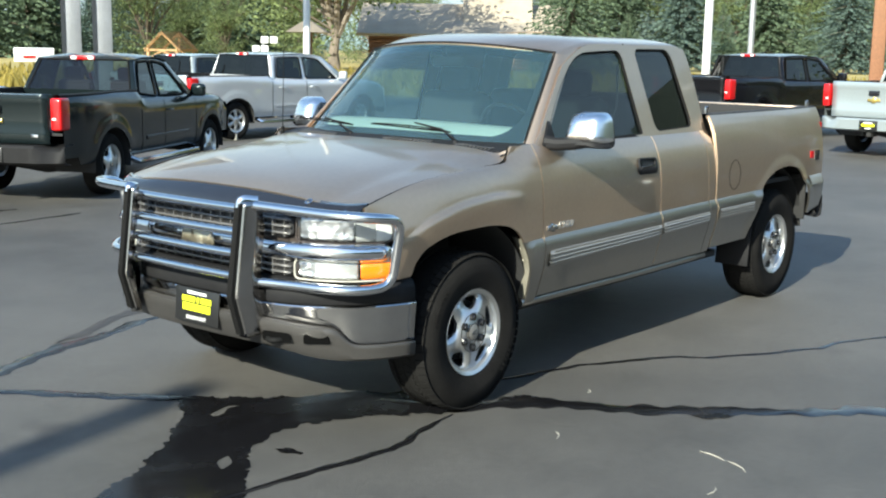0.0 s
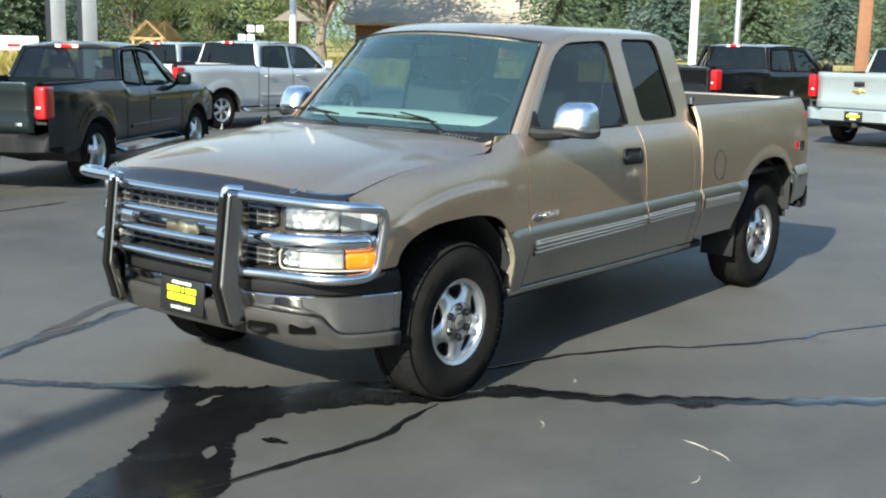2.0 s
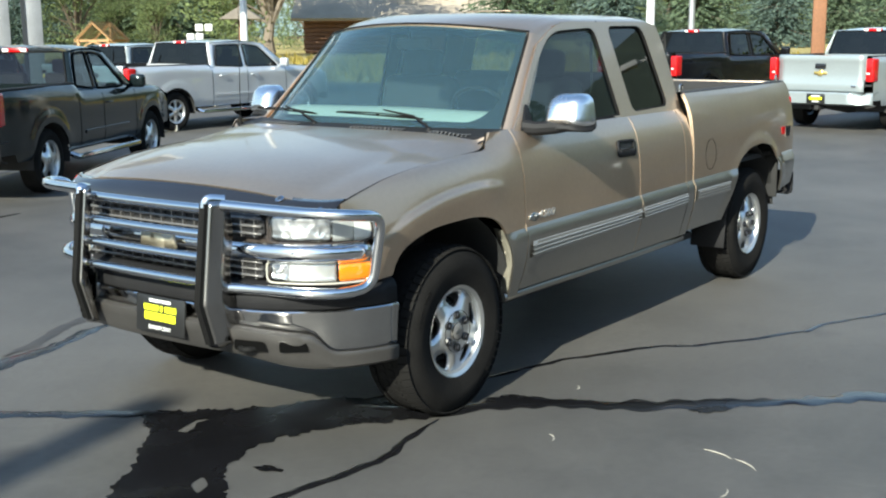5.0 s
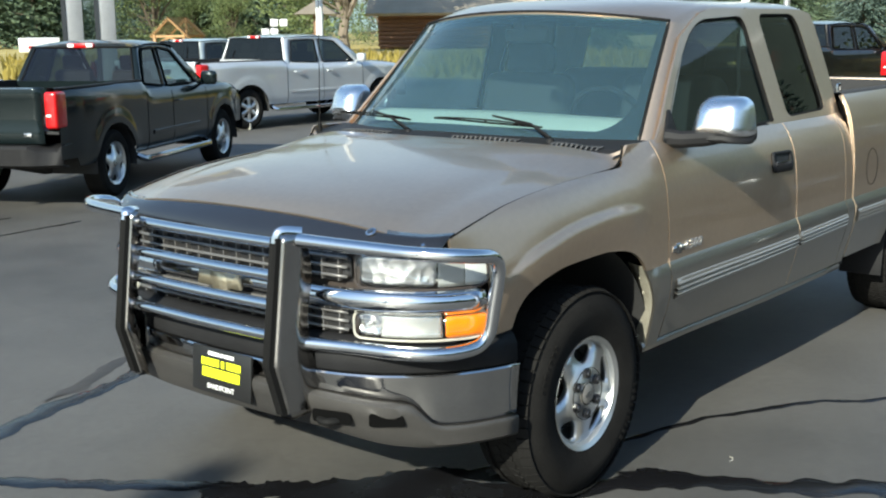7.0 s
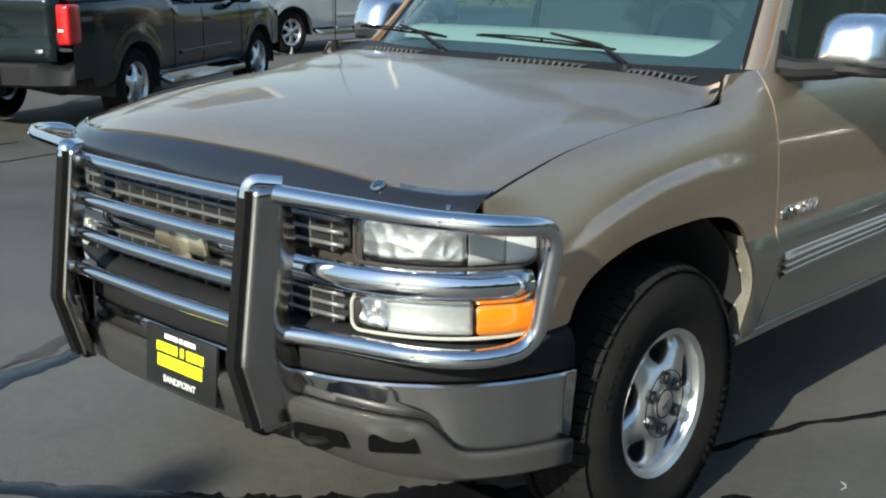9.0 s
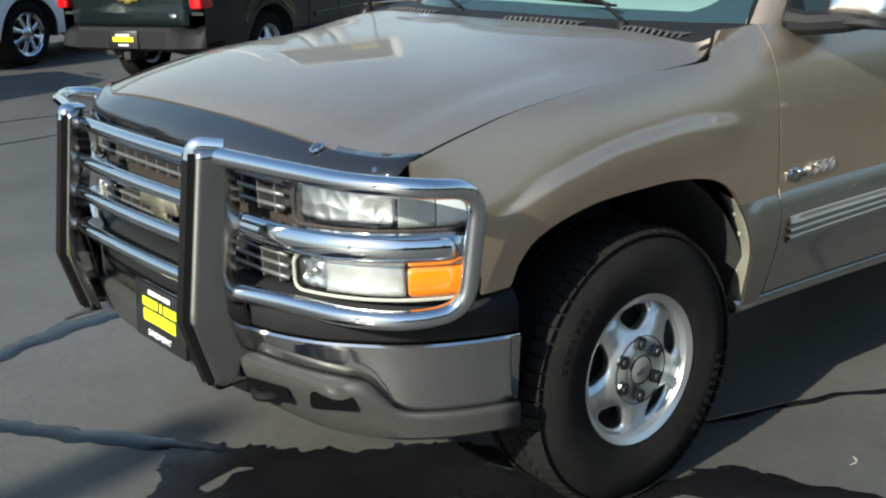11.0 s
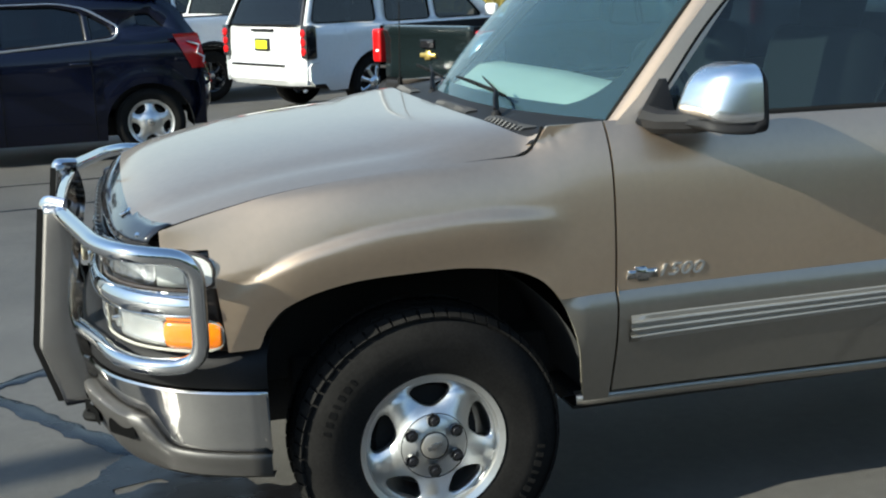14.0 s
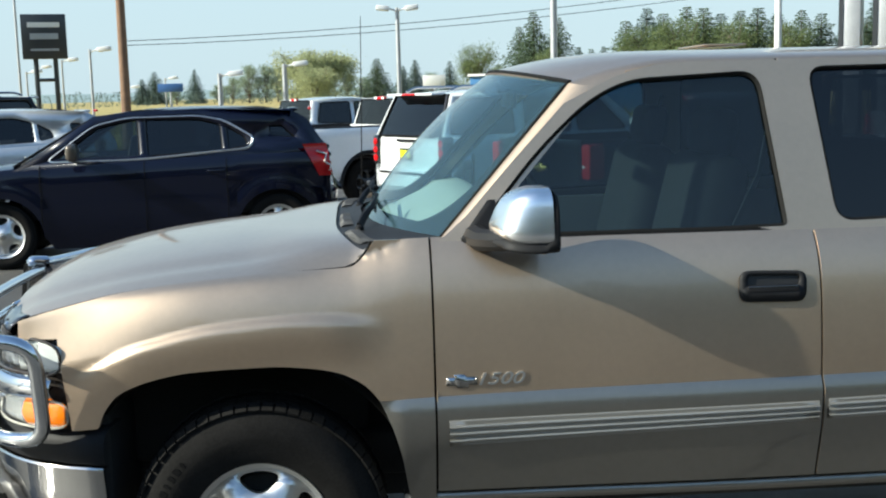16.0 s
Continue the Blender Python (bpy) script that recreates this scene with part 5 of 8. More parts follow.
# engine bay block under the bonnet
bm = bmesh.new()
box(bm, (0.22, 0, 0.80), (1.15, 1.0, 0.62), 0.03)
part("engine_bay", bm, DARK, TRUCK)
for nm, x in (("front_axle", 0.0), ("rear_axle", -3.645)):
    bm = bmesh.new()
    tube(bm, [(x, -0.75, 0.39), (x, 0.75, 0.39)], 0.045, 10)
    tube(bm, [(x - 0.12, 0, 0.39), (x, 0, 0.39), (x + 0.12, 0, 0.39)], [0.05, 0.13, 0.05], 12)
    part(nm, bm, DARK, TRUCK)
for x, turn in ((0.0, 19.0), (-3.645, 46.0)):
    for s in (1, -1):
        wheel(TRUCK, x, s * 0.822, 0.398, 0.398, 0.212, 0.26, s, turn)

# cabin
def seat(x, y, width, parent=TRUCK, head=True):
    st = new("seat")
    st.parent = parent
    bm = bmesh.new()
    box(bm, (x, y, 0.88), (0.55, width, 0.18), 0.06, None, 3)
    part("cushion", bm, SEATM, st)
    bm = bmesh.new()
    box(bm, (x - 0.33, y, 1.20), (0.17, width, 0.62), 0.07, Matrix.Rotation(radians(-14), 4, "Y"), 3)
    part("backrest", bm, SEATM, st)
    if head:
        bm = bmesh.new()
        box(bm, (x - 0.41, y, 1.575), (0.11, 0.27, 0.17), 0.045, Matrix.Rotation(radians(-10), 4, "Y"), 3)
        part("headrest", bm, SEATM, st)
    return st


seat(-1.18, 0.42, 0.52)
seat(-1.18, -0.42, 0.52)
seat(-2.0, 0.0, 1.45, head=False)
rows = []
for y in spread(-0.80, 0.80, 17):
    s = abs(y) / 0.8
    rows.append([(-0.42 - 0.20 * s ** 2.4, y, 1.272), (-0.56 - 0.10 * s * s, y, 1.318), (-0.68, y, 1.356 - 0.012 * s), (-0.79, y, 1.362 - 0.012 * s), (-0.84, y, 1.33), (-0.85, y, 1.15), (-0.80, y, 0.90)])
part("dashboard", sheet(rows), BEIGE, TRUCK, "pale beige dashboard", smooth=50)
bm = bmesh.new()
tube(bm, [(-0.98 + 0.07 * math.sin(a) * 1.0 + 0.0, 0.42 + 0.19 * math.cos(a), 1.305 + 0.165 * math.sin(a)) for a in spread(0, 2 * math.pi, 33)[:-1]], 0.015, 8, True)
box(bm, (-0.97, 0.42, 1.295), (0.04, 0.16, 0.10), 0.02)
tube(bm, [(-0.97, 0.25, 1.30), (-0.97, 0.59, 1.30)], 0.014, 6)
tube(bm, [(-0.95, 0.42, 1.28), (-0.72, 0.42, 1.14)], 0.03, 8)
part("steering_wheel", bm, SEAL, TRUCK, "dark steering wheel", smooth=50)
bm = bmesh.new()
box(bm, (-0.93, 0.0, 1.70), (0.03, 0.24, 0.065), 0.015)
tube(bm, [(-0.90, 0, 1.73), (-0.88, 0, 1.79)], 0.012, 6)
part("rear_view_mirror", bm, SEAL, TRUCK)
for s in (1, -1):
    bm = bmesh.new()
    tube(bm, [(-1.72, s * 0.66, 1.70), (-1.66, s * 0.70, 1.45), (-1.55, s * 0.68, 1.20), (-1.50, s * 0.62, 0.95)], 0.022, 5, squash=0.15)
    part("seat_belt", bm, LINER, TRUCK)
    bm = bmesh.new()
    box(bm, (-1.5, s * 0.80, 1.02), (1.75, 0.04, 0.46), 0.01)
    part("door_trim", bm, LINER, TRUCK)
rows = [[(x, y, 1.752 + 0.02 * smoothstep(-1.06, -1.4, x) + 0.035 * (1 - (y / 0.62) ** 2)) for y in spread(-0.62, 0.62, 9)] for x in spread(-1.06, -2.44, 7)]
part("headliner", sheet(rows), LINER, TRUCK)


# the body grows a little wider behind the front doors' leading edge
def widen(ob):
    for c in ob.children:
        if c.name.startswith(("wheel", "front_axle", "rear_axle", "arch_liner")):
            continue
        if c.matrix_local.is_identity:
            if c.data:
                for v in c.data.vertices:
                    v.co.y *= 1 + 0.029 * smoothstep(-0.60, -1.72, v.co.x)
            widen(c)
        else:
            c.location.y *= 1 + 0.029 * smoothstep(-0.60, -1.72, c.location.x)


widen(TRUCK)

# ---------------- parked vehicles ----------------


def vehicle(name, label, m, P, category="car", group="parked vehicles"):
    """A parked vehicle from a table of sizes; x ahead from the front axle, z up from the ground."""
    V = thing(name, m, label, category, group)
    W, wb, r, rim, sill = P["W"], P["wb"], P["r"], P["rim"], P["sill"]
    xf, xr, mat = P["xf"], P["xr"], P["paint"]
    topf = curve(P["top"])
    belt = P["belt"]
    ra = P.get("arch", r * 1.26)
    taper_f, taper_r = P.get("taper_f", 0.10), P.get("taper_r", 0.05)

    def half(x):
        return W - taper_f * smoothstep(xf - 0.9, xf, x) ** 1.5 - taper_r * smoothstep(xr + 0.7, xr, x) ** 2

    def yy(x, z):
        top = topf(x)
        t = min(1, max(0, (z - (top - 0.16)) / 0.16))
        k = min(1, max(0, (0.62 - z) / (0.62 - sill + 0.01)))
        d = min(abs(math.hypot(x, z - r)), abs(math.hypot(x + wb, z - r)))
        return half(x) - 0.06 * (1 - math.sqrt(1 - t * t)) - 0.05 * k * k + P.get("flare", 0.012) * smoothstep(ra + 0.14, ra + 0.05, d)

    def low(x):
        z = sill + (0.10 if x > xf - 0.35 or x < xr + 0.35 else 0)
        for c in (0.0, -wb):
            if abs(x - c) < ra:
                z = max(z, r * 0.95 + math.sqrt(ra * ra - (x - c) ** 2) * 0.97)
        return z
    xs = spread(xr, -wb - ra, 8) + [-wb + ra * math.sin(a) for a in spread(-math.pi / 2 + 0.02, math.pi / 2 - 0.02, 21)] + spread(-wb + ra, -ra, 22) + [ra * math.sin(a) for a in spread(-math.pi / 2 + 0.02, math.pi / 2 - 0.02, 21)] + spread(ra, xf, 9)
    for s in (1, -1):
        rows = [[(x, s * yy(x, z), z) for z in spread(low(x), topf(x), 14)] for x in xs]
        part("body_side", sheet(rows, flip=s > 0), mat, V, smooth=50)
        for c in (0.0, -wb):
            rows = [[(c + (ra - 0.005) * math.cos(a), s * y, r * 0.95 + (ra - 0.005) * 0.97 * math.sin(a)) for a in spread(-0.1, math.pi + 0.1, 18)] for y in (0.35, half(c) - 0.012)]
            part("wheel_well", sheet(rows), DARK, V)
            if P.get("black_flare"):
                bm = bmesh.new()
                tube(bm, [(c + (ra + 0.02) * math.cos(a), s * (half(c) + 0.014), r * 0.95 + (ra + 0.02) * math.sin(a)) for a in spread(0.0, math.pi, 18)], 0.035, 6)
                part("wheel_flare", bm, BLACKP, V, "black wheel-arch flare")
        for c in (0.0, -wb):
            wheel(V, c, s * (W - P.get("inset", 0.155)), r, r, rim, 0.25, s, 13.0 * c + 20, 0, P.get("spokes", 6), 0, P.get("alloy", ALLOY), tread=False)
    bm = bmesh.new()
    box(bm, ((xf + xr) / 2, 0, sill + 0.10), (xf - xr - 0.5, W * 1.1, 0.2), 0.02)
    part("underbody", bm, DARK, V)
    # bonnet
    cowl = P["cowl"]
    rows = []
    for x in spread(cowl, xf, 16):
        e = yy(x, topf(x))
        rows.append([(x + (0.06 * (1 - (y / e) ** 2) if x > xf - 0.3 else 0), y, topf(x) + 0.05 * (1 - (y / e) ** 4) * smoothstep(xf + 0.05, xf - 0.5, x)) for y in spread(-e, e, 15)])
    part("bonnet", sheet(rows), mat, V, smooth=50)
    # nose
    rows = []
    for y in spread(-half(xf), half(xf), 15):
        rows.append([(xf + 0.06 * (1 - (y / half(xf)) ** 2) + o, y, z) for o, z in ((0.0, topf(xf)), (0.03, topf(xf) - 0.12), (0.05, 0.68), (0.08, 0.60), (0.06, 0.42), (0.0, sill + 0.06))])
    part("nose", sheet(rows), mat, V, smooth=40)
    bm = bmesh.new()
    box(bm, (xf + 0.075, 0, topf(xf) - 0.20), (0.06, W * 1.1, 0.24), 0.02)
    part("grille", bm, GLOSSB, V)
    for s in (1, -1):
        bm = bmesh.new()
        box(bm, (xf + 0.01, s * (half(xf) - 0.16), topf(xf) - 0.16), (0.14, 0.30, 0.16), 0.04)
        part("headlamp", bm, REFLECT, V)
    # greenhouse
    cab, roofz = P["cab"], P["roof"]
    lean = P.get("lean", 0.30)

    def cy(z, x=0.0):
        return W - 0.075 - (z - belt) * lean - P.get("cab_taper", 0.0) * smoothstep(b0[0] + 1.0, b0[0], x) ** 1.5
    b0, b1 = P["rear"]         # rear window foot and head
    for s in (1, -1):
        bm = holed(cab, [rpoly(w, P.get("wround", 0.05)) for w in P["windows"]], lambda u, v: (u, s * cy(v, u), v))
        thicken(part("cab_side", bm, mat, V, smooth=40), 0.02)
        for i, w in enumerate(P["windows"]):
            loop = rpoly(w, P.get("wround", 0.05))
            bm = bmesh.new()
            bm.faces.new([bm.verts.new((u, s * (cy(v, u) - 0.008), v)) for u, v in loop])
            g = part("side_window", bm, PRIV if (i > 0 or P.get("dark")) else TINT, V, smooth=0)
            g.visible_shadow = False
            bm = bmesh.new()
            tube(bm, [(u, s * (cy(v, u) + 0.002), v) for u, v in loop], 0.010, 5, True)
            part("window_seal", bm, SEAL, V)
        if P.get("chrome_line"):
            loop = rounded([(p[0], p[1], 0) for p in P["chrome_line"]], 0.10, 5)
            bm = bmesh.new()
            tube(bm, [(p.x, s * (cy(p.y, p.x) + 0.010), p.y) for p in loop], 0.014, 6, True)
            part("chrome_window_line", bm, ALLOY, V, "chrome strip round the side windows")
    a0, a1 = P["screen"]       # windscreen foot and head (x, z)
    yr = cy(roofz - 0.05)
    rows = []
    nrow = 14
    for i in range(nrow):
        u = i / (nrow - 1)
        x = a1[0] + (b1[0] - a1[0]) * u
        ze = a1[1] + (b1[1] - a1[1]) * u
        cr = P["crown"] if "crown" in P else roofz
        zt = ze + (cr - ze) * (1 - abs(2 * u - 1) ** 2.2)
        rows.append([(x + 0.06 * (1 - (y / yr) ** 2) * (1 - u) ** 2, y, ze + (zt - ze) * (1 - (abs(y) / yr) ** 4) * 1.0 + (0.0 if u in (0, 1) else 0.6 * (zt - ze) * (abs(y) / yr) ** 4)) for y in spread(-yr - 0.012, yr + 0.012, 17)])
    part("roof", sheet(rows), mat, V, smooth=60)
    for nm, p0, p1, gm, bow in (("windscreen", a0, a1, WSHIELD, 0.07), ("rear_window", b0, b1, PRIV if P.get("dark", True) or P.get("rear_dark") else REARG, -0.03)):
        y0, y1 = cy(p0[1], p0[0]) - 0.05, cy(p1[1], p1[0]) - 0.04
        rows = []
        for v in spread(0, 1, 6):
            w = y0 + (y1 - y0) * v
            rows.append([(p0[0] + (p1[0] - p0[0]) * v + bow * (1 - (y / w) ** 2), y, p0[1] + (p1[1] - p0[1]) * v) for y in spread(-w, w, 11)])
        g = part(nm, sheet(rows), gm, V, smooth=60)
        g.visible_shadow = False
        for s in (1, -1):
            rows = []
            for v in spread(0, 1, 6):
                w = y0 + (y1 - y0) * v
                x, z = p0[0] + (p1[0] - p0[0]) * v, p0[1] + (p1[1] - p0[1]) * v
                rows.append([(x, s * (w - 0.01), z), (x - (0.02 if bow > 0 else -0.02), s * cy(z, x), z)])
            part("pillar", sheet(rows), P.get("rear_pillar", mat) if bow < 0 else mat, V)
        bm = bmesh.new()
        edge = [(p0[0] + bow * (1 - (y / y0) ** 2), y, p0[1]) for y in spread(-y0, y0, 9)] + [(p1[0] + bow * (1 - (y / y1) ** 2), y, p1[1]) for y in spread(y1, -y1, 9)]
        tube(bm, edge, 0.014, 5, True)
        part("screen_seal", bm, SEAL, V)
    # cabin: floor at belt height, seats
    bm = bmesh.new()
    box(bm, ((a0[0] + b0[0]) / 2, 0, belt - 0.35), (a0[0] - b0[0] - 0.1, W * 1.7, 0.5), 0.02)
    part("cabin_floor", bm, DARK, V)
    bm = bmesh.new()
    box(bm, (a0[0] - 0.35, 0, belt - 0.05), (0.6, W * 1.6, 0.16), 0.05)
    part("dashboard", bm, SEATM, V)
    for sx in P["seats"]:
        for s in (1, -1):
            bm = bmesh.new()
            box(bm, (sx, s * 0.38, belt - 0.02), (0.16, 0.50, 0.56), 0.06, Matrix.Rotation(radians(-12), 4, "Y"))
            box(bm, (sx - 0.07, s * 0.38, belt + 0.34), (0.10, 0.26, 0.18), 0.04)
            part("seat", bm, P.get("seatmat", SEATM), V)
    # seams, handles, mirrors
    for s in (1, -1):
        for x in P["seams"]:
            bm = bmesh.new()
            zs = spread(low(x) + 0.02, belt - 0.005, 12)
            tube(bm, [(x, s * (yy(x, z) + 0.000), z) for z in zs], 0.005, 4)
            part("door_seam", bm, SEAL, V)
        for x in P["handles"]:
            z = belt - 0.13
            bm = bmesh.new()
            tube(bm, rounded([(x + 0.09, s * (yy(x, z) - 0.005), z), (x + 0.08, s * (yy(x, z) + 0.03), z), (x - 0.08, s * (yy(x, z) + 0.03), z), (x - 0.09, s * (yy(x, z) - 0.005), z)], 0.02, 3, False), 0.013, 6, squash=0.8)
            part("door_handle", bm, P.get("handlemat", mat), V)
        mx = P["mirror"]
        bm = bmesh.new()
        box(bm, (mx, s * (W + 0.10), belt + 0.11), (0.12, 0.22, 0.18), 0.05, None, 3)
        tube(bm, [(mx + 0.02, s * (W - 0.06), belt + 0.03), (mx, s * (W + 0.04), belt + 0.06)], 0.03, 6)
        part("side_mirror", bm, P.get("mirrormat", mat), V)
        for a, b, mt, z in P.get("mould", []):
            rows = [[(x, s * (yy(x, zz) + o), zz) for zz, o in ((z, 0.0), (z + 0.006, 0.014), (z + 0.045, 0.014), (z + 0.05, 0.0))] for x in spread(a, b, 12)]
            part("side_moulding", sheet(rows), mt, V)
        if P.get("step"):
            bm = bmesh.new()
            tube(bm, rounded([(-ra - 0.12, s * (W - 0.10), 0.42), (-ra - 0.15, s * (W + 0.03), 0.36), (-wb + ra + 0.15, s * (W + 0.03), 0.36), (-wb + ra + 0.12, s * (W - 0.10), 0.42)], 0.06, 4, False), 0.04, 8)
            part("side_step", bm, P["step"], V, "tube side step")
    return V, yy, topf


def bed(V, yy, P, mat):
    """Pickup box, tailgate, lamps and step bumper at the tail."""
    x0, xr, z1 = P["bed0"], P["xr"], P["rail"]
    W = P["W"]
    for s in (1, -1):
        rows = [[(x, s * (yy(x, z1) + o), z) for o, z in ((0.004, z1 - 0.012), (0.004, z1 + 0.010), (-0.02, z1 + 0.018), (-0.07, z1 + 0.016), (-0.08, z1 - 0.01), (-0.085, 0.82))] for x in spread(x0, xr, 10)]
        part("bed_rail", sheet(rows), P.get("railmat", BLACKP), V)
        bm = bmesh.new()
        h0, h1 = P["lamp"]
        box(bm, (xr + 0.03, s * (W - 0.100), (h0 + h1) / 2), (0.22, 0.14, h1 - h0), 0.03, None, 3)
        lamp = part("tail_lamp", bm, REDL, V, "red tail lamp")
        bm = bmesh.new()
        box(bm, (xr - 0.080, s * (W - 0.12), h0 + (h1 - h0) * 0.36), (0.006, 0.05, (h1 - h0) * 0.07), 0.004)
        part("reversing_lens", bm, PWHITE, lamp)
    bm = bmesh.new()
    box(bm, ((x0 + xr) / 2, 0, 0.82), (x0 - xr, W * 1.85, 0.03))
    part("bed_floor", bm, BEDLINER, V)
    bm = bmesh.new()
    box(bm, (x0 - 0.02, 0, z1 - 0.25), (0.03, W * 1.8, 0.5))
    part("bed_headboard", bm, mat, V)
    # tailgate with a pressed upper lip
    wt = W - 0.205
    rows = []
    prof = [(0.05, 0.70), (-0.02, 0.705), (-0.035, 0.72), (-0.035, 0.84), (-0.028, 0.86), (-0.030, z1 - 0.13), (-0.045, z1 - 0.09), (-0.055, z1 - 0.04), (-0.045, z1 + 0.005), (0.0, z1 + 0.015), (0.06, z1 + 0.01)]
    for y in spread(-wt, wt, 13):
        rows.append([(xr + o, y, z) for o, z in prof])
    tg = part("tailgate", sheet(rows), mat, V, smooth=45)
    thicken(tg, 0.01, 0)
    bm = bmesh.new()
    box(bm, (xr - 0.05, 0, z1 - 0.17), (0.03, 0.20, 0.09), 0.01)
    part("tailgate_handle", bm, GLOSSB, tg, "black tailgate handle")
    bm = holed(rpoly([(-0.12, -0.025), (-0.04, -0.025), (-0.03, -0.05), (0.045, -0.05), (0.04, -0.025), (0.12, -0.025), (0.11, 0.025), (0.03, 0.025), (0.02, 0.05), (-0.05, 0.05), (-0.04, 0.025), (-0.11, 0.025)], 0.005, 2), [], lambda u, v: (xr - 0.045, u, v + z1 - 0.29))
    thicken(part("emblem", bm, GOLD, tg, "plain gold bow-shaped emblem"), 0.02, 0)
    bm = bmesh.new()
    box(bm, (xr - 0.045, -wt + 0.18, 0.80), (0.02, 0.09, 0.035), 0.004)
    part("badge", bm, CHROME, tg)
    bump = P.get("bumpmat", BLACKP)
    rows = []
    for y in spread(-W + 0.03, W - 0.03, 23):
        cut = 0.05 if 0.62 < abs(y) < 0.86 else 0.0
        o = 0.13 * smoothstep(W - 0.35, W - 0.02, abs(y))
        rows.append([(xr + 0.05 + o, y, 0.70), (xr - 0.15 + o + cut, y, 0.69 - cut), (xr - 0.17 + o + cut, y, 0.665 - cut), (xr - 0.16 + o, y, 0.50), (xr - 0.08 + o, y, 0.47), (xr + 0.1, y, 0.47)])
    bp = part("rear_bumper", sheet(rows), bump, V, "step bumper", smooth=35)
    thicken(bp, 0.01, 0)
    bm = bmesh.new()
    box(bm, (xr - 0.175, 0, 0.58), (0.02, 0.34, 0.17), 0.006)
    pl = part("number_plate", bm, PLATEB, bp, "black dealer plate")
    for z, h, w in ((0.625, 0.02, 0.16), (0.585, 0.045, 0.24), (0.53, 0.018, 0.12)):
        bm = bmesh.new()
        box(bm, (xr - 0.187, 0, z), (0.004, w, h))
        part("print_bar", bm, PYELLOW if h > 0.03 else PWHITE, pl, smooth=0)
    # brake lamp on the back of the roof
    bm = bmesh.new()
    b1 = P["rear"][1]
    box(bm, (b1[0] - 0.03, 0, b1[1] + 0.02), (0.06, 0.34, 0.055), 0.015)
    part("high_brake_lamp", bm, REDL, V, "red roof brake lamp")
    for s in (1, -1):
        bm = bmesh.new()
        box(bm, (b1[0] - 0.06, s * 0.12, b1[1] + 0.02), (0.01, 0.08, 0.04), 0.004)
        part("cargo_lamp", bm, PWHITE, V)
    bm = bmesh.new()
    tube(bm, [(xr + 0.3, 0.2, 0.40), (xr + 0.0, 0.2, 0.42)], 0.035, 8)
    box(bm, (xr - 0.02, 0, 0.42), (0.25, 0.08, 0.08), 0.01)
    part("tow_receiver", bm, DARK, V)
    bm = bmesh.new()
    tube(bm, [(-P["wb"], -0.7, P["r"]), (-P["wb"], 0, P["r"]), (-P["wb"], 0.7, P["r"])], [0.05, 0.14, 0.05], 10)
    part("axle", bm, DARK, V)


def pickup(label, m, mat, crew=True, **kw):
    """Full-size pickup, crew cab."""
    P = dict(W=1.0, wb=3.645, r=0.40, rim=0.235, sill=0.46, xf=0.92, xr=-4.78, paint=mat, belt=1.20, roof=1.87, cowl=-0.42,
             top=[(0.92, 1.02), (0.85, 1.08), (0.5, 1.16), (0.0, 1.19), (-0.42, 1.21), (-2.9, 1.23), (-2.95, 1.30), (-4.78, 1.31)],
             screen=((-0.42, 1.22), (-1.12, 1.76)), rear=((-2.88, 1.30), (-2.80, 1.80)), crown=1.88,
             cab=[(-0.42, 1.18), (-1.16, 1.77), (-1.35, 1.815), (-2.0, 1.84), (-2.78, 1.81), (-2.90, 1.26), (-2.90, 1.18)],
             windows=[[(-0.80, 1.235), (-1.30, 1.705), (-1.78, 1.76), (-1.80, 1.24)], [(-1.92, 1.24), (-1.90, 1.76), (-2.58, 1.745), (-2.72, 1.27)]],
             seats=(-1.75, -2.6), seams=(-0.62, -1.86, -2.92), handles=(-1.66, -2.62), mirror=-0.78, bed0=-2.95, rail=1.31, lamp=(0.88, 1.28), step=CHROME, spokes=6, dark=True,
             mould=[(-0.70, -2.85, mat, 0.66)])
    if "cab" not in kw:   # cab height over the belt line
        def low(p):
            return (p[0], 1.23 + (p[1] - 1.23) * 0.89 if p[1] > 1.3 else p[1])
        for key in ("screen", "rear", "cab"):
            P[key] = [low(p) for p in P[key]]
        P["windows"] = [[low(p) for p in w] for w in P["windows"]]
        P["roof"], P["crown"] = 1.80, 1.81
    P.update(kw)
    V, yy, topf = vehicle("pickup_truck", label, m, P, "pickup truck")
    bed(V, yy, P, mat)
    return V


def heading(x, y, deg):
    return pose(x, y, 0, 0, 0, deg)


def at_rear(x, y, deg, wb):
    """Pose of the front axle from the rear axle's place."""
    return heading(x + wb * math.cos(radians(deg)), y + wb * math.sin(radians(deg)), deg)


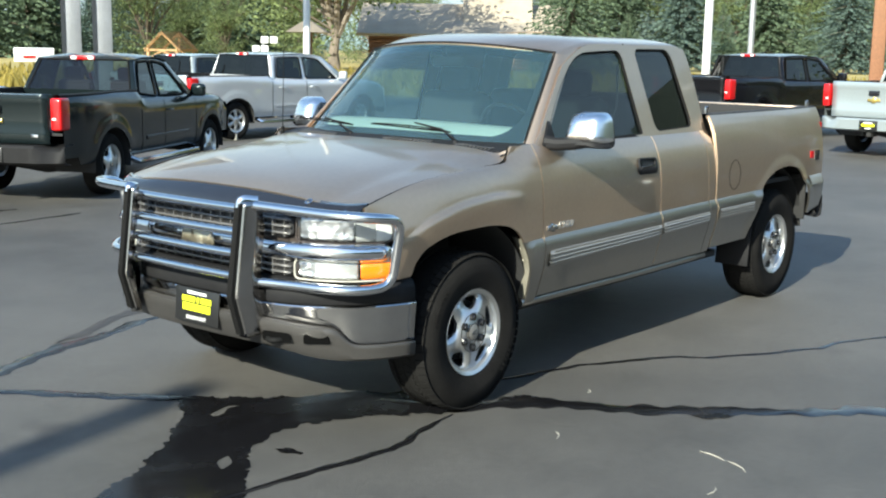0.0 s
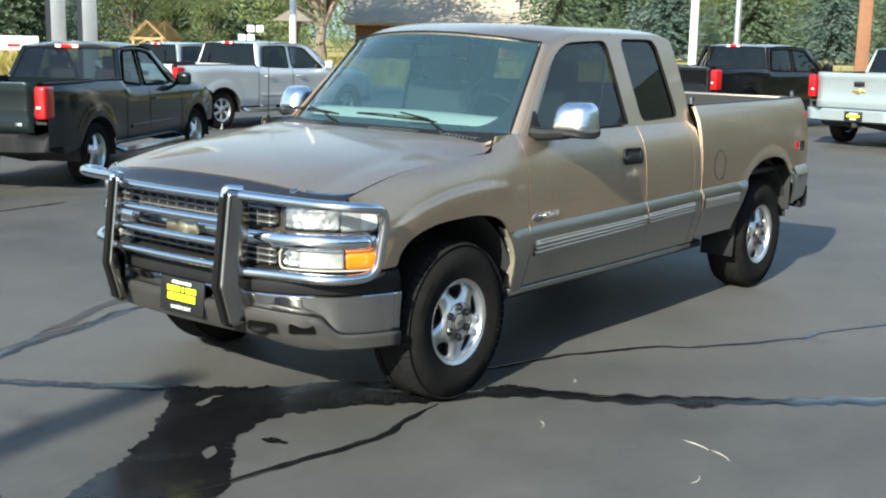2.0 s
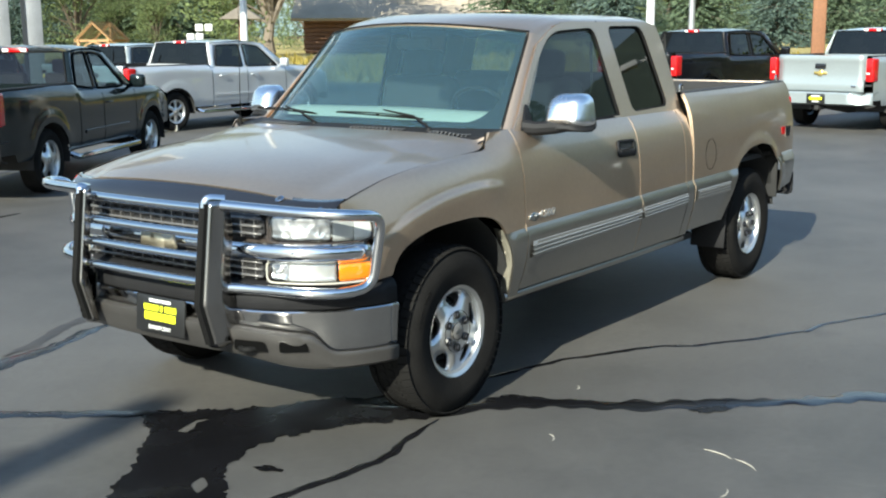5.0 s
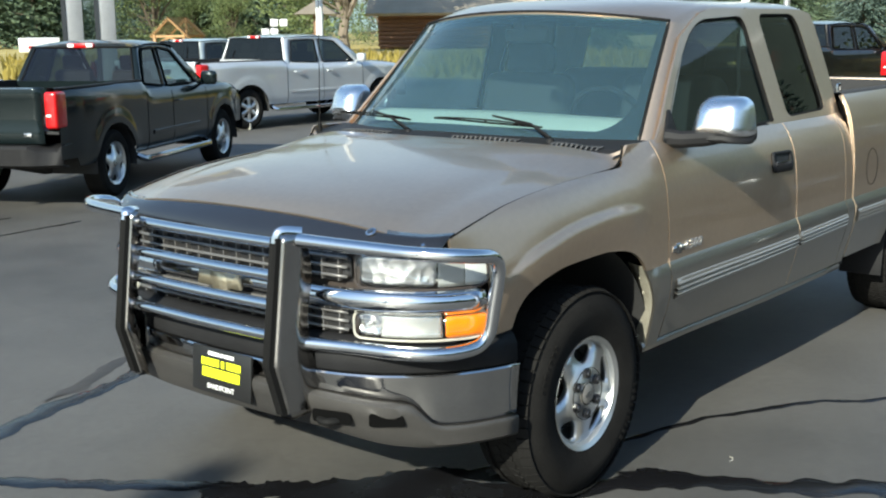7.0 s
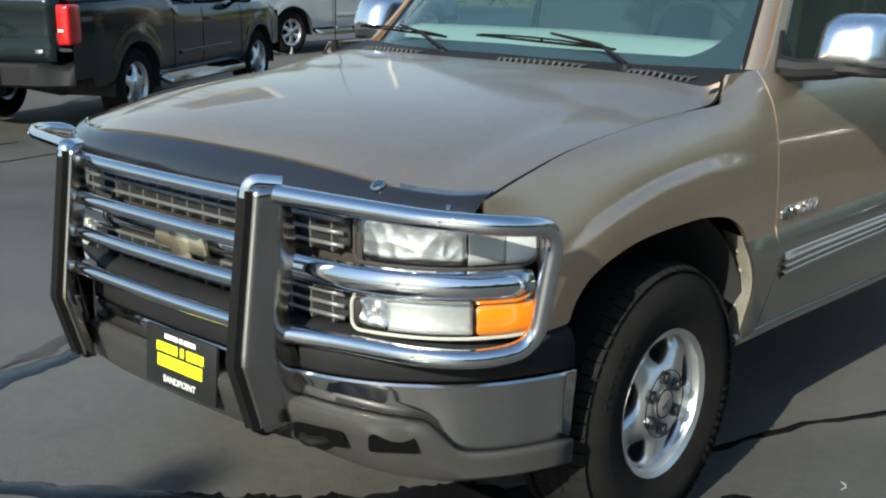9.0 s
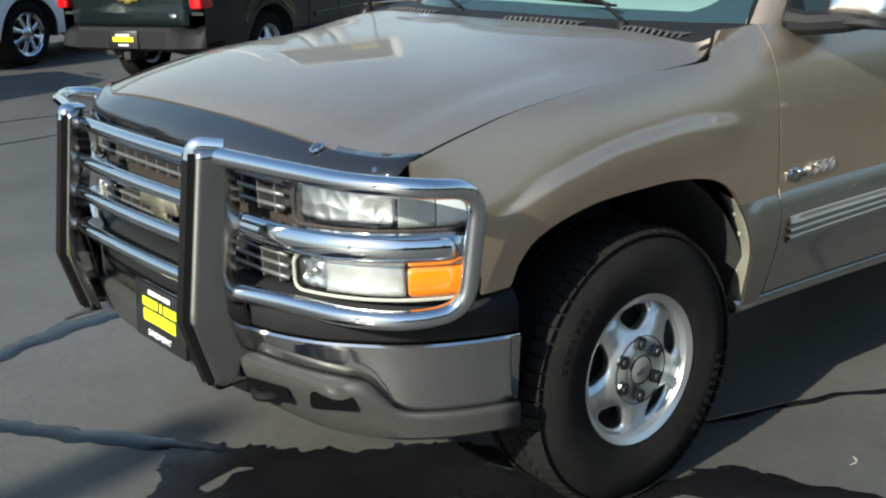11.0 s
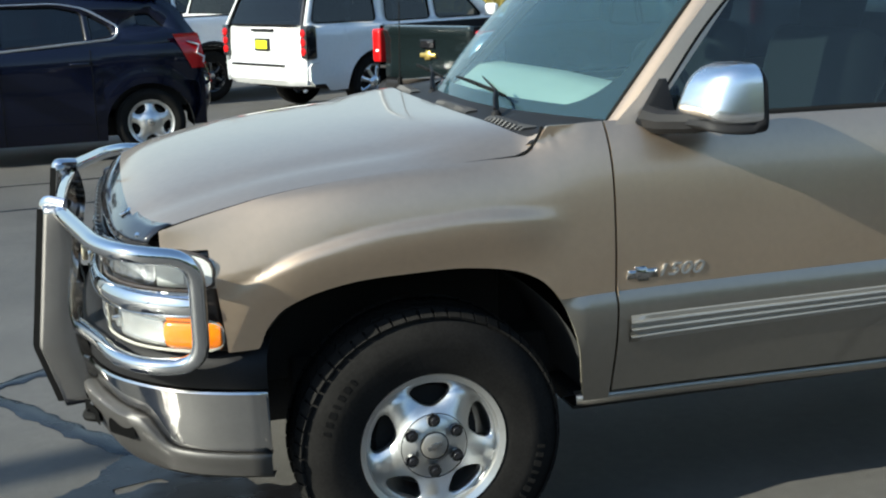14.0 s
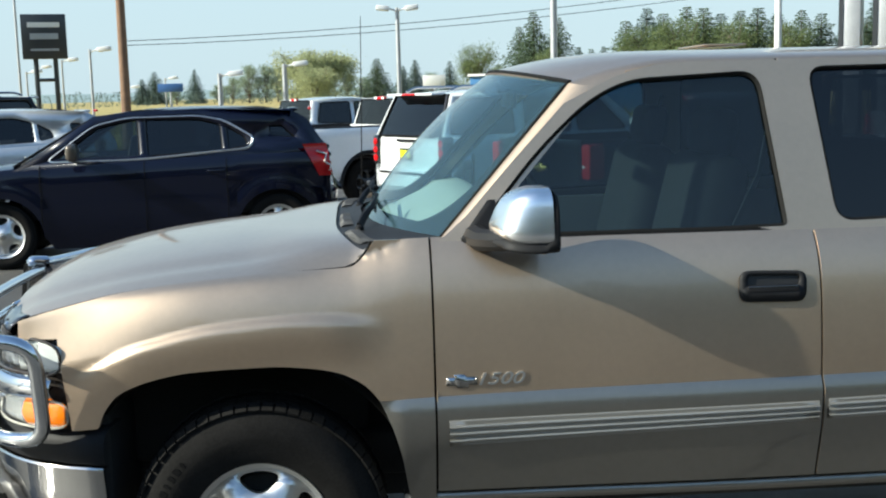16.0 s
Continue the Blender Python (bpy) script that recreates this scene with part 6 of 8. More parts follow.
# compact extended-cab pickup, dark slate
P_COL = dict(W=0.890, wb=3.26, r=0.385, rim=0.235, sill=0.44, xf=0.88, xr=-4.40, belt=1.11, roof=1.75, cowl=-0.45,
             top=[(0.88, 0.98), (0.8, 1.04), (0.4, 1.10), (-0.45, 1.13), (-2.35, 1.16), (-2.4, 1.245), (-4.40, 1.265)],
             screen=((-0.45, 1.15), (-1.12, 1.68)), rear=((-2.42, 1.24), (-2.22, 1.70)), crown=1.785,
             cab=[(-0.45, 1.10), (-1.15, 1.685), (-1.35, 1.73), (-1.8, 1.745), (-2.2, 1.71), (-2.42, 1.2), (-2.42, 1.10)],
             windows=[[(-0.80, 1.165), (-1.27, 1.63), (-1.62, 1.68), (-1.66, 1.17)], [(-1.76, 1.17), (-1.72, 1.68), (-2.06, 1.66), (-2.28, 1.22)]],
             seats=(-1.70,), seams=(-0.60, -1.70, -2.43), handles=(-1.55,), mirror=-0.76, bed0=-2.44, rail=1.255, lamp=(0.865, 1.235), step=STEEL, spokes=5, dark=False,
             handlemat=P_DKGREEN, mould=[(-0.9, -2.3, P_DKGREEN, 0.62)], inset=0.15)
for key in ("screen", "rear", "cab"):
    P_COL[key] = [(x, 1.13 + (z - 1.13) * 0.90 if z > 1.25 else z) for x, z in P_COL[key]]
P_COL["windows"] = [[(x, 1.13 + (z - 1.13) * 0.90 if z > 1.25 else z) for x, z in w] for w in P_COL["windows"]]
P_COL["roof"], P_COL["crown"] = 1.69, 1.725
pickup("dark slate compact pickup with red tail lamps and alloy wheels", at_rear(-3.26, -7.98, 209.0, 3.26 * 0.955) @ Matrix.Scale(0.955, 4), P_DKGREEN, **P_COL)
pickup("silver crew-cab pickup with chrome side steps", at_rear(-9.99, -13.31, 183, 3.95 * 0.92) @ Matrix.Scale(0.92, 4), P_SILVER, wb=3.95, xr=-5.08, top=[(0.92, 1.02), (0.85, 1.08), (0.5, 1.16), (0.0, 1.19), (-0.42, 1.21), (-2.9, 1.23), (-2.95, 1.30), (-5.08, 1.31)])
pickup("silver pickup parked behind other trucks", at_rear(-12.1, -17.9, 183, 3.645 * 0.87) @ Matrix.Scale(0.87, 4), P_SILVER2)
pickup("black crew-cab pickup with dark windows", at_rear(-18.3, -6.45, 171, 3.645), P_BLACK, dark=True)
pickup("pale silver crew-cab pickup seen from its tailgate", at_rear(-17.25, -2.38, 171, 3.645), P_SILVER2, bumpmat=P_SILVER2)
pickup("black pickup parked in the row beside the bronze pickup", at_rear(-11.2, 4.7, 0, 3.645), P_BLACK, dark=True)
pickup("white pickup parked behind a black pickup", at_rear(-18.6, 5.3, 0, 3.645), P_WHITE, dark=True)
pickup("white pickup with black wheel-arch flares", at_rear(-0.12, -13.9, 208, 3.645 * 0.94) @ Matrix.Scale(0.94, 4), P_WHITE, black_flare=True, alloy=GLOSSB)
pickup("grey-silver crew-cab pickup in the back row", at_rear(1.5, -18.6, 208, 3.645 * 0.93) @ Matrix.Scale(0.93, 4), P_SILVER)


def suv(name, label, m, mat, P):
    V, yy, topf = vehicle(name, label, m, P, "car")
    xr, W, belt = P["xr"], P["W"], P["belt"]
    # tailgate and rear bumper
    rows = []
    hw = W - 0.09
    for y in spread(-hw, hw, 15):
        bow = 0.05 * (y / hw) ** 2
        rows.append([(xr + bow + o, y, z) for o, z in P["tail"]])
    tg = part("tailgate", sheet(rows), mat, V, smooth=40)
    rows = []
    for y in spread(-W + 0.01, W - 0.01, 21):
        o = 0.16 * smoothstep(W - 0.40, W, abs(y))
        rows.append([(xr + o + q, y, z) for q, z in P["bump"]])
    bp = part("rear_bumper", sheet(rows), P.get("bumpmat", mat), V, smooth=40)
    bm = bmesh.new()
    box(bm, (xr - 0.115, 0, P["bump"][1][1] - 0.035), (0.04, 1.25, 0.04), 0.01)
    part("bumper_pad", bm, BLACKP, bp, "black bumper step pad")
    bm = bmesh.new()
    box(bm, (xr - 0.03, 0, P["plate"]), (0.03, 0.33, 0.17), 0.006)
    pl = part("number_plate", bm, PLATEB, tg)
    bm = bmesh.new()
    box(bm, (xr - 0.047, 0, P["plate"]), (0.004, 0.26, 0.11))
    part("print_bar", bm, PYELLOW, pl, smooth=0)
    bm = bmesh.new()
    box(bm, (xr - 0.02, 0, belt - 0.035), (0.05, 0.5, 0.035), 0.01)
    part("tailgate_handle", bm, BLACKP, tg)
    bm = bmesh.new()
    b1 = P["rear"][1]
    reach = 0.10 if P.get("short_spoiler") else 0.25
    box(bm, (b1[0] + 0.025 - reach / 2, 0, b1[1] + 0.01), (reach, W * 1.25, 0.035), 0.015)
    part("spoiler", bm, P.get("spoilermat", mat), V)
    bm = bmesh.new()
    box(bm, (b1[0] - 0.22, 0, b1[1] + 0.01), (0.03, 0.36, 0.03), 0.008)
    part("high_brake_lamp", bm, REDL, V)
    for s in (1, -1):
        bm = bmesh.new()
        rail = [(p[0], s * p[1], p[2]) for p in P["rack"]]
        tube(bm, rounded(rail, 0.10, 4, False), 0.022, 8)
        part("roof_rail", bm, P.get("railmat", STEEL), V)
    return V, yy


P_YUK = dict(W=1.0, wb=2.946, r=0.40, rim=0.27, sill=0.36, xf=0.95, xr=-4.12, paint=P_WHITE, belt=1.21, roof=1.90, cowl=-0.35,
             top=[(0.95, 1.05), (0.88, 1.12), (0.4, 1.17), (-0.35, 1.205), (-4.12, 1.22)], taper_r=0.05,
             screen=((-0.35, 1.21), (-1.05, 1.78)), rear=((-4.10, 1.24), (-3.86, 1.82)), crown=1.905,
             cab=[(-0.35, 1.18), (-1.08, 1.79), (-1.3, 1.83), (-2.4, 1.86), (-3.85, 1.83), (-4.10, 1.25), (-4.10, 1.18)],
             windows=[[(-0.75, 1.24), (-1.22, 1.72), (-1.68, 1.77), (-1.70, 1.24)], [(-1.83, 1.24), (-1.81, 1.77), (-2.60, 1.77), (-2.68, 1.24)], [(-2.86, 1.25), (-2.84, 1.76), (-3.78, 1.75), (-3.98, 1.27)]],
             seats=(-1.65, -2.6), seams=(-0.55, -1.78, -2.77), handles=(-1.6, -2.62), mirror=-0.72, spokes=8, alloy=CHROME, dark=True, lean=0.26, wround=0.08,
             tail=[(0.04, 1.24), (-0.005, 1.20), (-0.02, 1.0), (-0.02, 0.80), (0.02, 0.72)], bump=[(0.04, 0.75), (-0.09, 0.745), (-0.13, 0.70), (-0.13, 0.52), (-0.06, 0.44), (0.1, 0.42)], plate=0.98,
             rack=[(-1.2, 0.60, 1.86), (-1.3, 0.60, 1.93), (-3.6, 0.60, 1.93), (-3.75, 0.60, 1.87)], spoilermat=P_WHITE, rear_pillar=GLOSSB)
V, yy = suv("sport_utility", "white full-size sport utility with clustered red lamps", at_rear(-2.02, -11.51, 208, 2.946 * 0.93) @ Matrix.Scale(0.93, 4), P_WHITE, P_YUK)
for s in (1, -1):
    bm = bmesh.new()
    box(bm, (-4.05, s * 0.92, 1.02), (0.18, 0.15, 0.44), 0.03)
    lp = part("tail_lamp", bm, GLOSSB, V, "dark lamp housing with red round lenses")
    for z in (0.90, 1.02, 1.14):
        bm = bmesh.new()
        lathe(bm, [(0.001, 0.02), (0.05, 0.014), (0.058, 0.0)], 18)
        o = part("lens", bm, REDL, lp)
        o.matrix_local = pose(-4.138, s * 0.915, z, 0, 0, 90)
    rows = [[(-3.86 - 0.24 * v, s * (0.74 + 0.155 * v), 1.82 - 0.58 * v), (-3.885 - 0.235 * v, s * (0.70 + 0.13 * v), 1.82 - 0.58 * v)] for v in spread(0, 1, 6)]
    part("quarter_pillar", sheet(rows), GLOSSB, V, "gloss black rear pillar")

P_EQU = dict(W=0.92, wb=2.857, r=0.355, rim=0.225, sill=0.20, xf=0.93, xr=-3.43, paint=P_NAVY, belt=1.10, roof=1.63, cowl=-0.15,
             top=[(0.93, 0.80), (0.85, 0.88), (0.4, 0.98), (-0.15, 1.05), (-1.0, 1.08), (-2.8, 1.13), (-3.60, 1.13)], taper_r=0.13, taper_f=0.20,
             screen=((-0.15, 1.07), (-0.96, 1.55)), rear=((-3.42, 1.16), (-3.04, 1.575)), crown=1.645,
             cab=[(-0.15, 1.02), (-0.98, 1.56), (-1.30, 1.60), (-2.1, 1.615), (-3.02, 1.585), (-3.20, 1.48), (-3.42, 1.14), (-3.40, 1.05)],
             windows=[[(-0.58, 1.13), (-1.00, 1.44), (-1.30, 1.51), (-1.42, 1.515), (-1.44, 1.14)], [(-1.52, 1.14), (-1.50, 1.52), (-2.05, 1.51), (-2.28, 1.45), (-2.30, 1.17)], [(-2.36, 1.18), (-2.34, 1.43), (-2.53, 1.32), (-2.57, 1.22)], [(-2.80, 1.31), (-2.79, 1.42), (-2.93, 1.42), (-3.08, 1.28)]],
             chrome_line=[(-0.475, 1.105), (-0.96, 1.465), (-1.30, 1.54), (-2.05, 1.545), (-2.32, 1.49), (-2.63, 1.30), (-2.58, 1.19), (-1.5, 1.11)],
             seats=(-1.35, -2.2), seams=(-0.42, -1.48, -2.33), handles=(-1.30, -2.22), mirror=-0.78, spokes=5, lean=0.36, wround=0.035, mirrormat=GOLD,
             tail=[(0.08, 1.15), (0.02, 1.10), (-0.01, 1.0), (0.0, 0.80), (0.03, 0.74)], bump=[(0.04, 0.76), (-0.05, 0.75), (-0.09, 0.70), (-0.08, 0.50), (-0.02, 0.36), (0.1, 0.33)], plate=0.90, short_spoiler=True,
             rack=[(-1.3, 0.58, 1.585), (-1.4, 0.58, 1.605), (-2.7, 0.58, 1.60), (-2.85, 0.58, 1.575)], inset=0.145, railmat=SEAL, bumpmat=P_NAVY, arch=0.43, cab_taper=0.115)
P_EQU["mirrormat"] = material("mirror_bronze", (0.09, 0.075, 0.06), 0.3, 0.4, 0.5)
V, yy = suv("crossover_car", "navy crossover with a chrome window strip", at_rear(0.56, -8.80, 4.0, 2.857), P_NAVY, P_EQU)
for s in (1, -1):
    rows = []
    for v in spread(0, 1, 8):
        z = 1.215 - 0.345 * v
        a, b = -3.14 - 0.17 * v, -3.40 - 0.06 * v
        rows.append([(x, s * (yy(x, z) + 0.012), z) for x in spread(a, b, 6)])
    part("tail_lamp", sheet(rows), REDL, V, "angular red tail lamp")
    bm = bmesh.new()
    tube(bm, [(x, s * (yy(x, z) + 0.018), z) for x, z in ((-3.28, 1.135), (-3.40, 1.10), (-3.37, 1.02), (-3.44, 0.98), (-3.43, 0.92))], 0.009, 5)
    part("lamp_strip", bm, PWHITE, V)
    bm = bmesh.new()
    tube(bm, [(x, s * (yy(x, z) + 0.014), z) for x, z in ((-3.44, 0.90), (-3.47, 0.82), (-3.49, 0.72))], 0.008, 5)
    part("bumper_crease", bm, STEEL, V)
# added unseen row of dark trucks facing the bronze one, to darken its reflections
pickup("black pickup added out of view in the facing row", heading(-6.5, 14.2, 265), P_BLACK)
pickup("dark slate pickup added out of view in the facing row", heading(-3.2, 14.6, 262), P_DKGREEN)
pickup("black pickup added out of view in the facing row", heading(0.4, 15.4, 258), P_BLACK)
# two more cars in the row beyond
P_DK = dict(P_YUK, paint=P_BLACK)
V, yy = suv("sport_utility", "black sport utility in the back row", heading(9.6, -17.5, 38), P_BLACK, dict(P_DK, alloy=ALLOY))
P_SED = dict(P_EQU, paint=P_SILVER, chrome_line=None, mirrormat=P_SILVER)
V, yy = suv("crossover_car", "silver crossover nose-out in the back row", heading(6.6, -12.2, 20), P_SILVER, P_SED)


# ---------------- ground ----------------
def ground_material():
    m = bpy.data.materials.new("asphalt")
    m.use_nodes = True
    nt = m.node_tree
    b = nt.nodes["Principled BSDF"]
    tc = nt.nodes.new("ShaderNodeTexCoord")

    def noise_tex(scale, detail=6, rough=0.6):
        n = nt.nodes.new("ShaderNodeTexNoise")
        n.inputs["Scale"].default_value = scale
        n.inputs["Detail"].default_value = detail
        n.inputs["Roughness"].default_value = rough
        nt.links.new(tc.outputs["Object"], n.inputs["Vector"])
        return n
    big, mid, fine, grit = noise_tex(0.28), noise_tex(1.7), noise_tex(22, 4), noise_tex(220, 2)
    ramp = nt.nodes.new("ShaderNodeValToRGB")
    ramp.color_ramp.elements[0].position, ramp.color_ramp.elements[0].color = 0.30, (0.052, 0.050, 0.046, 1)
    ramp.color_ramp.elements[1].position, ramp.color_ramp.elements[1].color = 0.72, (0.101, 0.096, 0.088, 1)
    mixv = nt.nodes.new("ShaderNodeMath")
    mixv.operation = "MULTIPLY_ADD"
    nt.links.new(mid.outputs["Fac"], mixv.inputs[0])
    mixv.inputs[1].default_value = 0.5
    nt.links.new(big.outputs["Fac"], mixv.inputs[2])
    sub = nt.nodes.new("ShaderNodeMath")
    sub.operation = "SUBTRACT"
    nt.links.new(mixv.outputs[0], sub.inputs[0])
    sub.inputs[1].default_value = 0.25
    nt.links.new(sub.outputs[0], ramp.inputs[0])
    ov = nt.nodes.new("ShaderNodeMix")
    ov.data_type, ov.blend_type = "RGBA", "OVERLAY"
    ov.inputs["Factor"].default_value = 0.55
    nt.links.new(ramp.outputs[0], ov.inputs["A"])
    gsum = nt.nodes.new("ShaderNodeMath")
    gsum.operation = "ADD"
    nt.links.new(fine.outputs["Fac"], gsum.inputs[0])
    nt.links.new(grit.outputs["Fac"], gsum.inputs[1])
    half_ = nt.nodes.new("ShaderNodeMath")
    half_.operation = "MULTIPLY"
    half_.inputs[1].default_value = 0.5
    nt.links.new(gsum.outputs[0], half_.inputs[0])
    nt.links.new(half_.outputs[0], ov.inputs["B"])
    # dark blotches of oil
    oil = noise_tex(0.9, 3)
    mr = nt.nodes.new("ShaderNodeMapRange")
    mr.inputs["From Min"].default_value, mr.inputs["From Max"].default_value = 0.66, 0.74
    nt.links.new(oil.outputs["Fac"], mr.inputs["Value"])
    mo = nt.nodes.new("ShaderNodeMix")
    mo.data_type = "RGBA"
    mo.inputs["B"].default_value = (0.046, 0.043, 0.040, 1)
    nt.links.new(mr.outputs[0], mo.inputs["Factor"])
    nt.links.new(ov.outputs["Result"], mo.inputs["A"])
    nt.links.new(mo.outputs["Result"], b.inputs["Base Color"])
    b.inputs["Roughness"].default_value = 0.62
    bn = nt.nodes.new("ShaderNodeBump")
    bn.inputs["Strength"].default_value = 0.45
    bn.inputs["Distance"].default_value = 0.006
    nt.links.new(gsum.outputs[0], bn.inputs["Height"])
    nt.links.new(bn.outputs[0], b.inputs["Normal"])
    return m


ASPH = ground_material()
GRASS = material("dry_grass", (0.34, 0.27, 0.09), 0.95, 0, 0, 0.45, 0.12, 0.5, 4.0)
TAR = material("crack_tar", (0.007, 0.007, 0.008), 0.22, 0, 0, 0.35, 5.0, 0.35, 5.0)
TAR.node_tree.nodes["Principled BSDF"].inputs["Specular IOR Level"].default_value = 0.32
tn = TAR.node_tree
tarn = tn.nodes.new("ShaderNodeTexNoise")
tarn.inputs["Scale"].default_value, tarn.inputs["Detail"].default_value = 7.0, 8.0
tarr = tn.nodes.new("ShaderNodeMapRange")
tarr.inputs["From Min"].default_value, tarr.inputs["From Max"].default_value = 0.38, 0.62
tarr.inputs["To Min"].default_value, tarr.inputs["To Max"].default_value = 0.14, 0.30
tn.links.new(tarn.outputs["Fac"], tarr.inputs["Value"])
tn.links.new(tarr.outputs[0], tn.nodes["Principled BSDF"].inputs["Roughness"])
OLDTAR = material("old_crack_tar", (0.040, 0.035, 0.030), 0.55, 0, 0, 0.3, 6.0, 0.3, 20.0)
CONC = material("concrete", (0.36, 0.34, 0.29), 0.85, 0, 0, 0.2, 2.0, 0.3, 60)
bm = bmesh.new()
bm.faces.new([bm.verts.new(p) for p in ((-1800, -1800, -0.08), (1800, -1800, -0.08), (1800, 1800, -0.08), (-1800, 1800, -0.08))])
tagged(part("ground", bm, GRASS, smooth=0), "dry yellow grass field", "ground", kind="structure")
bm = bmesh.new()
box(bm, (38, 30, -0.1), (132, 128, 0.2))
tagged(part("pavement", bm, ASPH, smooth=0), "worn grey asphalt of the car lot", "pavement", kind="structure")


def sealed_crack(pts, width, seed, label, mat=None):
    """A flat, ragged strip of sealing tar."""
    rnd = random.Random(seed)
    p3 = [Vector((x, y, 0)) for x, y in pts]
    line = []
    for a, b in zip(p3, p3[1:]):
        n = max(2, int((b - a).length / 0.035))
        line += [a.lerp(b, i / n) for i in range(n)]
    line.append(p3[-1])
    rows = []
    k = len(line)
    for i, p in enumerate(line):
        t = (line[min(i + 2, k - 1)] - line[max(i - 2, 0)]).normalized()
        n = Vector((-t.y, t.x, 0))
        w = width * (0.75 + 0.5 * noise.noise(p * 2.3 + Vector((seed, 0, 0)))) * (min(1, 0.25 + min(i, k - 1 - i) / 8))
        q = p + n * 0.03 * noise.noise(p * 3.1 + Vector((0, seed, 0)))
        j1, j2 = noise.noise(p * 11 + Vector((seed, 3, 0))) * width * 0.28, noise.noise(p * 11 + Vector((seed, 9, 5))) * width * 0.28
        rows.append([q - n * (w / 2 + j1) + Vector((0, 0, 0.001)), q - n * w * 0.25 + Vector((0, 0, 0.005)), q + n * w * 0.25 + Vector((0, 0, 0.005)), q + n * (w / 2 + j2) + Vector((0, 0, 0.001))])
    tagged(part("crack_seal", sheet(rows), mat or TAR, smooth=60), label, "crack seal", "sealed cracks")


sealed_crack([(2.2, -2.6), (1.75, -1.75), (1.39, -1.04), (1.28, -0.91), (1.14, -0.68), (0.97, -0.44), (0.86, -0.30), (0.74, -0.10)], 0.115, 3, "black tar seal over an asphalt crack")
sealed_crack([(0.20, 0.50), (0.04, 0.85), (-0.09, 0.93), (-0.20, 1.02), (-0.32, 1.11), (-0.39, 1.24), (-0.52, 1.49), (-0.67, 1.73), (-0.86, 1.94), (-1.05, 2.16), (-1.26, 2.37), (-1.39, 2.52), (-2.2, 3.5), (-3.4, 4.6)], 0.17, 4, "broad black tar seal over an asphalt crack")
sealed_crack([(0.13, 0.92), (0.28, 0.93), (0.41, 0.95), (0.56, 1.0), (0.70, 1.01), (0.82, 0.99), (0.98, 0.98), (1.15, 0.97), (1.27, 0.93), (1.40, 0.90), (1.54, 0.89), (1.9, 0.82), (2.6, 0.9)], 0.06, 5, "thin black tar seal branching over asphalt")
sealed_crack([(0.1, 0.45), (-0.3, 0.62), (-0.56, 0.74), (-0.77, 0.81), (-0.95, 0.87), (-1.06, 0.88), (-1.29, 1.04), (-1.47, 1.13), (-1.61, 1.24), (-1.71, 1.37), (-1.87, 1.48), (-2.21, 1.69), (-2.38, 1.80), (-2.59, 1.82), (-2.97, 2.0), (-4.2, 2.6), (-6.5, 3.1)], 0.045, 8, "thin black tar seal beside the bronze truck")
sealed_crack([(-0.19, -1.80), (0.07, -1.74), (0.34, -1.64), (0.64, -1.59), (0.91, -1.51), (1.21, -1.36), (1.8, -1.0)], 0.13, 12, "tar seal on asphalt in front of parked trucks")
sealed_crack([(-0.45, -2.12), (-0.16, -2.03), (0.07, -1.96), (0.41, -1.77), (0.66, -1.69)], 0.13, 15, "old brownish tar seal on asphalt", OLDTAR)
sealed_crack([(3.5, -5.2), (1.2, -5.6), (-0.8, -6.0), (-2.5, -6.2)], 0.06, 21, "faint tar seal across the lot")
sealed_crack([(2.5, -6.6), (0.0, -7.0), (-2.2, -6.9)], 0.05, 25, "faint tar seal across the lot")
sealed_crack([(-5.5, -1.5), (-8.0, -2.2), (-11.0, -2.0), (-14, -3.0)], 0.06, 29, "faint tar seal across the lot")
# black wet tar patch with holes
outline = [(0.83, -0.34), (0.70, -0.10), (0.49, 0.09), (0.35, 0.20), (0.15, 0.33), (0.03, 0.51), (0.06, 0.72), (0.11, 0.90), (0.22, 0.80), (0.32, 0.71), (0.45, 0.61), (0.59, 0.56), (0.71, 0.49), (0.81, 0.48), (0.98, 0.51), (1.09, 0.52), (1.18, 0.61), (1.23, 0.69), (1.34, 0.76), (1.43, 0.84), (1.49, 0.97),
           (1.75, 1.0), (1.95, 0.85), (2.05, 0.6), (1.87, 0.50), (1.70, 0.44), (1.60, 0.41), (1.42, 0.26), (1.34, 0.23), (1.15, 0.05), (1.04, 0.0), (0.99, -0.04), (0.92, -0.20)]
loop = rounded([(x, y, 0) for x, y in outline], 0.05, 3)
dense = []
for i, p in enumerate(loop):
    q = loop[(i + 1) % len(loop)]
    n = max(1, int((q - p).length / 0.012))
    for j in range(n):
        c = p.lerp(q, j / n)
        dense.append((c.x + 0.034 * noise.noise(c * 9) + 0.030 * noise.noise(c * 27) + 0.014 * noise.noise(c * 61), c.y + 0.034 * noise.noise(c * 9 + Vector((5, 5, 0))) + 0.030 * noise.noise(c * 27 + Vector((7, 1, 0))) + 0.014 * noise.noise(c * 61)))
hole = rpoly([(1.23, 0.54), (1.32, 0.56), (1.37, 0.66), (1.28, 0.63)], 0.03, 3)
wedge = rpoly([(0.93, 0.04), (0.92, 0.09), (0.86, 0.08), (0.80, 0.03), (0.73, 0.05), (0.77, 0.0)], 0.015, 3)
bm = holed(dense, [hole, wedge], lambda u, v: (u, v, 0.0035))
tagged(part("tar_patch", bm, TAR, smooth=0), "irregular glossy black tar patch on asphalt", "tar patch")
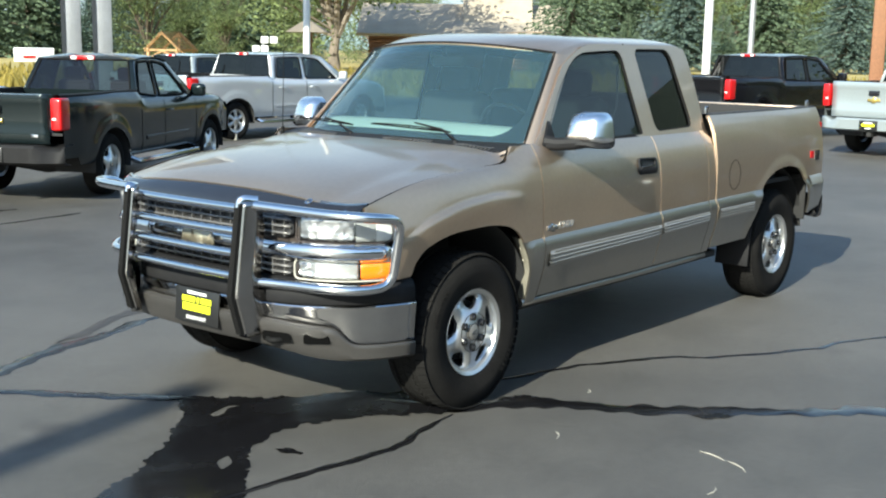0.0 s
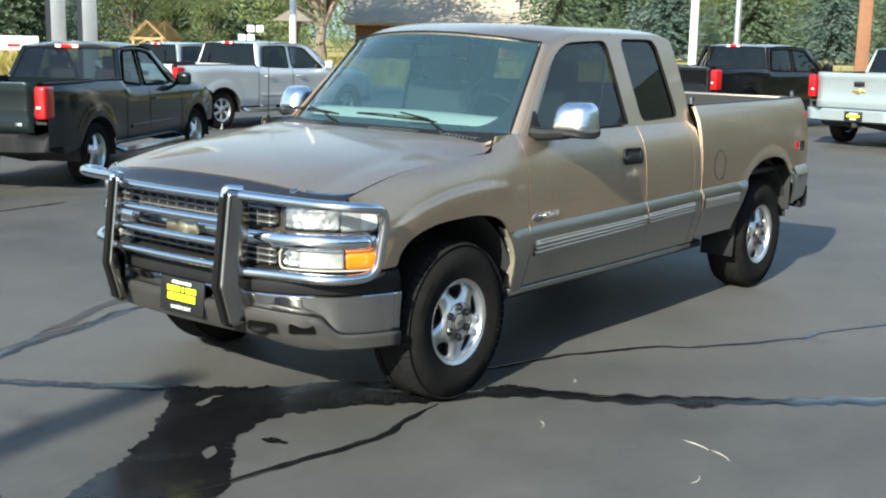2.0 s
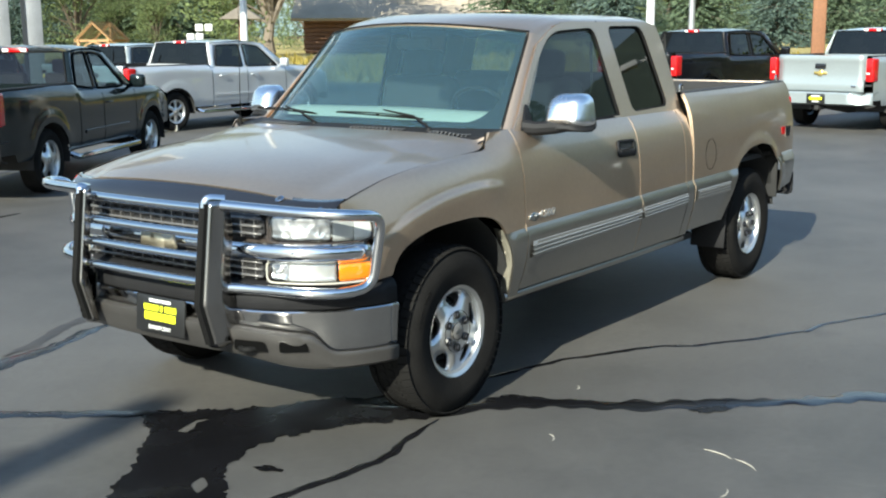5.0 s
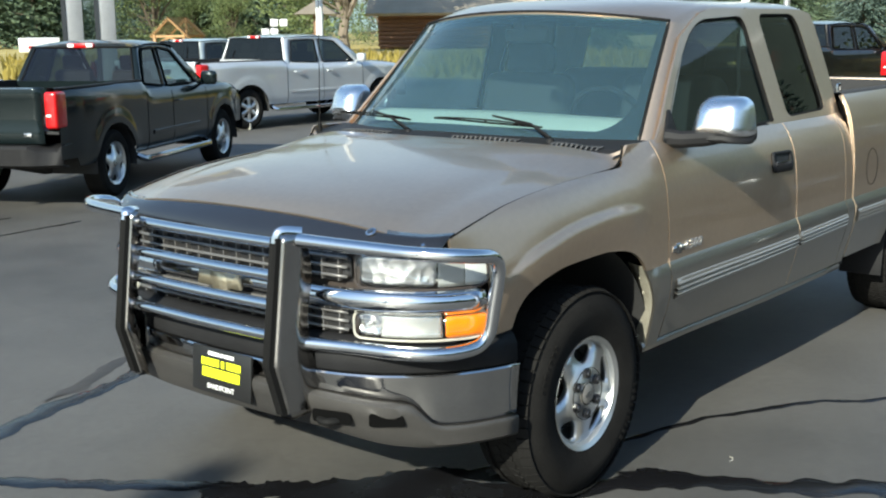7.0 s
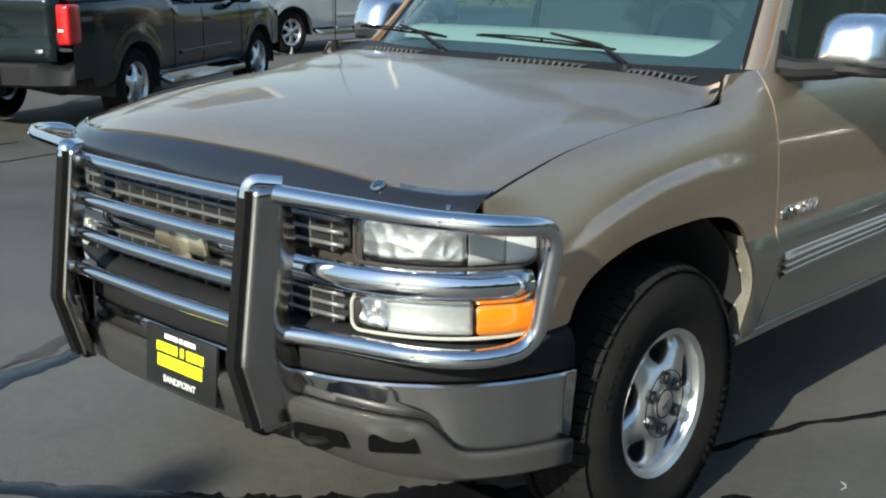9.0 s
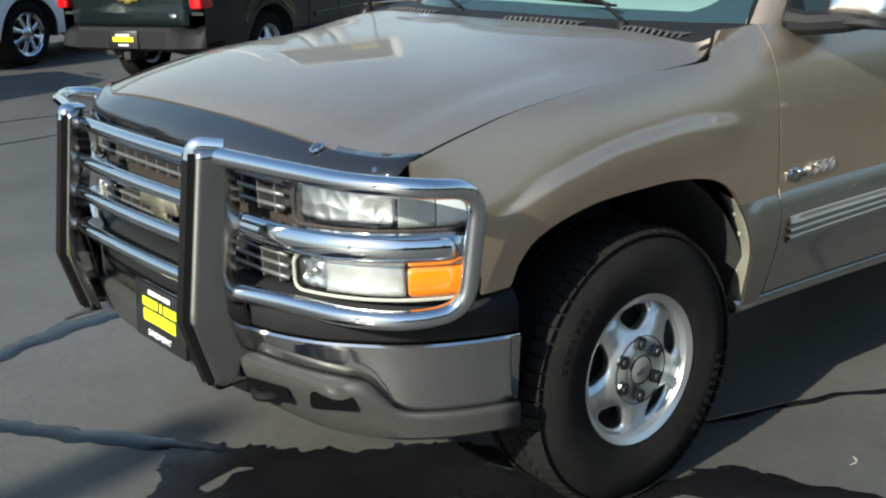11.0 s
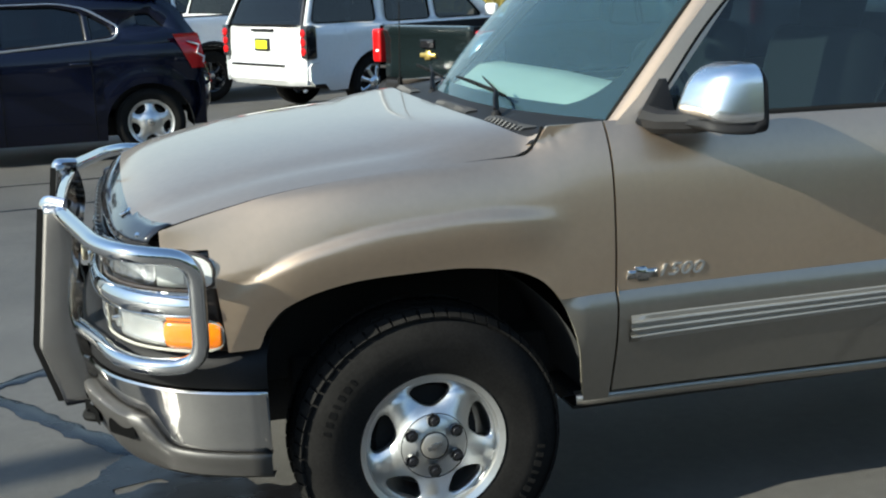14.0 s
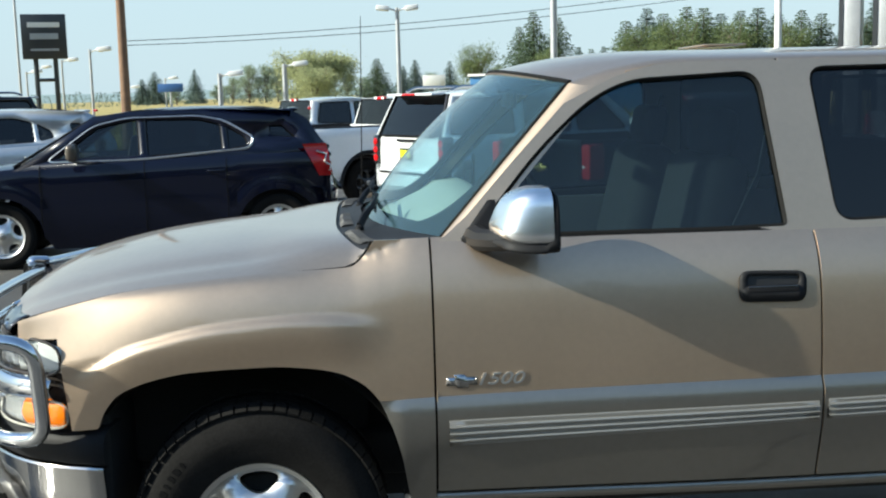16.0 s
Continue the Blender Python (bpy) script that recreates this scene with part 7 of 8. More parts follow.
# ragged splashes of tar round the patch
def splash(x, y, rx, ry, rot, seed):
    pts = []
    for i in range(70):
        t = 2 * math.pi * i / 70
        k = 1 + 0.45 * noise.noise(Vector((math.cos(t) * 1.6, math.sin(t) * 1.6, seed))) + 0.25 * noise.noise(Vector((math.cos(t) * 5, math.sin(t) * 5, seed)))
        px, py = rx * k * math.cos(t), ry * k * math.sin(t)
        pts.append((x + px * math.cos(rot) - py * math.sin(rot), y + px * math.sin(rot) + py * math.cos(rot)))
    tagged(part("tar_splash", holed(pts, [], lambda u, v: (u, v, 0.0042)), TAR, smooth=0), "small ragged splash of tar on asphalt", "tar splash", "tar splashes")


rnd = random.Random(41)
for x, y, rx, ry in ((1.72, 1.02, 0.16, 0.07), (1.98, 1.10, 0.10, 0.05), (0.32, 0.66, 0.12, 0.04), (1.02, 0.70, 0.06, 0.03), (-0.30, 1.02, 0.12, 0.05), (-0.72, 1.90, 0.10, 0.04), (2.15, 0.85, 0.18, 0.10), (2.28, 0.42, 0.14, 0.08)):
    splash(x, y, rx, ry, rnd.uniform(0, 3.1), rnd.uniform(0, 40))
# pale scuff marks
for i, (x, y, a, ln) in enumerate(((0.04, 1.47, 40, 0.10), (-0.19, 2.15, 75, 0.15), (-0.14, 2.29, 60, 0.14), (0.19, 2.33, 10, 0.10), (-0.66, 1.21, 30, 0.06))):
    bm = bmesh.new()
    tube(bm, [(-ln / 2, 0, 0.002), (-ln / 6, 0.012, 0.002), (ln / 6, 0.010, 0.002), (ln / 2, -0.006, 0.002)], [0.001, 0.003, 0.003, 0.001], 4)
    o = part("scuff", bm, CONC, smooth=0)
    o.matrix_world = pose(x, y, 0, 0, 0, a)
    tagged(o, "pale scuff scratched into the asphalt", "scuff", "scuff marks")
# wheel stops and edge kerb
for x, y, a in ((-13.6, -17.6, 106), (-15.3, -18.1, 106), (-9.6, -13.2, 122), (-21.6, -3.0, 92), (-21.8, -7.2, 92)):
    bm = bmesh.new()
    box(bm, (0, 0, 0.065), (1.8, 0.16, 0.13), 0.03)
    o = tagged(part("wheel_stop", bm, CONC), "worn concrete wheel stop", "wheel stop", "wheel stops")
    o.matrix_world = pose(x, y, 0, 0, 0, a)


# ---------------- poles, signs, buildings ----------------
GALV = material("galvanised_steel", (0.48, 0.49, 0.50), 0.4, 0.7, 0, 0.12, 3.0)
POLEW = material("white_pole_paint", (0.74, 0.74, 0.72), 0.45, 0, 0, 0.06, 2.0)
WOODP = material("weathered_pole_wood", (0.20, 0.12, 0.075), 0.85, 0, 0, 0.3, 3.0, 0.4, 20)
RUST = material("rust_brown_steel", (0.21, 0.095, 0.045), 0.7, 0.1, 0, 0.3, 1.5, 0.2, 20)
TIMBER = material("honey_timber", (0.36, 0.21, 0.09), 0.6, 0, 0, 0.2, 3.0, 0.2, 20)
LOGW = material("log_wall", (0.20, 0.10, 0.058), 0.75, 0, 0, 0.25, 2.0, 0.3, 20)
SHINGLE = material("tan_shingles", (0.35, 0.295, 0.225), 0.9, 0, 0, 0.18, 0.8, 0.5, 12)
SIGNB = material("sign_dark", (0.030, 0.034, 0.038), 0.35, 0, 0.2, 0.1, 1.0)
SIGNBLUE = material("sign_blue", (0.045, 0.12, 0.30), 0.4, 0, 0.2, 0.1, 1.0)
BLUEM = material("blue_metal_siding", (0.05, 0.17, 0.36), 0.45, 0.2, 0, 0.1, 1.0)


def light_pole(x, y, h, r, mat, heads, label, turn=0.0):
    p = thing("light_pole", pose(x, y, 0, 0, 0, turn), label, "light pole", "light poles")
    bm = bmesh.new()
    tube(bm, [(0, 0, 0.55), (0, 0, h)], [r, r * 0.8], 14)
    part("pole", bm, mat, p)
    bm = bmesh.new()
    tube(bm, [(0, 0, 0), (0, 0, 0.6)], [r * 2.0, r * 1.9], 16)
    part("footing", bm, CONC, p)
    for dx in heads:
        bm = bmesh.new()
        tube(bm, [(0, 0, h - 0.1), (dx * 0.6, 0, h - 0.02)], 0.035, 6)
        box(bm, (dx, 0, h), (abs(dx) * 0.9, 0.38, 0.17), 0.03, Matrix.Rotation(radians(-6 if dx > 0 else 6), 4, "Y"))
        part("lamp_head", bm, PWHITE, p)
    return p


light_pole(-18.0, -18.7, 9.0, 0.10, POLEW, (), "white painted lot light pole")
light_pole(-20.5, -7.97, 9.0, 0.10, POLEW, (0.6, -0.6), "white painted lot light pole")
light_pole(-26.0, -9.36, 9.0, 0.09, GALV, (0.6,), "grey steel light pole")
light_pole(-10.7, -23.0, 9.0, 0.09, POLEW, (0.6, -0.6), "white painted lot light pole")
light_pole(-6.3, -29.2, 9.0, 0.11, GALV, (0.6, -0.6), "grey steel light pole")
light_pole(-2.0, -35.7, 4.62, 0.09, GALV, (0.5, -0.5), "grey steel light pole with two lamp boxes")
light_pole(-27.5, 11.0, 8.3, 0.09, GALV, (0.6, -0.6), "grey steel light pole", 60)
light_pole(13.6, 2.28, 7.3, 0.15, GALV, (), "thick steel post on the lot")
for d, deg, h in ((52, -74.4, 8.4), (46, -77.6, 3.66), (60, -76.3, 3.75), (70, -75.2, 3.7), (75, -81.0, 3.0), (75, -79.2, 2.5), (40, -83.6, 2.52), (40, -86.75, 2.80), (64, -74.7, 3.3)):
    light_pole(-0.33 + d * math.cos(radians(deg)), 4.38 + d * math.sin(radians(deg)), h, 0.10 if d == 40 else 0.06, GALV, (-0.55,), "slim street light with a box lamp", 0)
# timber power pole
d, deg = 42, -79.1
pp = thing("power_pole", pose(-0.33 + d * math.cos(radians(deg)), 4.38 + d * math.sin(radians(deg)), 0), "brown timber power pole with fittings", "power pole")
bm = bmesh.new()
tube(bm, [(0, 0, -0.1), (-0.02, 0, 5.0), (-0.05, 0, 8.2)], [0.18, 0.15, 0.13], 12)
part("pole", bm, WOODP, pp)
bm = bmesh.new()
box(bm, (0, 0, 5.5), (0.5, 0.12, 0.12), 0.02)
for k in (-0.25, -0.08, 0.08, 0.25):
    tube(bm, [(k, 0, 5.2), (k, 0, 5.6)], 0.05, 8)
part("fitting", bm, GALV, pp)
# wires
for zz, dz in ((4.9, 1.5), (5.05, 1.9)):
    bm = bmesh.new()
    a = Vector((-0.33 + 42 * math.cos(radians(-79.1)), 4.38 + 42 * math.sin(radians(-79.1)), zz - 1.3))
    b = Vector((-42, -44, zz + 4 + dz))
    tube(bm, [a.lerp(b, t) - Vector((0, 0, 1.5 * 4 * t * (1 - t))) for t in spread(0, 1, 24)], 0.016, 4)
    tagged(part("overhead_wire", bm, SEAL), "thin sagging overhead wire", "wire", "overhead wires")

# the lot's own sign on two pylons
sg = thing("pylon_sign", pose(-10.8, -18.3, 0, 0, 0, -33.8), "tall sign on two silver pylons", "sign")
for k in (-0.33, 0.33):
    bm = bmesh.new()
    box(bm, (k, 0, 2.9), (0.40, 0.40, 5.8), 0.015)
    py = part("pylon", bm, GALV, sg)
    bm = bmesh.new()
    box(bm, (k + 0.175, 0.02, 2.9), (0.09, 0.40, 5.8))
    part("dark_edge", bm, SIGNB, py)
bm = bmesh.new()
box(bm, (0, 0, 7.2), (3.2, 0.5, 2.8), 0.05)
cabn = part("cabinet", bm, PWHITE, sg)
bm = bmesh.new()
for s in (1, -1):
    box(bm, (0.1, s * 0.255, 7.2), (2.9, 0.02, 2.5))
part("face", bm, SIGNB, cabn)
for s in (1, -1):
    bm = bmesh.new()
    box(bm, (-0.75, s * 0.272, 6.5), (0.7, 0.012, 0.45))
    part("print_bar", bm, GOLD, cabn, smooth=0)
# dark board sign beyond the road
d, deg = 50, -75.6
sg = thing("board_sign", pose(-0.33 + d * math.cos(radians(deg)), 4.38 + d * math.sin(radians(deg)), 0, 0, 0, 14), "square dark sign board on two posts", "sign")
for k in (-0.38, 0.38):
    bm = bmesh.new()
    tube(bm, [(k, 0, 0), (k, 0, 3.5)], 0.10, 10)
    part("post", bm, SIGNB, sg)
bm = bmesh.new()
tube(bm, [(-0.38, 0, 2.6), (0.38, 0, 2.6)], 0.07, 8)
part("cross_bar", bm, SIGNB, sg)
bm = bmesh.new()
box(bm, (0, 0, 4.35), (1.75, 0.35, 1.80), 0.03)
bd = part("board", bm, SIGNB, sg)
for z, w, h in ((4.82, 1.25, 0.20), (4.36, 1.1, 0.24), (3.82, 1.1, 0.09)):
    bm = bmesh.new()
    box(bm, (0, 0.182, z), (w, 0.012, h))
    part("print_bar", bm, PWHITE if z > 4.5 else GALV, bd, smooth=0)
# blue oval sign, small white board
for d, deg, z, col, w, h in ((60, -81.23, 2.25, SIGNBLUE, 1.25, 0.42), (90, -94.12, 2.55, PWHITE, 1.75, 0.85)):
    sg = thing("board_sign", pose(-0.33 + d * math.cos(radians(deg)), 4.38 + d * math.sin(radians(deg)), 0, 0, 0, 0), "small sign board on a post", "sign")
    bm = bmesh.new()
    tube(bm, [(0, 0, 0), (0, 0, z)], 0.06, 8)
    part("post", bm, GALV, sg)
    bm = bmesh.new()
    box(bm, (0, 0, z), (w, 0.15, h), 0.02)
    part("board", bm, col, sg)
# rusty post at the right of the lot
bm = bmesh.new()
box(bm, (0, 0, 2.6), (0.30, 0.30, 5.4), 0.02)
o = part("post", bm, RUST)
rp = thing("steel_post", pose(-22.5, -4.7, 0, 0, 0, 20), "rust-brown square steel post", "post")
o.parent = rp
# cluster of white lamp boxes
fl = thing("flood_lights", pose(4.35 + 48 * math.cos(radians(-132.15)), 4.24 + 48 * math.sin(radians(-132.15)), 0, 0, 0, 138), "four white flood lights on a short pole", "flood light")
bm = bmesh.new()
tube(bm, [(0, 0, 0), (0, 0, 1.85)], 0.05, 8)
part("pole", bm, GALV, fl)
for k, z in ((-0.30, 1.66), (0.05, 1.66), (0.05, 2.03), (0.42, 2.03)):
    bm = bmesh.new()
    box(bm, (k, 0, z), (0.30, 0.12, 0.28), 0.03)
    part("lamp_head", bm, PWHITE, fl)


def far(px_deg, dist, cam=(4.3, 4.25)):
    return cam[0] + dist * math.cos(radians(px_deg)), cam[1] + dist * math.sin(radians(px_deg))


# timber frame gazebo
x, y = far(-127.7, 60)
gz = thing("timber_frame", pose(x, y, 0, 0, 0, 118) @ Matrix.Scale(0.77, 4), "open honey-coloured timber frame with a gable", "timber frame")
for a in (-1.0, 1.0):
    for b in (-1.3, 1.3):
        bm = bmesh.new()
        box(bm, (a, b, 1.0), (0.18, 0.18, 2.0), 0.015)
        part("post", bm, TIMBER, gz)
    bm = bmesh.new()
    box(bm, (a, 0, 1.95), (0.16, 2.9, 0.18), 0.015)
    part("beam", bm, TIMBER, gz)
for b in (-1.3, 1.3):
    bm = bmesh.new()
    tube(bm, [(-1.25, b, 1.9), (0, b, 3.05)], 0.09, 4)
    tube(bm, [(1.25, b, 1.9), (0, b, 3.05)], 0.09, 4)
    part("rafter", bm, TIMBER, gz)
    bm = bmesh.new()
    if b > 0:
        tube(bm, [(0, b, 1.9), (0, b, 3.0)], 0.08, 4)
    tube(bm, [(-1.0, b, 1.3), (-0.5, b, 1.7), (0, b, 1.88), (0.5, b, 1.7), (1.0, b, 1.3)], 0.07, 4)
    box(bm, (0, b, 1.95), (2.1, 0.14, 0.14))
    part("truss", bm, TIMBER, gz)
for k in spread(0.05, 1.0, 11):
    for s in (1, -1):
        bm = bmesh.new()
        box(bm, (s * 1.25 * (1 - k), 0, 1.9 + 1.15 * k + 0.06), (0.10, 3.0, 0.05))
        part("purlin", bm, TIMBER, gz)

# log building with tan shingle roof
x, y = far(-141.9, 112)
bl = thing("log_building", pose(x, y, 0, 0, 0, 128) @ Matrix.Scale(1.3, 4), "low log building with a tan shingle roof", "building")
L, D, E1, R1 = 13.0, 9.0, 2.55, 4.7
for k in range(9):
    for s in (1, -1):
        bm = bmesh.new()
        tube(bm, [(-L / 2, s * D / 2, 0.15 + 0.29 * k), (L / 2, s * D / 2, 0.15 + 0.29 * k)], 0.155, 8)
        part("log", bm, LOGW, bl)
        bm = bmesh.new()
        tube(bm, [(s * L / 2, -D / 2, 0.28 + 0.29 * k), (s * L / 2, D / 2, 0.28 + 0.29 * k)], 0.155, 8)
        part("log", bm, LOGW, bl)
bm = bmesh.new()
ov = 0.9
rows = [[(xx, -D / 2 - ov, E1 - 0.15), (xx, 0, R1), (xx, D / 2 + ov, E1 - 0.15)] for xx in spread(-L / 2 - ov, L / 2 + ov, 3)]
thicken(part("roof", sheet(rows), SHINGLE, bl, smooth=0), 0.2)
rows = [[(xx, -3.6, 2.9), (xx, 0.0, 7.0), (xx, 3.6, 2.9)] for xx in (0.0, 5.0)]
thicken(part("roof", sheet(rows), SHINGLE, bl, "taller tan roof over the middle", smooth=0), 0.2)
bm = bmesh.new()
box(bm, (L / 2 - 2.2, D / 2 + 0.17, 1.6), (1.3, 0.06, 0.9), 0.02)
wd = part("window", bm, PWHITE, bl, "white framed window")
bm = bmesh.new()
box(bm, (L / 2 - 2.2, D / 2 + 0.21, 1.6), (1.05, 0.03, 0.7))
part("pane", bm, SIGNB, wd)
# kiosk roof on posts
x, y = far(-134.3, 80)
ks = thing("kiosk", pose(x, y, 0, 0, 0, 40) @ Matrix.Scale(1.15, 4), "small kiosk with a hipped shingle roof", "kiosk")
for a in (-0.7, 0.7):
    bm = bmesh.new()
    box(bm, (a, 0, 1.2), (0.3, 0.3, 2.4), 0.02)
    part("post", bm, WOODP, ks)
bm = bmesh.new()
vs = [bm.verts.new(p) for p in ((-1.5, -1.2, 2.4), (1.5, -1.2, 2.4), (1.5, 1.2, 2.4), (-1.5, 1.2, 2.4), (-0.5, 0, 3.2), (0.5, 0, 3.2))]
for f in ((0, 1, 5, 4), (1, 2, 5), (2, 3, 4, 5), (3, 0, 4), (3, 2, 1, 0)):
    bm.faces.new([vs[i] for i in f])
part("roof", bm, material("kiosk_shingles", (0.17, 0.145, 0.115), 0.9, 0, 0, 0.2, 2.0), ks, "grey-brown shingle roof", smooth=0)
# blue metal building behind the white cars
x, y = far(-101.2, 75, (0.5, 4.0))
bb = thing("metal_building", pose(x, y, 0, 0, 0, -12), "long low blue metal-sided building", "building")
bm = bmesh.new()
box(bm, (0, 0, 1.30), (11.5, 6, 2.6), 0.02)
part("wall", bm, BLUEM, bb)
bm = bmesh.new()
box(bm, (0, 0, 2.66), (11.8, 6.3, 0.14), 0.02)
part("roof_edge", bm, PWHITE, bb)
for k in (-1.7, 2.8, 4.6):
    bm = bmesh.new()
    box(bm, (k, 3.03, 2.1), (0.6, 0.06, 0.6))
    part("window", bm, PWHITE, bb)
# motorhome far off
x, y = far(-121.45, 85)
mh = thing("motorhome", pose(x, y, 0, 0, 0, -30) @ Matrix.Scale(0.51, 4), "white motorhome parked in the field", "motorhome")
bm = bmesh.new()
box(bm, (0, 0, 1.8), (5.2, 2.2, 1.9), 0.12)
part("body", bm, P_WHITE, mh)
bm = bmesh.new()
box(bm, (-2.9, 0, 1.0), (1.6, 2.0, 1.1), 0.25)
part("nose", bm, P_WHITE, mh)
for q in (1.11, -1.11):
    bm = bmesh.new()
    box(bm, (0.6, q, 1.5), (1.6, 0.03, 0.4))
    part("stripe", bm, P_RED, mh)
for a in (-2.3, 1.6):
    for s in (1, -1):
        bm = bmesh.new()
        lathe(bm, [(0.001, 0.1), (0.2, 0.1), (0.36, 0.08), (0.36, -0.1)], 16)
        o = part("wheel", bm, RUBBER, mh)
        o.matrix_local = pose(a, s * 1.0, 0.36, 0, 0, 0 if s > 0 else 180)


# ---------------- trees ----------------
def leaf_material(name, color, vary=0.45):
    m = bpy.data.materials.new(name)
    m.use_nodes = True
    nt = m.node_tree
    b = nt.nodes["Principled BSDF"]
    geo = nt.nodes.new("ShaderNodeNewGeometry")
    mx = nt.nodes.new("ShaderNodeMix")
    mx.data_type = "RGBA"
    mx.inputs["A"].default_value = (*[c * (1 - vary) for c in color], 1)
    mx.inputs["B"].default_value = (color[0] * (1 + vary * 1.2), color[1] * (1 + vary), color[2] * (1 + vary * 0.6), 1)
    nt.links.new(geo.outputs["Random Per Island"], mx.inputs["Factor"])
    nt.links.new(mx.outputs["Result"], b.inputs["Base Color"])
    b.inputs["Roughness"].default_value = 0.75
    b.inputs["Specular IOR Level"].default_value = 0.2
    # light also shines through the thin leaves
    tl = nt.nodes.new("ShaderNodeBsdfTranslucent")
    nt.links.new(mx.outputs["Result"], tl.inputs[0])
    both = nt.nodes.new("ShaderNodeMixShader")
    both.inputs[0].default_value = 0.4
    nt.links.new(b.outputs[0], both.inputs[1])
    nt.links.new(tl.outputs[0], both.inputs[2])
    nt.links.new(both.outputs[0], nt.nodes["Material Output"].inputs[0])
    return m


# needle and leaf colours, shifted to hold the haze of distance
SPRUCE = leaf_material("spruce_needles", (0.110, 0.162, 0.148), 0.35)
FIR = leaf_material("fir_needles", (0.118, 0.168, 0.112), 0.35)
LEAF = leaf_material("green_leaves", (0.155, 0.205, 0.10))
WILLOW = leaf_material("willow_leaves", (0.36, 0.40, 0.24), 0.35)
BARK = material("bark", (0.11, 0.085, 0.065), 0.9, 0, 0, 0.35, 4.0, 0.5, 15)
BARKP = material("pale_bark", (0.17, 0.14, 0.11), 0.85, 0, 0, 0.3, 2.5, 0.5, 12)


def leaf_quads(spots, rnd):
    """Small folded leaf sprays: (place, way, length, width)."""
    vs, fs = [], []
    for p, d, ln, w in spots:
        d = d.normalized()
        s = d.cross(Vector((rnd.uniform(-1, 1), rnd.uniform(-1, 1), rnd.uniform(-1, 1)))).normalized() * w * 0.5
        up = d.cross(s).normalized() * w * 0.22
        k = len(vs)
        vs += [p, p + d * ln * 0.45 + s + up, p + d * ln, p + d * ln * 0.5 - s + up]
        fs.append((k, k + 1, k + 2, k + 3))
    return vs, fs


def mesh_part(name, vs, fs, mat, parent, kind=""):
    me = bpy.data.meshes.new(name)
    me.from_pydata([tuple(v) for v in vs], [], fs)
    me.materials.append(mat)
    ob = new(name, me)
    ob.parent = parent
    return ob


def conifer(h, spread_, mat, seed, m, label, dense=1.0):
    rnd = random.Random(seed)
    t = thing("conifer_tree", m, label, "tree", "trees")
    bm = bmesh.new()
    tube(bm, [(0, 0, -0.1), (0, 0, h * 0.5), (0, 0, h)], [h * 0.022, h * 0.013, 0.01], 8)
    spots = []
    n_lev = int(30 * dense)
    for i in range(n_lev):
        u = (i + 0.3) / n_lev
        z = h * (0.05 + 0.94 * u)
        rad = spread_ * (1 - u) ** 0.85 * rnd.uniform(0.72, 1.15) + 0.02 * h * 0.2
        nb = max(5, int(15 * (1 - u) + 5))
        a0 = rnd.uniform(0, 6.28)
        for b in range(nb):
            a = a0 + 6.283 * b / nb + rnd.uniform(-0.2, 0.2)
            rr = rad * rnd.uniform(0.7, 1.12)
            out = Vector((math.cos(a), math.sin(a), 0))
            tip = Vector((0, 0, z)) + out * rr + Vector((0, 0, -0.22 * rr))
            if i % 3 == 0 and b % 3 == 0:
                tube(bm, [(0, 0, z), tip], [0.012 * h * (1 - u) * 0.4 + 0.008, 0.004], 4)
            k = max(5, int(26 * (1 - u) + 4))
            for j in range(k):
                f = (j + 0.6) / k
                p = Vector((0, 0, z)).lerp(tip, f)
                side = Vector((-out.y, out.x, 0)) * rnd.choice((-1, 1))
                d = out * rnd.uniform(0.4, 1.0) + side * rnd.uniform(0.2, 0.9) + Vector((0, 0, rnd.uniform(-0.55, 0.1)))
                ln = h * 0.024 * rnd.uniform(0.7, 1.5)
                spots.append((p, d, ln, ln * 0.55))
    part("trunk", bm, BARK, t)
    vs, fs = leaf_quads(spots, rnd)
    mesh_part("crown", vs, fs, mat, t)
    return t


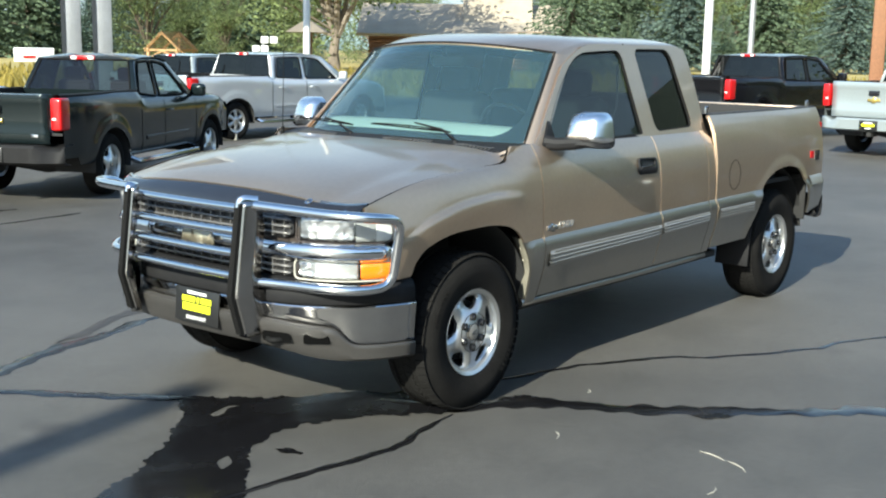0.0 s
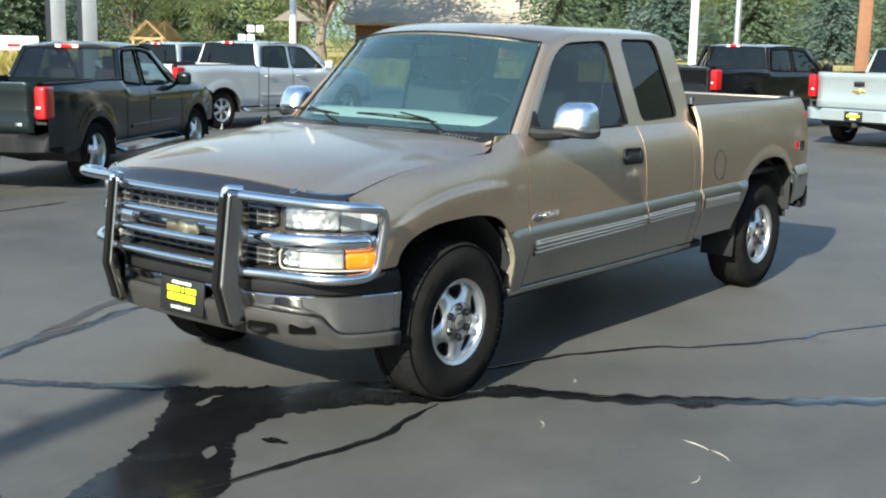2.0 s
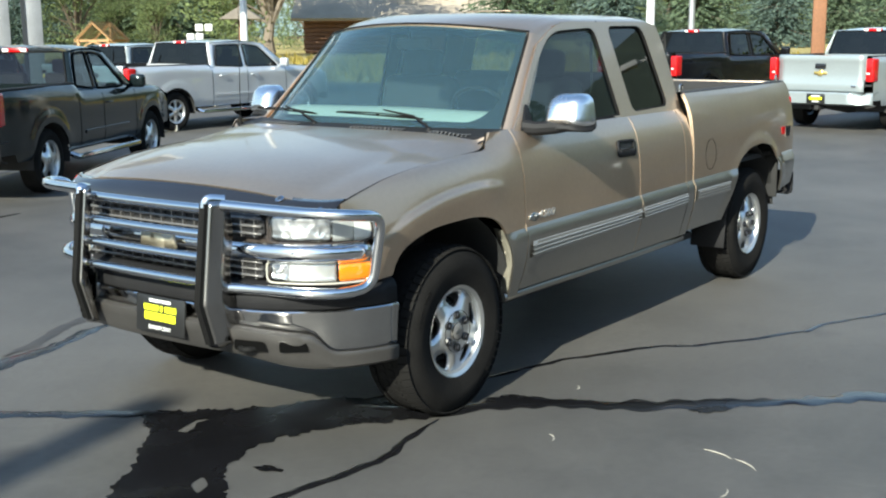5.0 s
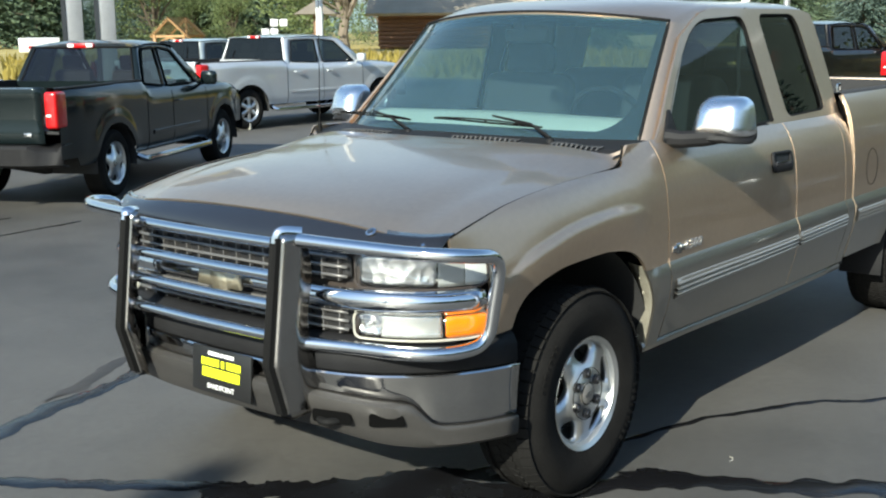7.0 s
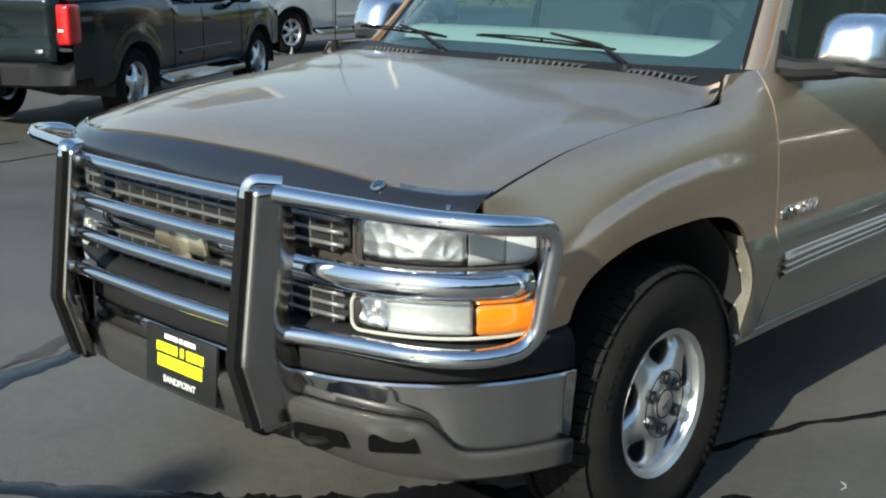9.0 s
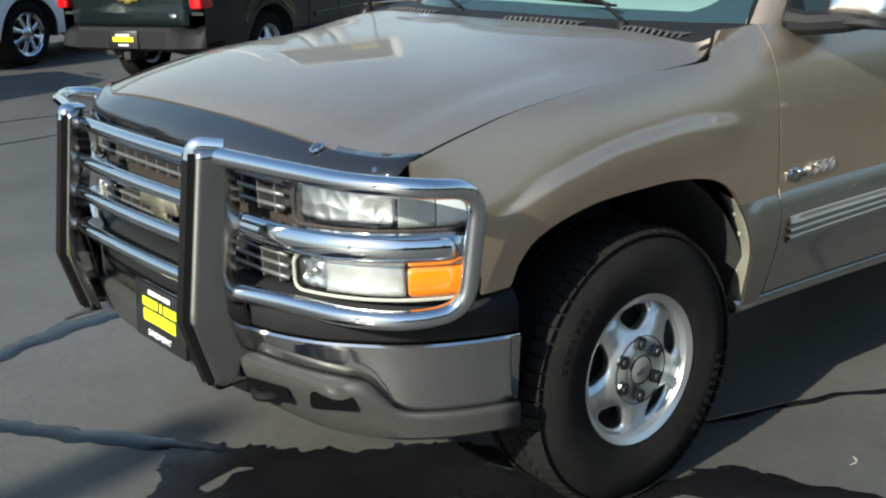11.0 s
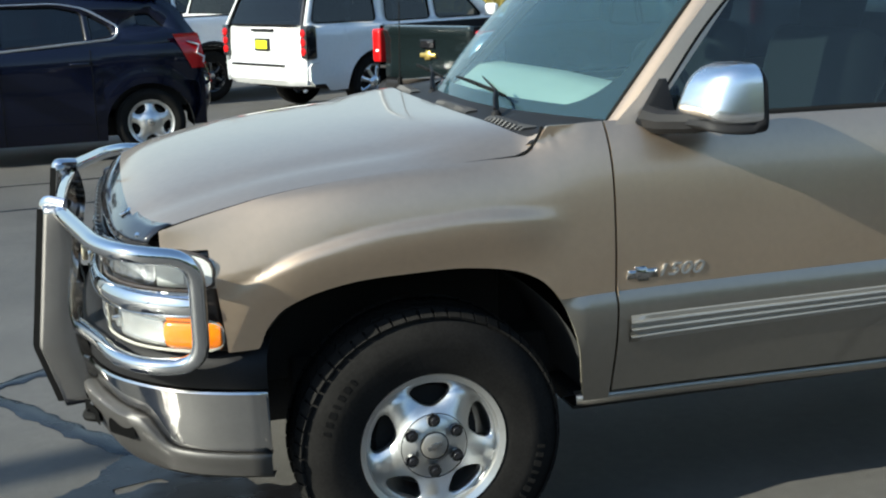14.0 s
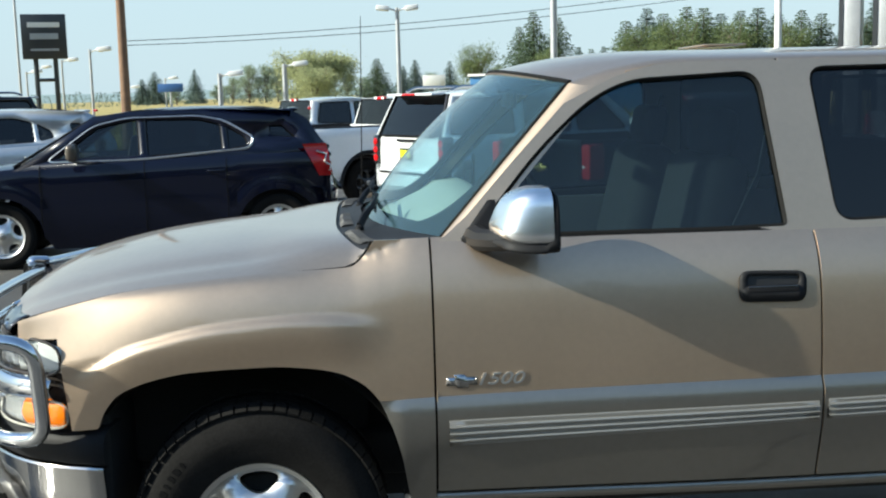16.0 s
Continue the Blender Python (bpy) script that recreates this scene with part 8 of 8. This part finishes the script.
def broadleaf(h, spread_, mat, seed, m, label, bark=None, low=0.28, n=2600, droop=0.0, full=0):
    rnd = random.Random(seed)
    t = thing("broadleaf_tree", m, label, "tree", "trees")
    bm = bmesh.new()
    fork = h * low
    tube(bm, [(0, 0, -0.1), (0.03 * h * 0.3, 0, fork * 0.5), (0, 0.01 * h, fork)], [h * 0.034, h * 0.025, h * 0.021], 10)
    ends = []
    for i in range(7):
        a = 6.283 * i / 7 + rnd.uniform(-0.3, 0.3)
        reach = spread_ * rnd.uniform(0.45, 0.9)
        top = h * rnd.uniform(0.55, 0.97)
        e = Vector((math.cos(a) * reach, math.sin(a) * reach, top))
        mid = Vector((math.cos(a) * reach * 0.35, math.sin(a) * reach * 0.35, fork + (top - fork) * 0.45))
        tube(bm, [(0, 0.01 * h, fork * 0.92), mid, e], [h * 0.017, h * 0.013, h * 0.004], 6)
        ends += [e, mid.lerp(e, 0.5), mid.lerp(e, 0.75)]
        for _ in range(3):
            q = mid.lerp(e, rnd.uniform(0.3, 0.9))
            e2 = q + Vector((rnd.uniform(-1, 1), rnd.uniform(-1, 1), rnd.uniform(-0.3, 0.7))) * spread_ * 0.38
            tube(bm, [q, e2], [h * 0.008, h * 0.002], 5)
            ends.append(e2)
    for _ in range(full):   # leafy boughs down to the ground
        u = rnd.uniform(0.08, 0.93)
        a = rnd.uniform(0, 6.283)
        w = spread_ * math.sin(math.pi * (0.16 + 0.80 * u)) ** 0.8 * rnd.uniform(0.35, 0.85)
        e = Vector((math.cos(a) * w, math.sin(a) * w, h * u))
        if u > low:
            tube(bm, [(0, 0, h * max(low, u - 0.15)), e], [h * 0.008, h * 0.002], 4)
        ends.append(e)
    part("trunk", bm, bark or BARK, t)
    spots = []
    for _ in range(n):
        c = rnd.choice(ends)
        o = Vector((rnd.gauss(0, 1), rnd.gauss(0, 1), rnd.gauss(0, 0.75))) * spread_ * 0.16
        d = Vector((rnd.uniform(-1, 1), rnd.uniform(-1, 1), rnd.uniform(-0.8, 0.5) - droop))
        ln = h * 0.021 * rnd.uniform(0.6, 1.5) * (1 + droop)
        spots.append((c + o - Vector((0, 0, droop * rnd.uniform(0, 0.3) * h * 0.5)), d, ln, ln * (0.6 - 0.25 * min(1, droop))))
    vs, fs = leaf_quads(spots, rnd)
    mesh_part("crown", vs, fs, mat, t)
    return t


def scaled(x, y, k, rz):
    return Matrix.Translation((x, y, 0)) @ Matrix.Rotation(radians(rz), 4, "Z") @ Matrix.Scale(k, 4)


# master trees stand among the others
x, y = far(-152.6, 125)
sp1 = conifer(23, 6.4, SPRUCE, 1, scaled(x, y, 0.72, 0), "tall blue-green spruce with drooping boughs", 1.3)
x, y = far(-156.5, 140)
fi1 = conifer(26, 7.2, FIR, 2, scaled(x, y, 0.75, 20), "tall dense green fir tree", 1.3)
x, y = far(-160.2, 130)
sp2 = conifer(21, 6.6, SPRUCE, 3, scaled(x, y, 0.75, 40), "dark green pointed spruce tree", 1.2)
x, y = far(-147.3, 95)
fi2 = conifer(20, 8.2, FIR, 4, scaled(x, y, 0.64, 60), "broad olive-green fir near a building", 1.3)
x, y = far(-135.6, 95)
broadleaf(17, 7.5, LEAF, 5, scaled(x, y, 1, 0), "broadleaf tree with a pale forked trunk", BARKP, 0.16, 15000, 0.0, 26)
x, y = far(-126.6, 160)
br2 = broadleaf(13, 6.6, LEAF, 6, scaled(x, y, 1, 0), "round green broadleaf tree", None, 0.12, 12000, 0.0, 36)
x, y = far(-88.2, 150, (-0.33, 4.38))
wl1 = broadleaf(9.0, 4.4, WILLOW, 7, scaled(x, y, 0.6, 0), "pale yellow-green drooping willow tree", None, 0.2, 10000, 0.8, 24)


# poplars carry the distance haze in a paler, bluer leaf colour
x, y = far(-84.99, 300, (-0.33, 4.38))
pop1 = broadleaf(10.0, 3.4, leaf_material("hazy_poplar_leaves", (0.27, 0.34, 0.26), 0.3), 8, scaled(x, y, 0.98, 0), "dense upright poplar with haze in its leaf colour", None, 0.12, 9000, 0.0, 46)
x, y = far(-96.24, 230, (-0.33, 4.38))
gr1 = broadleaf(10.0, 4.3, LEAF, 9, scaled(x, y, 1.09, 0), "full green maple beyond the road", None, 0.12, 10000, 0.0, 50)


def plant_k(src, deg, dist, k, rz, cam=(4.3, 4.25)):
    x, y = far(deg, dist * 2.1, cam)
    ob = copy_thing(src, pose(x, y, 0, 0, 0, rz))
    ob.scale = (k, k, k * (0.92 + 0.16 * ((rz * 37) % 10) / 10))
    return ob


rnd = random.Random(11)
# woods behind the field, seen across the first view
for i, deg in enumerate(spread(-116, -134, 19)):
    plant_k((sp1, fi1, sp2, fi1)[i % 4], deg + rnd.uniform(-0.4, 0.4), rnd.uniform(95, 135), rnd.uniform(0.5, 0.9), rnd.uniform(0, 360))
for deg, dist, k in ((-119.2, 70, 0.9), (-121.3, 78, 1.0), (-129.4, 88, 0.85), (-131.2, 84, 1.0), (-132.6, 92, 1.1), (-125.4, 98, 0.8)):
    plant_k((sp1, fi1, sp2)[int(abs(deg * 10)) % 3], deg, dist, k, deg * 7 % 360)
for deg, dist, k in ((-122.6, 82, 0.9), (-128.3, 86, 0.8), (-130.3, 76, 0.7), (-134.4, 68, 1.0), (-137.6, 62, 1.1), (-139.4, 72, 1.2), (-133.2, 90, 1.0)):
    plant_k(gr1 if deg in (-128.3, -130.3) else fi1 if deg > -134 else br2, deg, dist, k * (1.25 if deg in (-128.3, -130.3) else 0.7), deg * 11 % 360)
for deg, dist, k in ((-142.4, 110, 0.8), (-144.6, 112, 0.7), (-150.0, 118, 0.55), (-154.5, 116, 0.6), (-158.5, 112, 0.55), (-163.0, 78, 0.8), (-165.5, 74, 0.9), (-168.5, 76, 1.0)):
    plant_k((fi2, fi1, sp2, fi2, sp1)[int(abs(deg * 10)) % 5], deg, dist, k, deg * 13 % 360)
# closed woods behind the spruces
for i, deg in enumerate(spread(-146, -172, 30)):
    src, h0 = ((fi1, 26), (sp2, 21), (gr1, 10), (fi2, 20))[i % 4]
    dist = 300 + 40 * rnd.random()
    k = (1.73 + dist * math.tan(radians(rnd.uniform(3.6, 5.2)))) / h0
    x, y = far(deg, dist)
    ob = copy_thing(src, pose(x, y, 0, 0, 0, rnd.uniform(0, 360)))
    ob.scale = (k * (1.0 if src is gr1 else 1.5),) * 2 + (k,)
# beyond the road, last view: (source, its height, bearing, rise of its top, distance, girth)
C16 = (-0.33, 4.38)
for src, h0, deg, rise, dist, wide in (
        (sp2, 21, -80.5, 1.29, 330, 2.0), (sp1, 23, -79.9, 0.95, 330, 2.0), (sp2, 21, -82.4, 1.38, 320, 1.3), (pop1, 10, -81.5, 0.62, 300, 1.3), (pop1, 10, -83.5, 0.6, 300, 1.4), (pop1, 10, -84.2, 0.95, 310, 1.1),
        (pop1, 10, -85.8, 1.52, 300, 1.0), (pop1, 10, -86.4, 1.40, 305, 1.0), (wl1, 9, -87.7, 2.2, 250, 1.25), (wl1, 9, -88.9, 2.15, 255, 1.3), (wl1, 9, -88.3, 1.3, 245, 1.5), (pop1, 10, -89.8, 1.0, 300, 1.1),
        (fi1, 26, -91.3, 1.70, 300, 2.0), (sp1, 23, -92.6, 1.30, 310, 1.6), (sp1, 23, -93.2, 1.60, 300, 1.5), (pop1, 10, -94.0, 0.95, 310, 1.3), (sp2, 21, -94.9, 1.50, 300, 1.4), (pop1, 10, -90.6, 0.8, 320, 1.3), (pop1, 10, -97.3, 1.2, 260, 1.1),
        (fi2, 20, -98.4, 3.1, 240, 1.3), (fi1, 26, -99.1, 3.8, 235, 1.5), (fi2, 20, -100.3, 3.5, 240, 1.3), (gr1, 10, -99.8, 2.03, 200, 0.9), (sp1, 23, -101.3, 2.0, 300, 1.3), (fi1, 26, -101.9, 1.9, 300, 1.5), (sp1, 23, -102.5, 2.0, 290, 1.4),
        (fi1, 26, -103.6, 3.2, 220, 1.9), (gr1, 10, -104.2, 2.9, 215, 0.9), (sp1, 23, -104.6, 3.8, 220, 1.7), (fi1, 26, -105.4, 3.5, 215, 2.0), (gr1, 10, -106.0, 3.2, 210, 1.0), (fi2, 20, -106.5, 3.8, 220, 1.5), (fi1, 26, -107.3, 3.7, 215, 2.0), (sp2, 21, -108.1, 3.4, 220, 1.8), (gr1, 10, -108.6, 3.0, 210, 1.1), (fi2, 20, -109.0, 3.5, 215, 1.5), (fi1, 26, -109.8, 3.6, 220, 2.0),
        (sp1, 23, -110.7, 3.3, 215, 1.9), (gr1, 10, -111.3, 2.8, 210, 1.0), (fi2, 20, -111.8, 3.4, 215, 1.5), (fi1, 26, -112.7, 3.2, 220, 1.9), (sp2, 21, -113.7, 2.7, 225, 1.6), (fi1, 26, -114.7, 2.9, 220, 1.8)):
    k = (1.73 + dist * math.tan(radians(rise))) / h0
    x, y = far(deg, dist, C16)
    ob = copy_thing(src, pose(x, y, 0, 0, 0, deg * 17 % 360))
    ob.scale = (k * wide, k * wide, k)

# unseen trees added on the near side of the lot, darkening the paint's reflections
rnd = random.Random(17)
for i in range(26):
    a = 180 - 5.4 * i
    src = (sp1, br2, fi1, sp2, br2)[i % 5]
    k = rnd.uniform(0.75, 0.95) if src is br2 else rnd.uniform(0.55, 0.75)
    if a > 108:
        k *= 0.75
    r = rnd.uniform(34, 44)
    ob = copy_thing(src, pose(-1 + r * math.cos(radians(a)), 4 + r * math.sin(radians(a)), 0, 0, 0, rnd.uniform(0, 360)))
    ob.scale = (k, k, k)

# far woods all round the horizon
rnd = random.Random(23)
spots = []
for i in range(620):
    a = radians(rnd.uniform(-185, -55))
    dist = rnd.uniform(240, 420)
    h = rnd.uniform(5, 11) * (1 - 0.62 * smoothstep(radians(-116), radians(-100), a))
    c = Vector((dist * math.cos(a), dist * math.sin(a), 0))
    for _ in range(95):
        u = rnd.random()
        b = rnd.uniform(0, 6.283)
        w = h * 0.26 * (1 - u) + 0.3
        p = c + Vector((math.cos(b) * w, math.sin(b) * w, h * u))
        spots.append((p, Vector((math.cos(b), math.sin(b), rnd.uniform(-0.6, 0.5))), h * 0.11, h * 0.075))
vs, fs = leaf_quads(spots, rnd)
# pale blue-green base colour stands for haze over the far woods
FARW = leaf_material("far_woods", (0.12, 0.165, 0.15), 0.3)
o = mesh_part("far_woods", vs, fs, FARW, None)
tagged(o, "distant mixed woods along the horizon", "woods", kind="stuff")
# hills, with the haze put into their base colour
rows = []
for a in spread(-200, -40, 90):
    d = radians(a)
    z = 24 + 14 * noise.noise(Vector((a * 0.05, 1.0, 0))) + 6 * noise.noise(Vector((a * 0.21, 4.0, 0)))
    if a > -116:
        z *= 0.30 + 0.7 * smoothstep(-96, -116, a)
    rows.append([(900 * math.cos(d), 900 * math.sin(d), -1), (960 * math.cos(d), 960 * math.sin(d), z * 0.6), (1050 * math.cos(d), 1050 * math.sin(d), z)])
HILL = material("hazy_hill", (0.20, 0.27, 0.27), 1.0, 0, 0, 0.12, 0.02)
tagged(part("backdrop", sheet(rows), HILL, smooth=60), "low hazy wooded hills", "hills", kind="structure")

# unseen wooded mountain side behind the lot, added to darken reflections
rows = []
for a in spread(28, 182, 80):
    q = radians(a)
    z = (270 + 60 * noise.noise(Vector((a * 0.04, 7.0, 0))) + 22 * noise.noise(Vector((a * 0.2, 2.0, 0)))) * smoothstep(26, 52, a) * smoothstep(196, 170, a) + 12
    rows.append([(900 * math.cos(q), 900 * math.sin(q), -1), (1000 * math.cos(q), 1000 * math.sin(q), z * 0.6), (1130 * math.cos(q), 1130 * math.sin(q), z)])
WOODED = material("wooded_mountain", (0.06, 0.08, 0.065), 1.0, 0, 0, 0.3, 0.03)
tagged(part("backdrop", sheet(rows), WOODED, smooth=60), "dark wooded mountain side added out of view", "hills", kind="structure")

# weeds at the edge of the field
rnd = random.Random(31)
spots = []
for _ in range(9000):
    a = radians(rnd.uniform(-175, -70))
    dist = rnd.uniform(34, 80)
    p = Vector((4 + dist * math.cos(a), 4 + dist * math.sin(a), -0.1))
    if -28 < p.x < 34 and -34 < p.y < 32:
        continue
    spots.append((p, Vector((rnd.uniform(-0.4, 0.4), rnd.uniform(-0.4, 0.4), 1)), rnd.uniform(0.3, 0.8), rnd.uniform(0.12, 0.3)))
vs, fs = leaf_quads(spots, rnd)
WEED = leaf_material("field_weeds", (0.27, 0.225, 0.065), 0.35)
o = mesh_part("field_grass", vs, fs, WEED, None)
tagged(o, "tall yellow weeds and dry grass", "grass", kind="stuff")
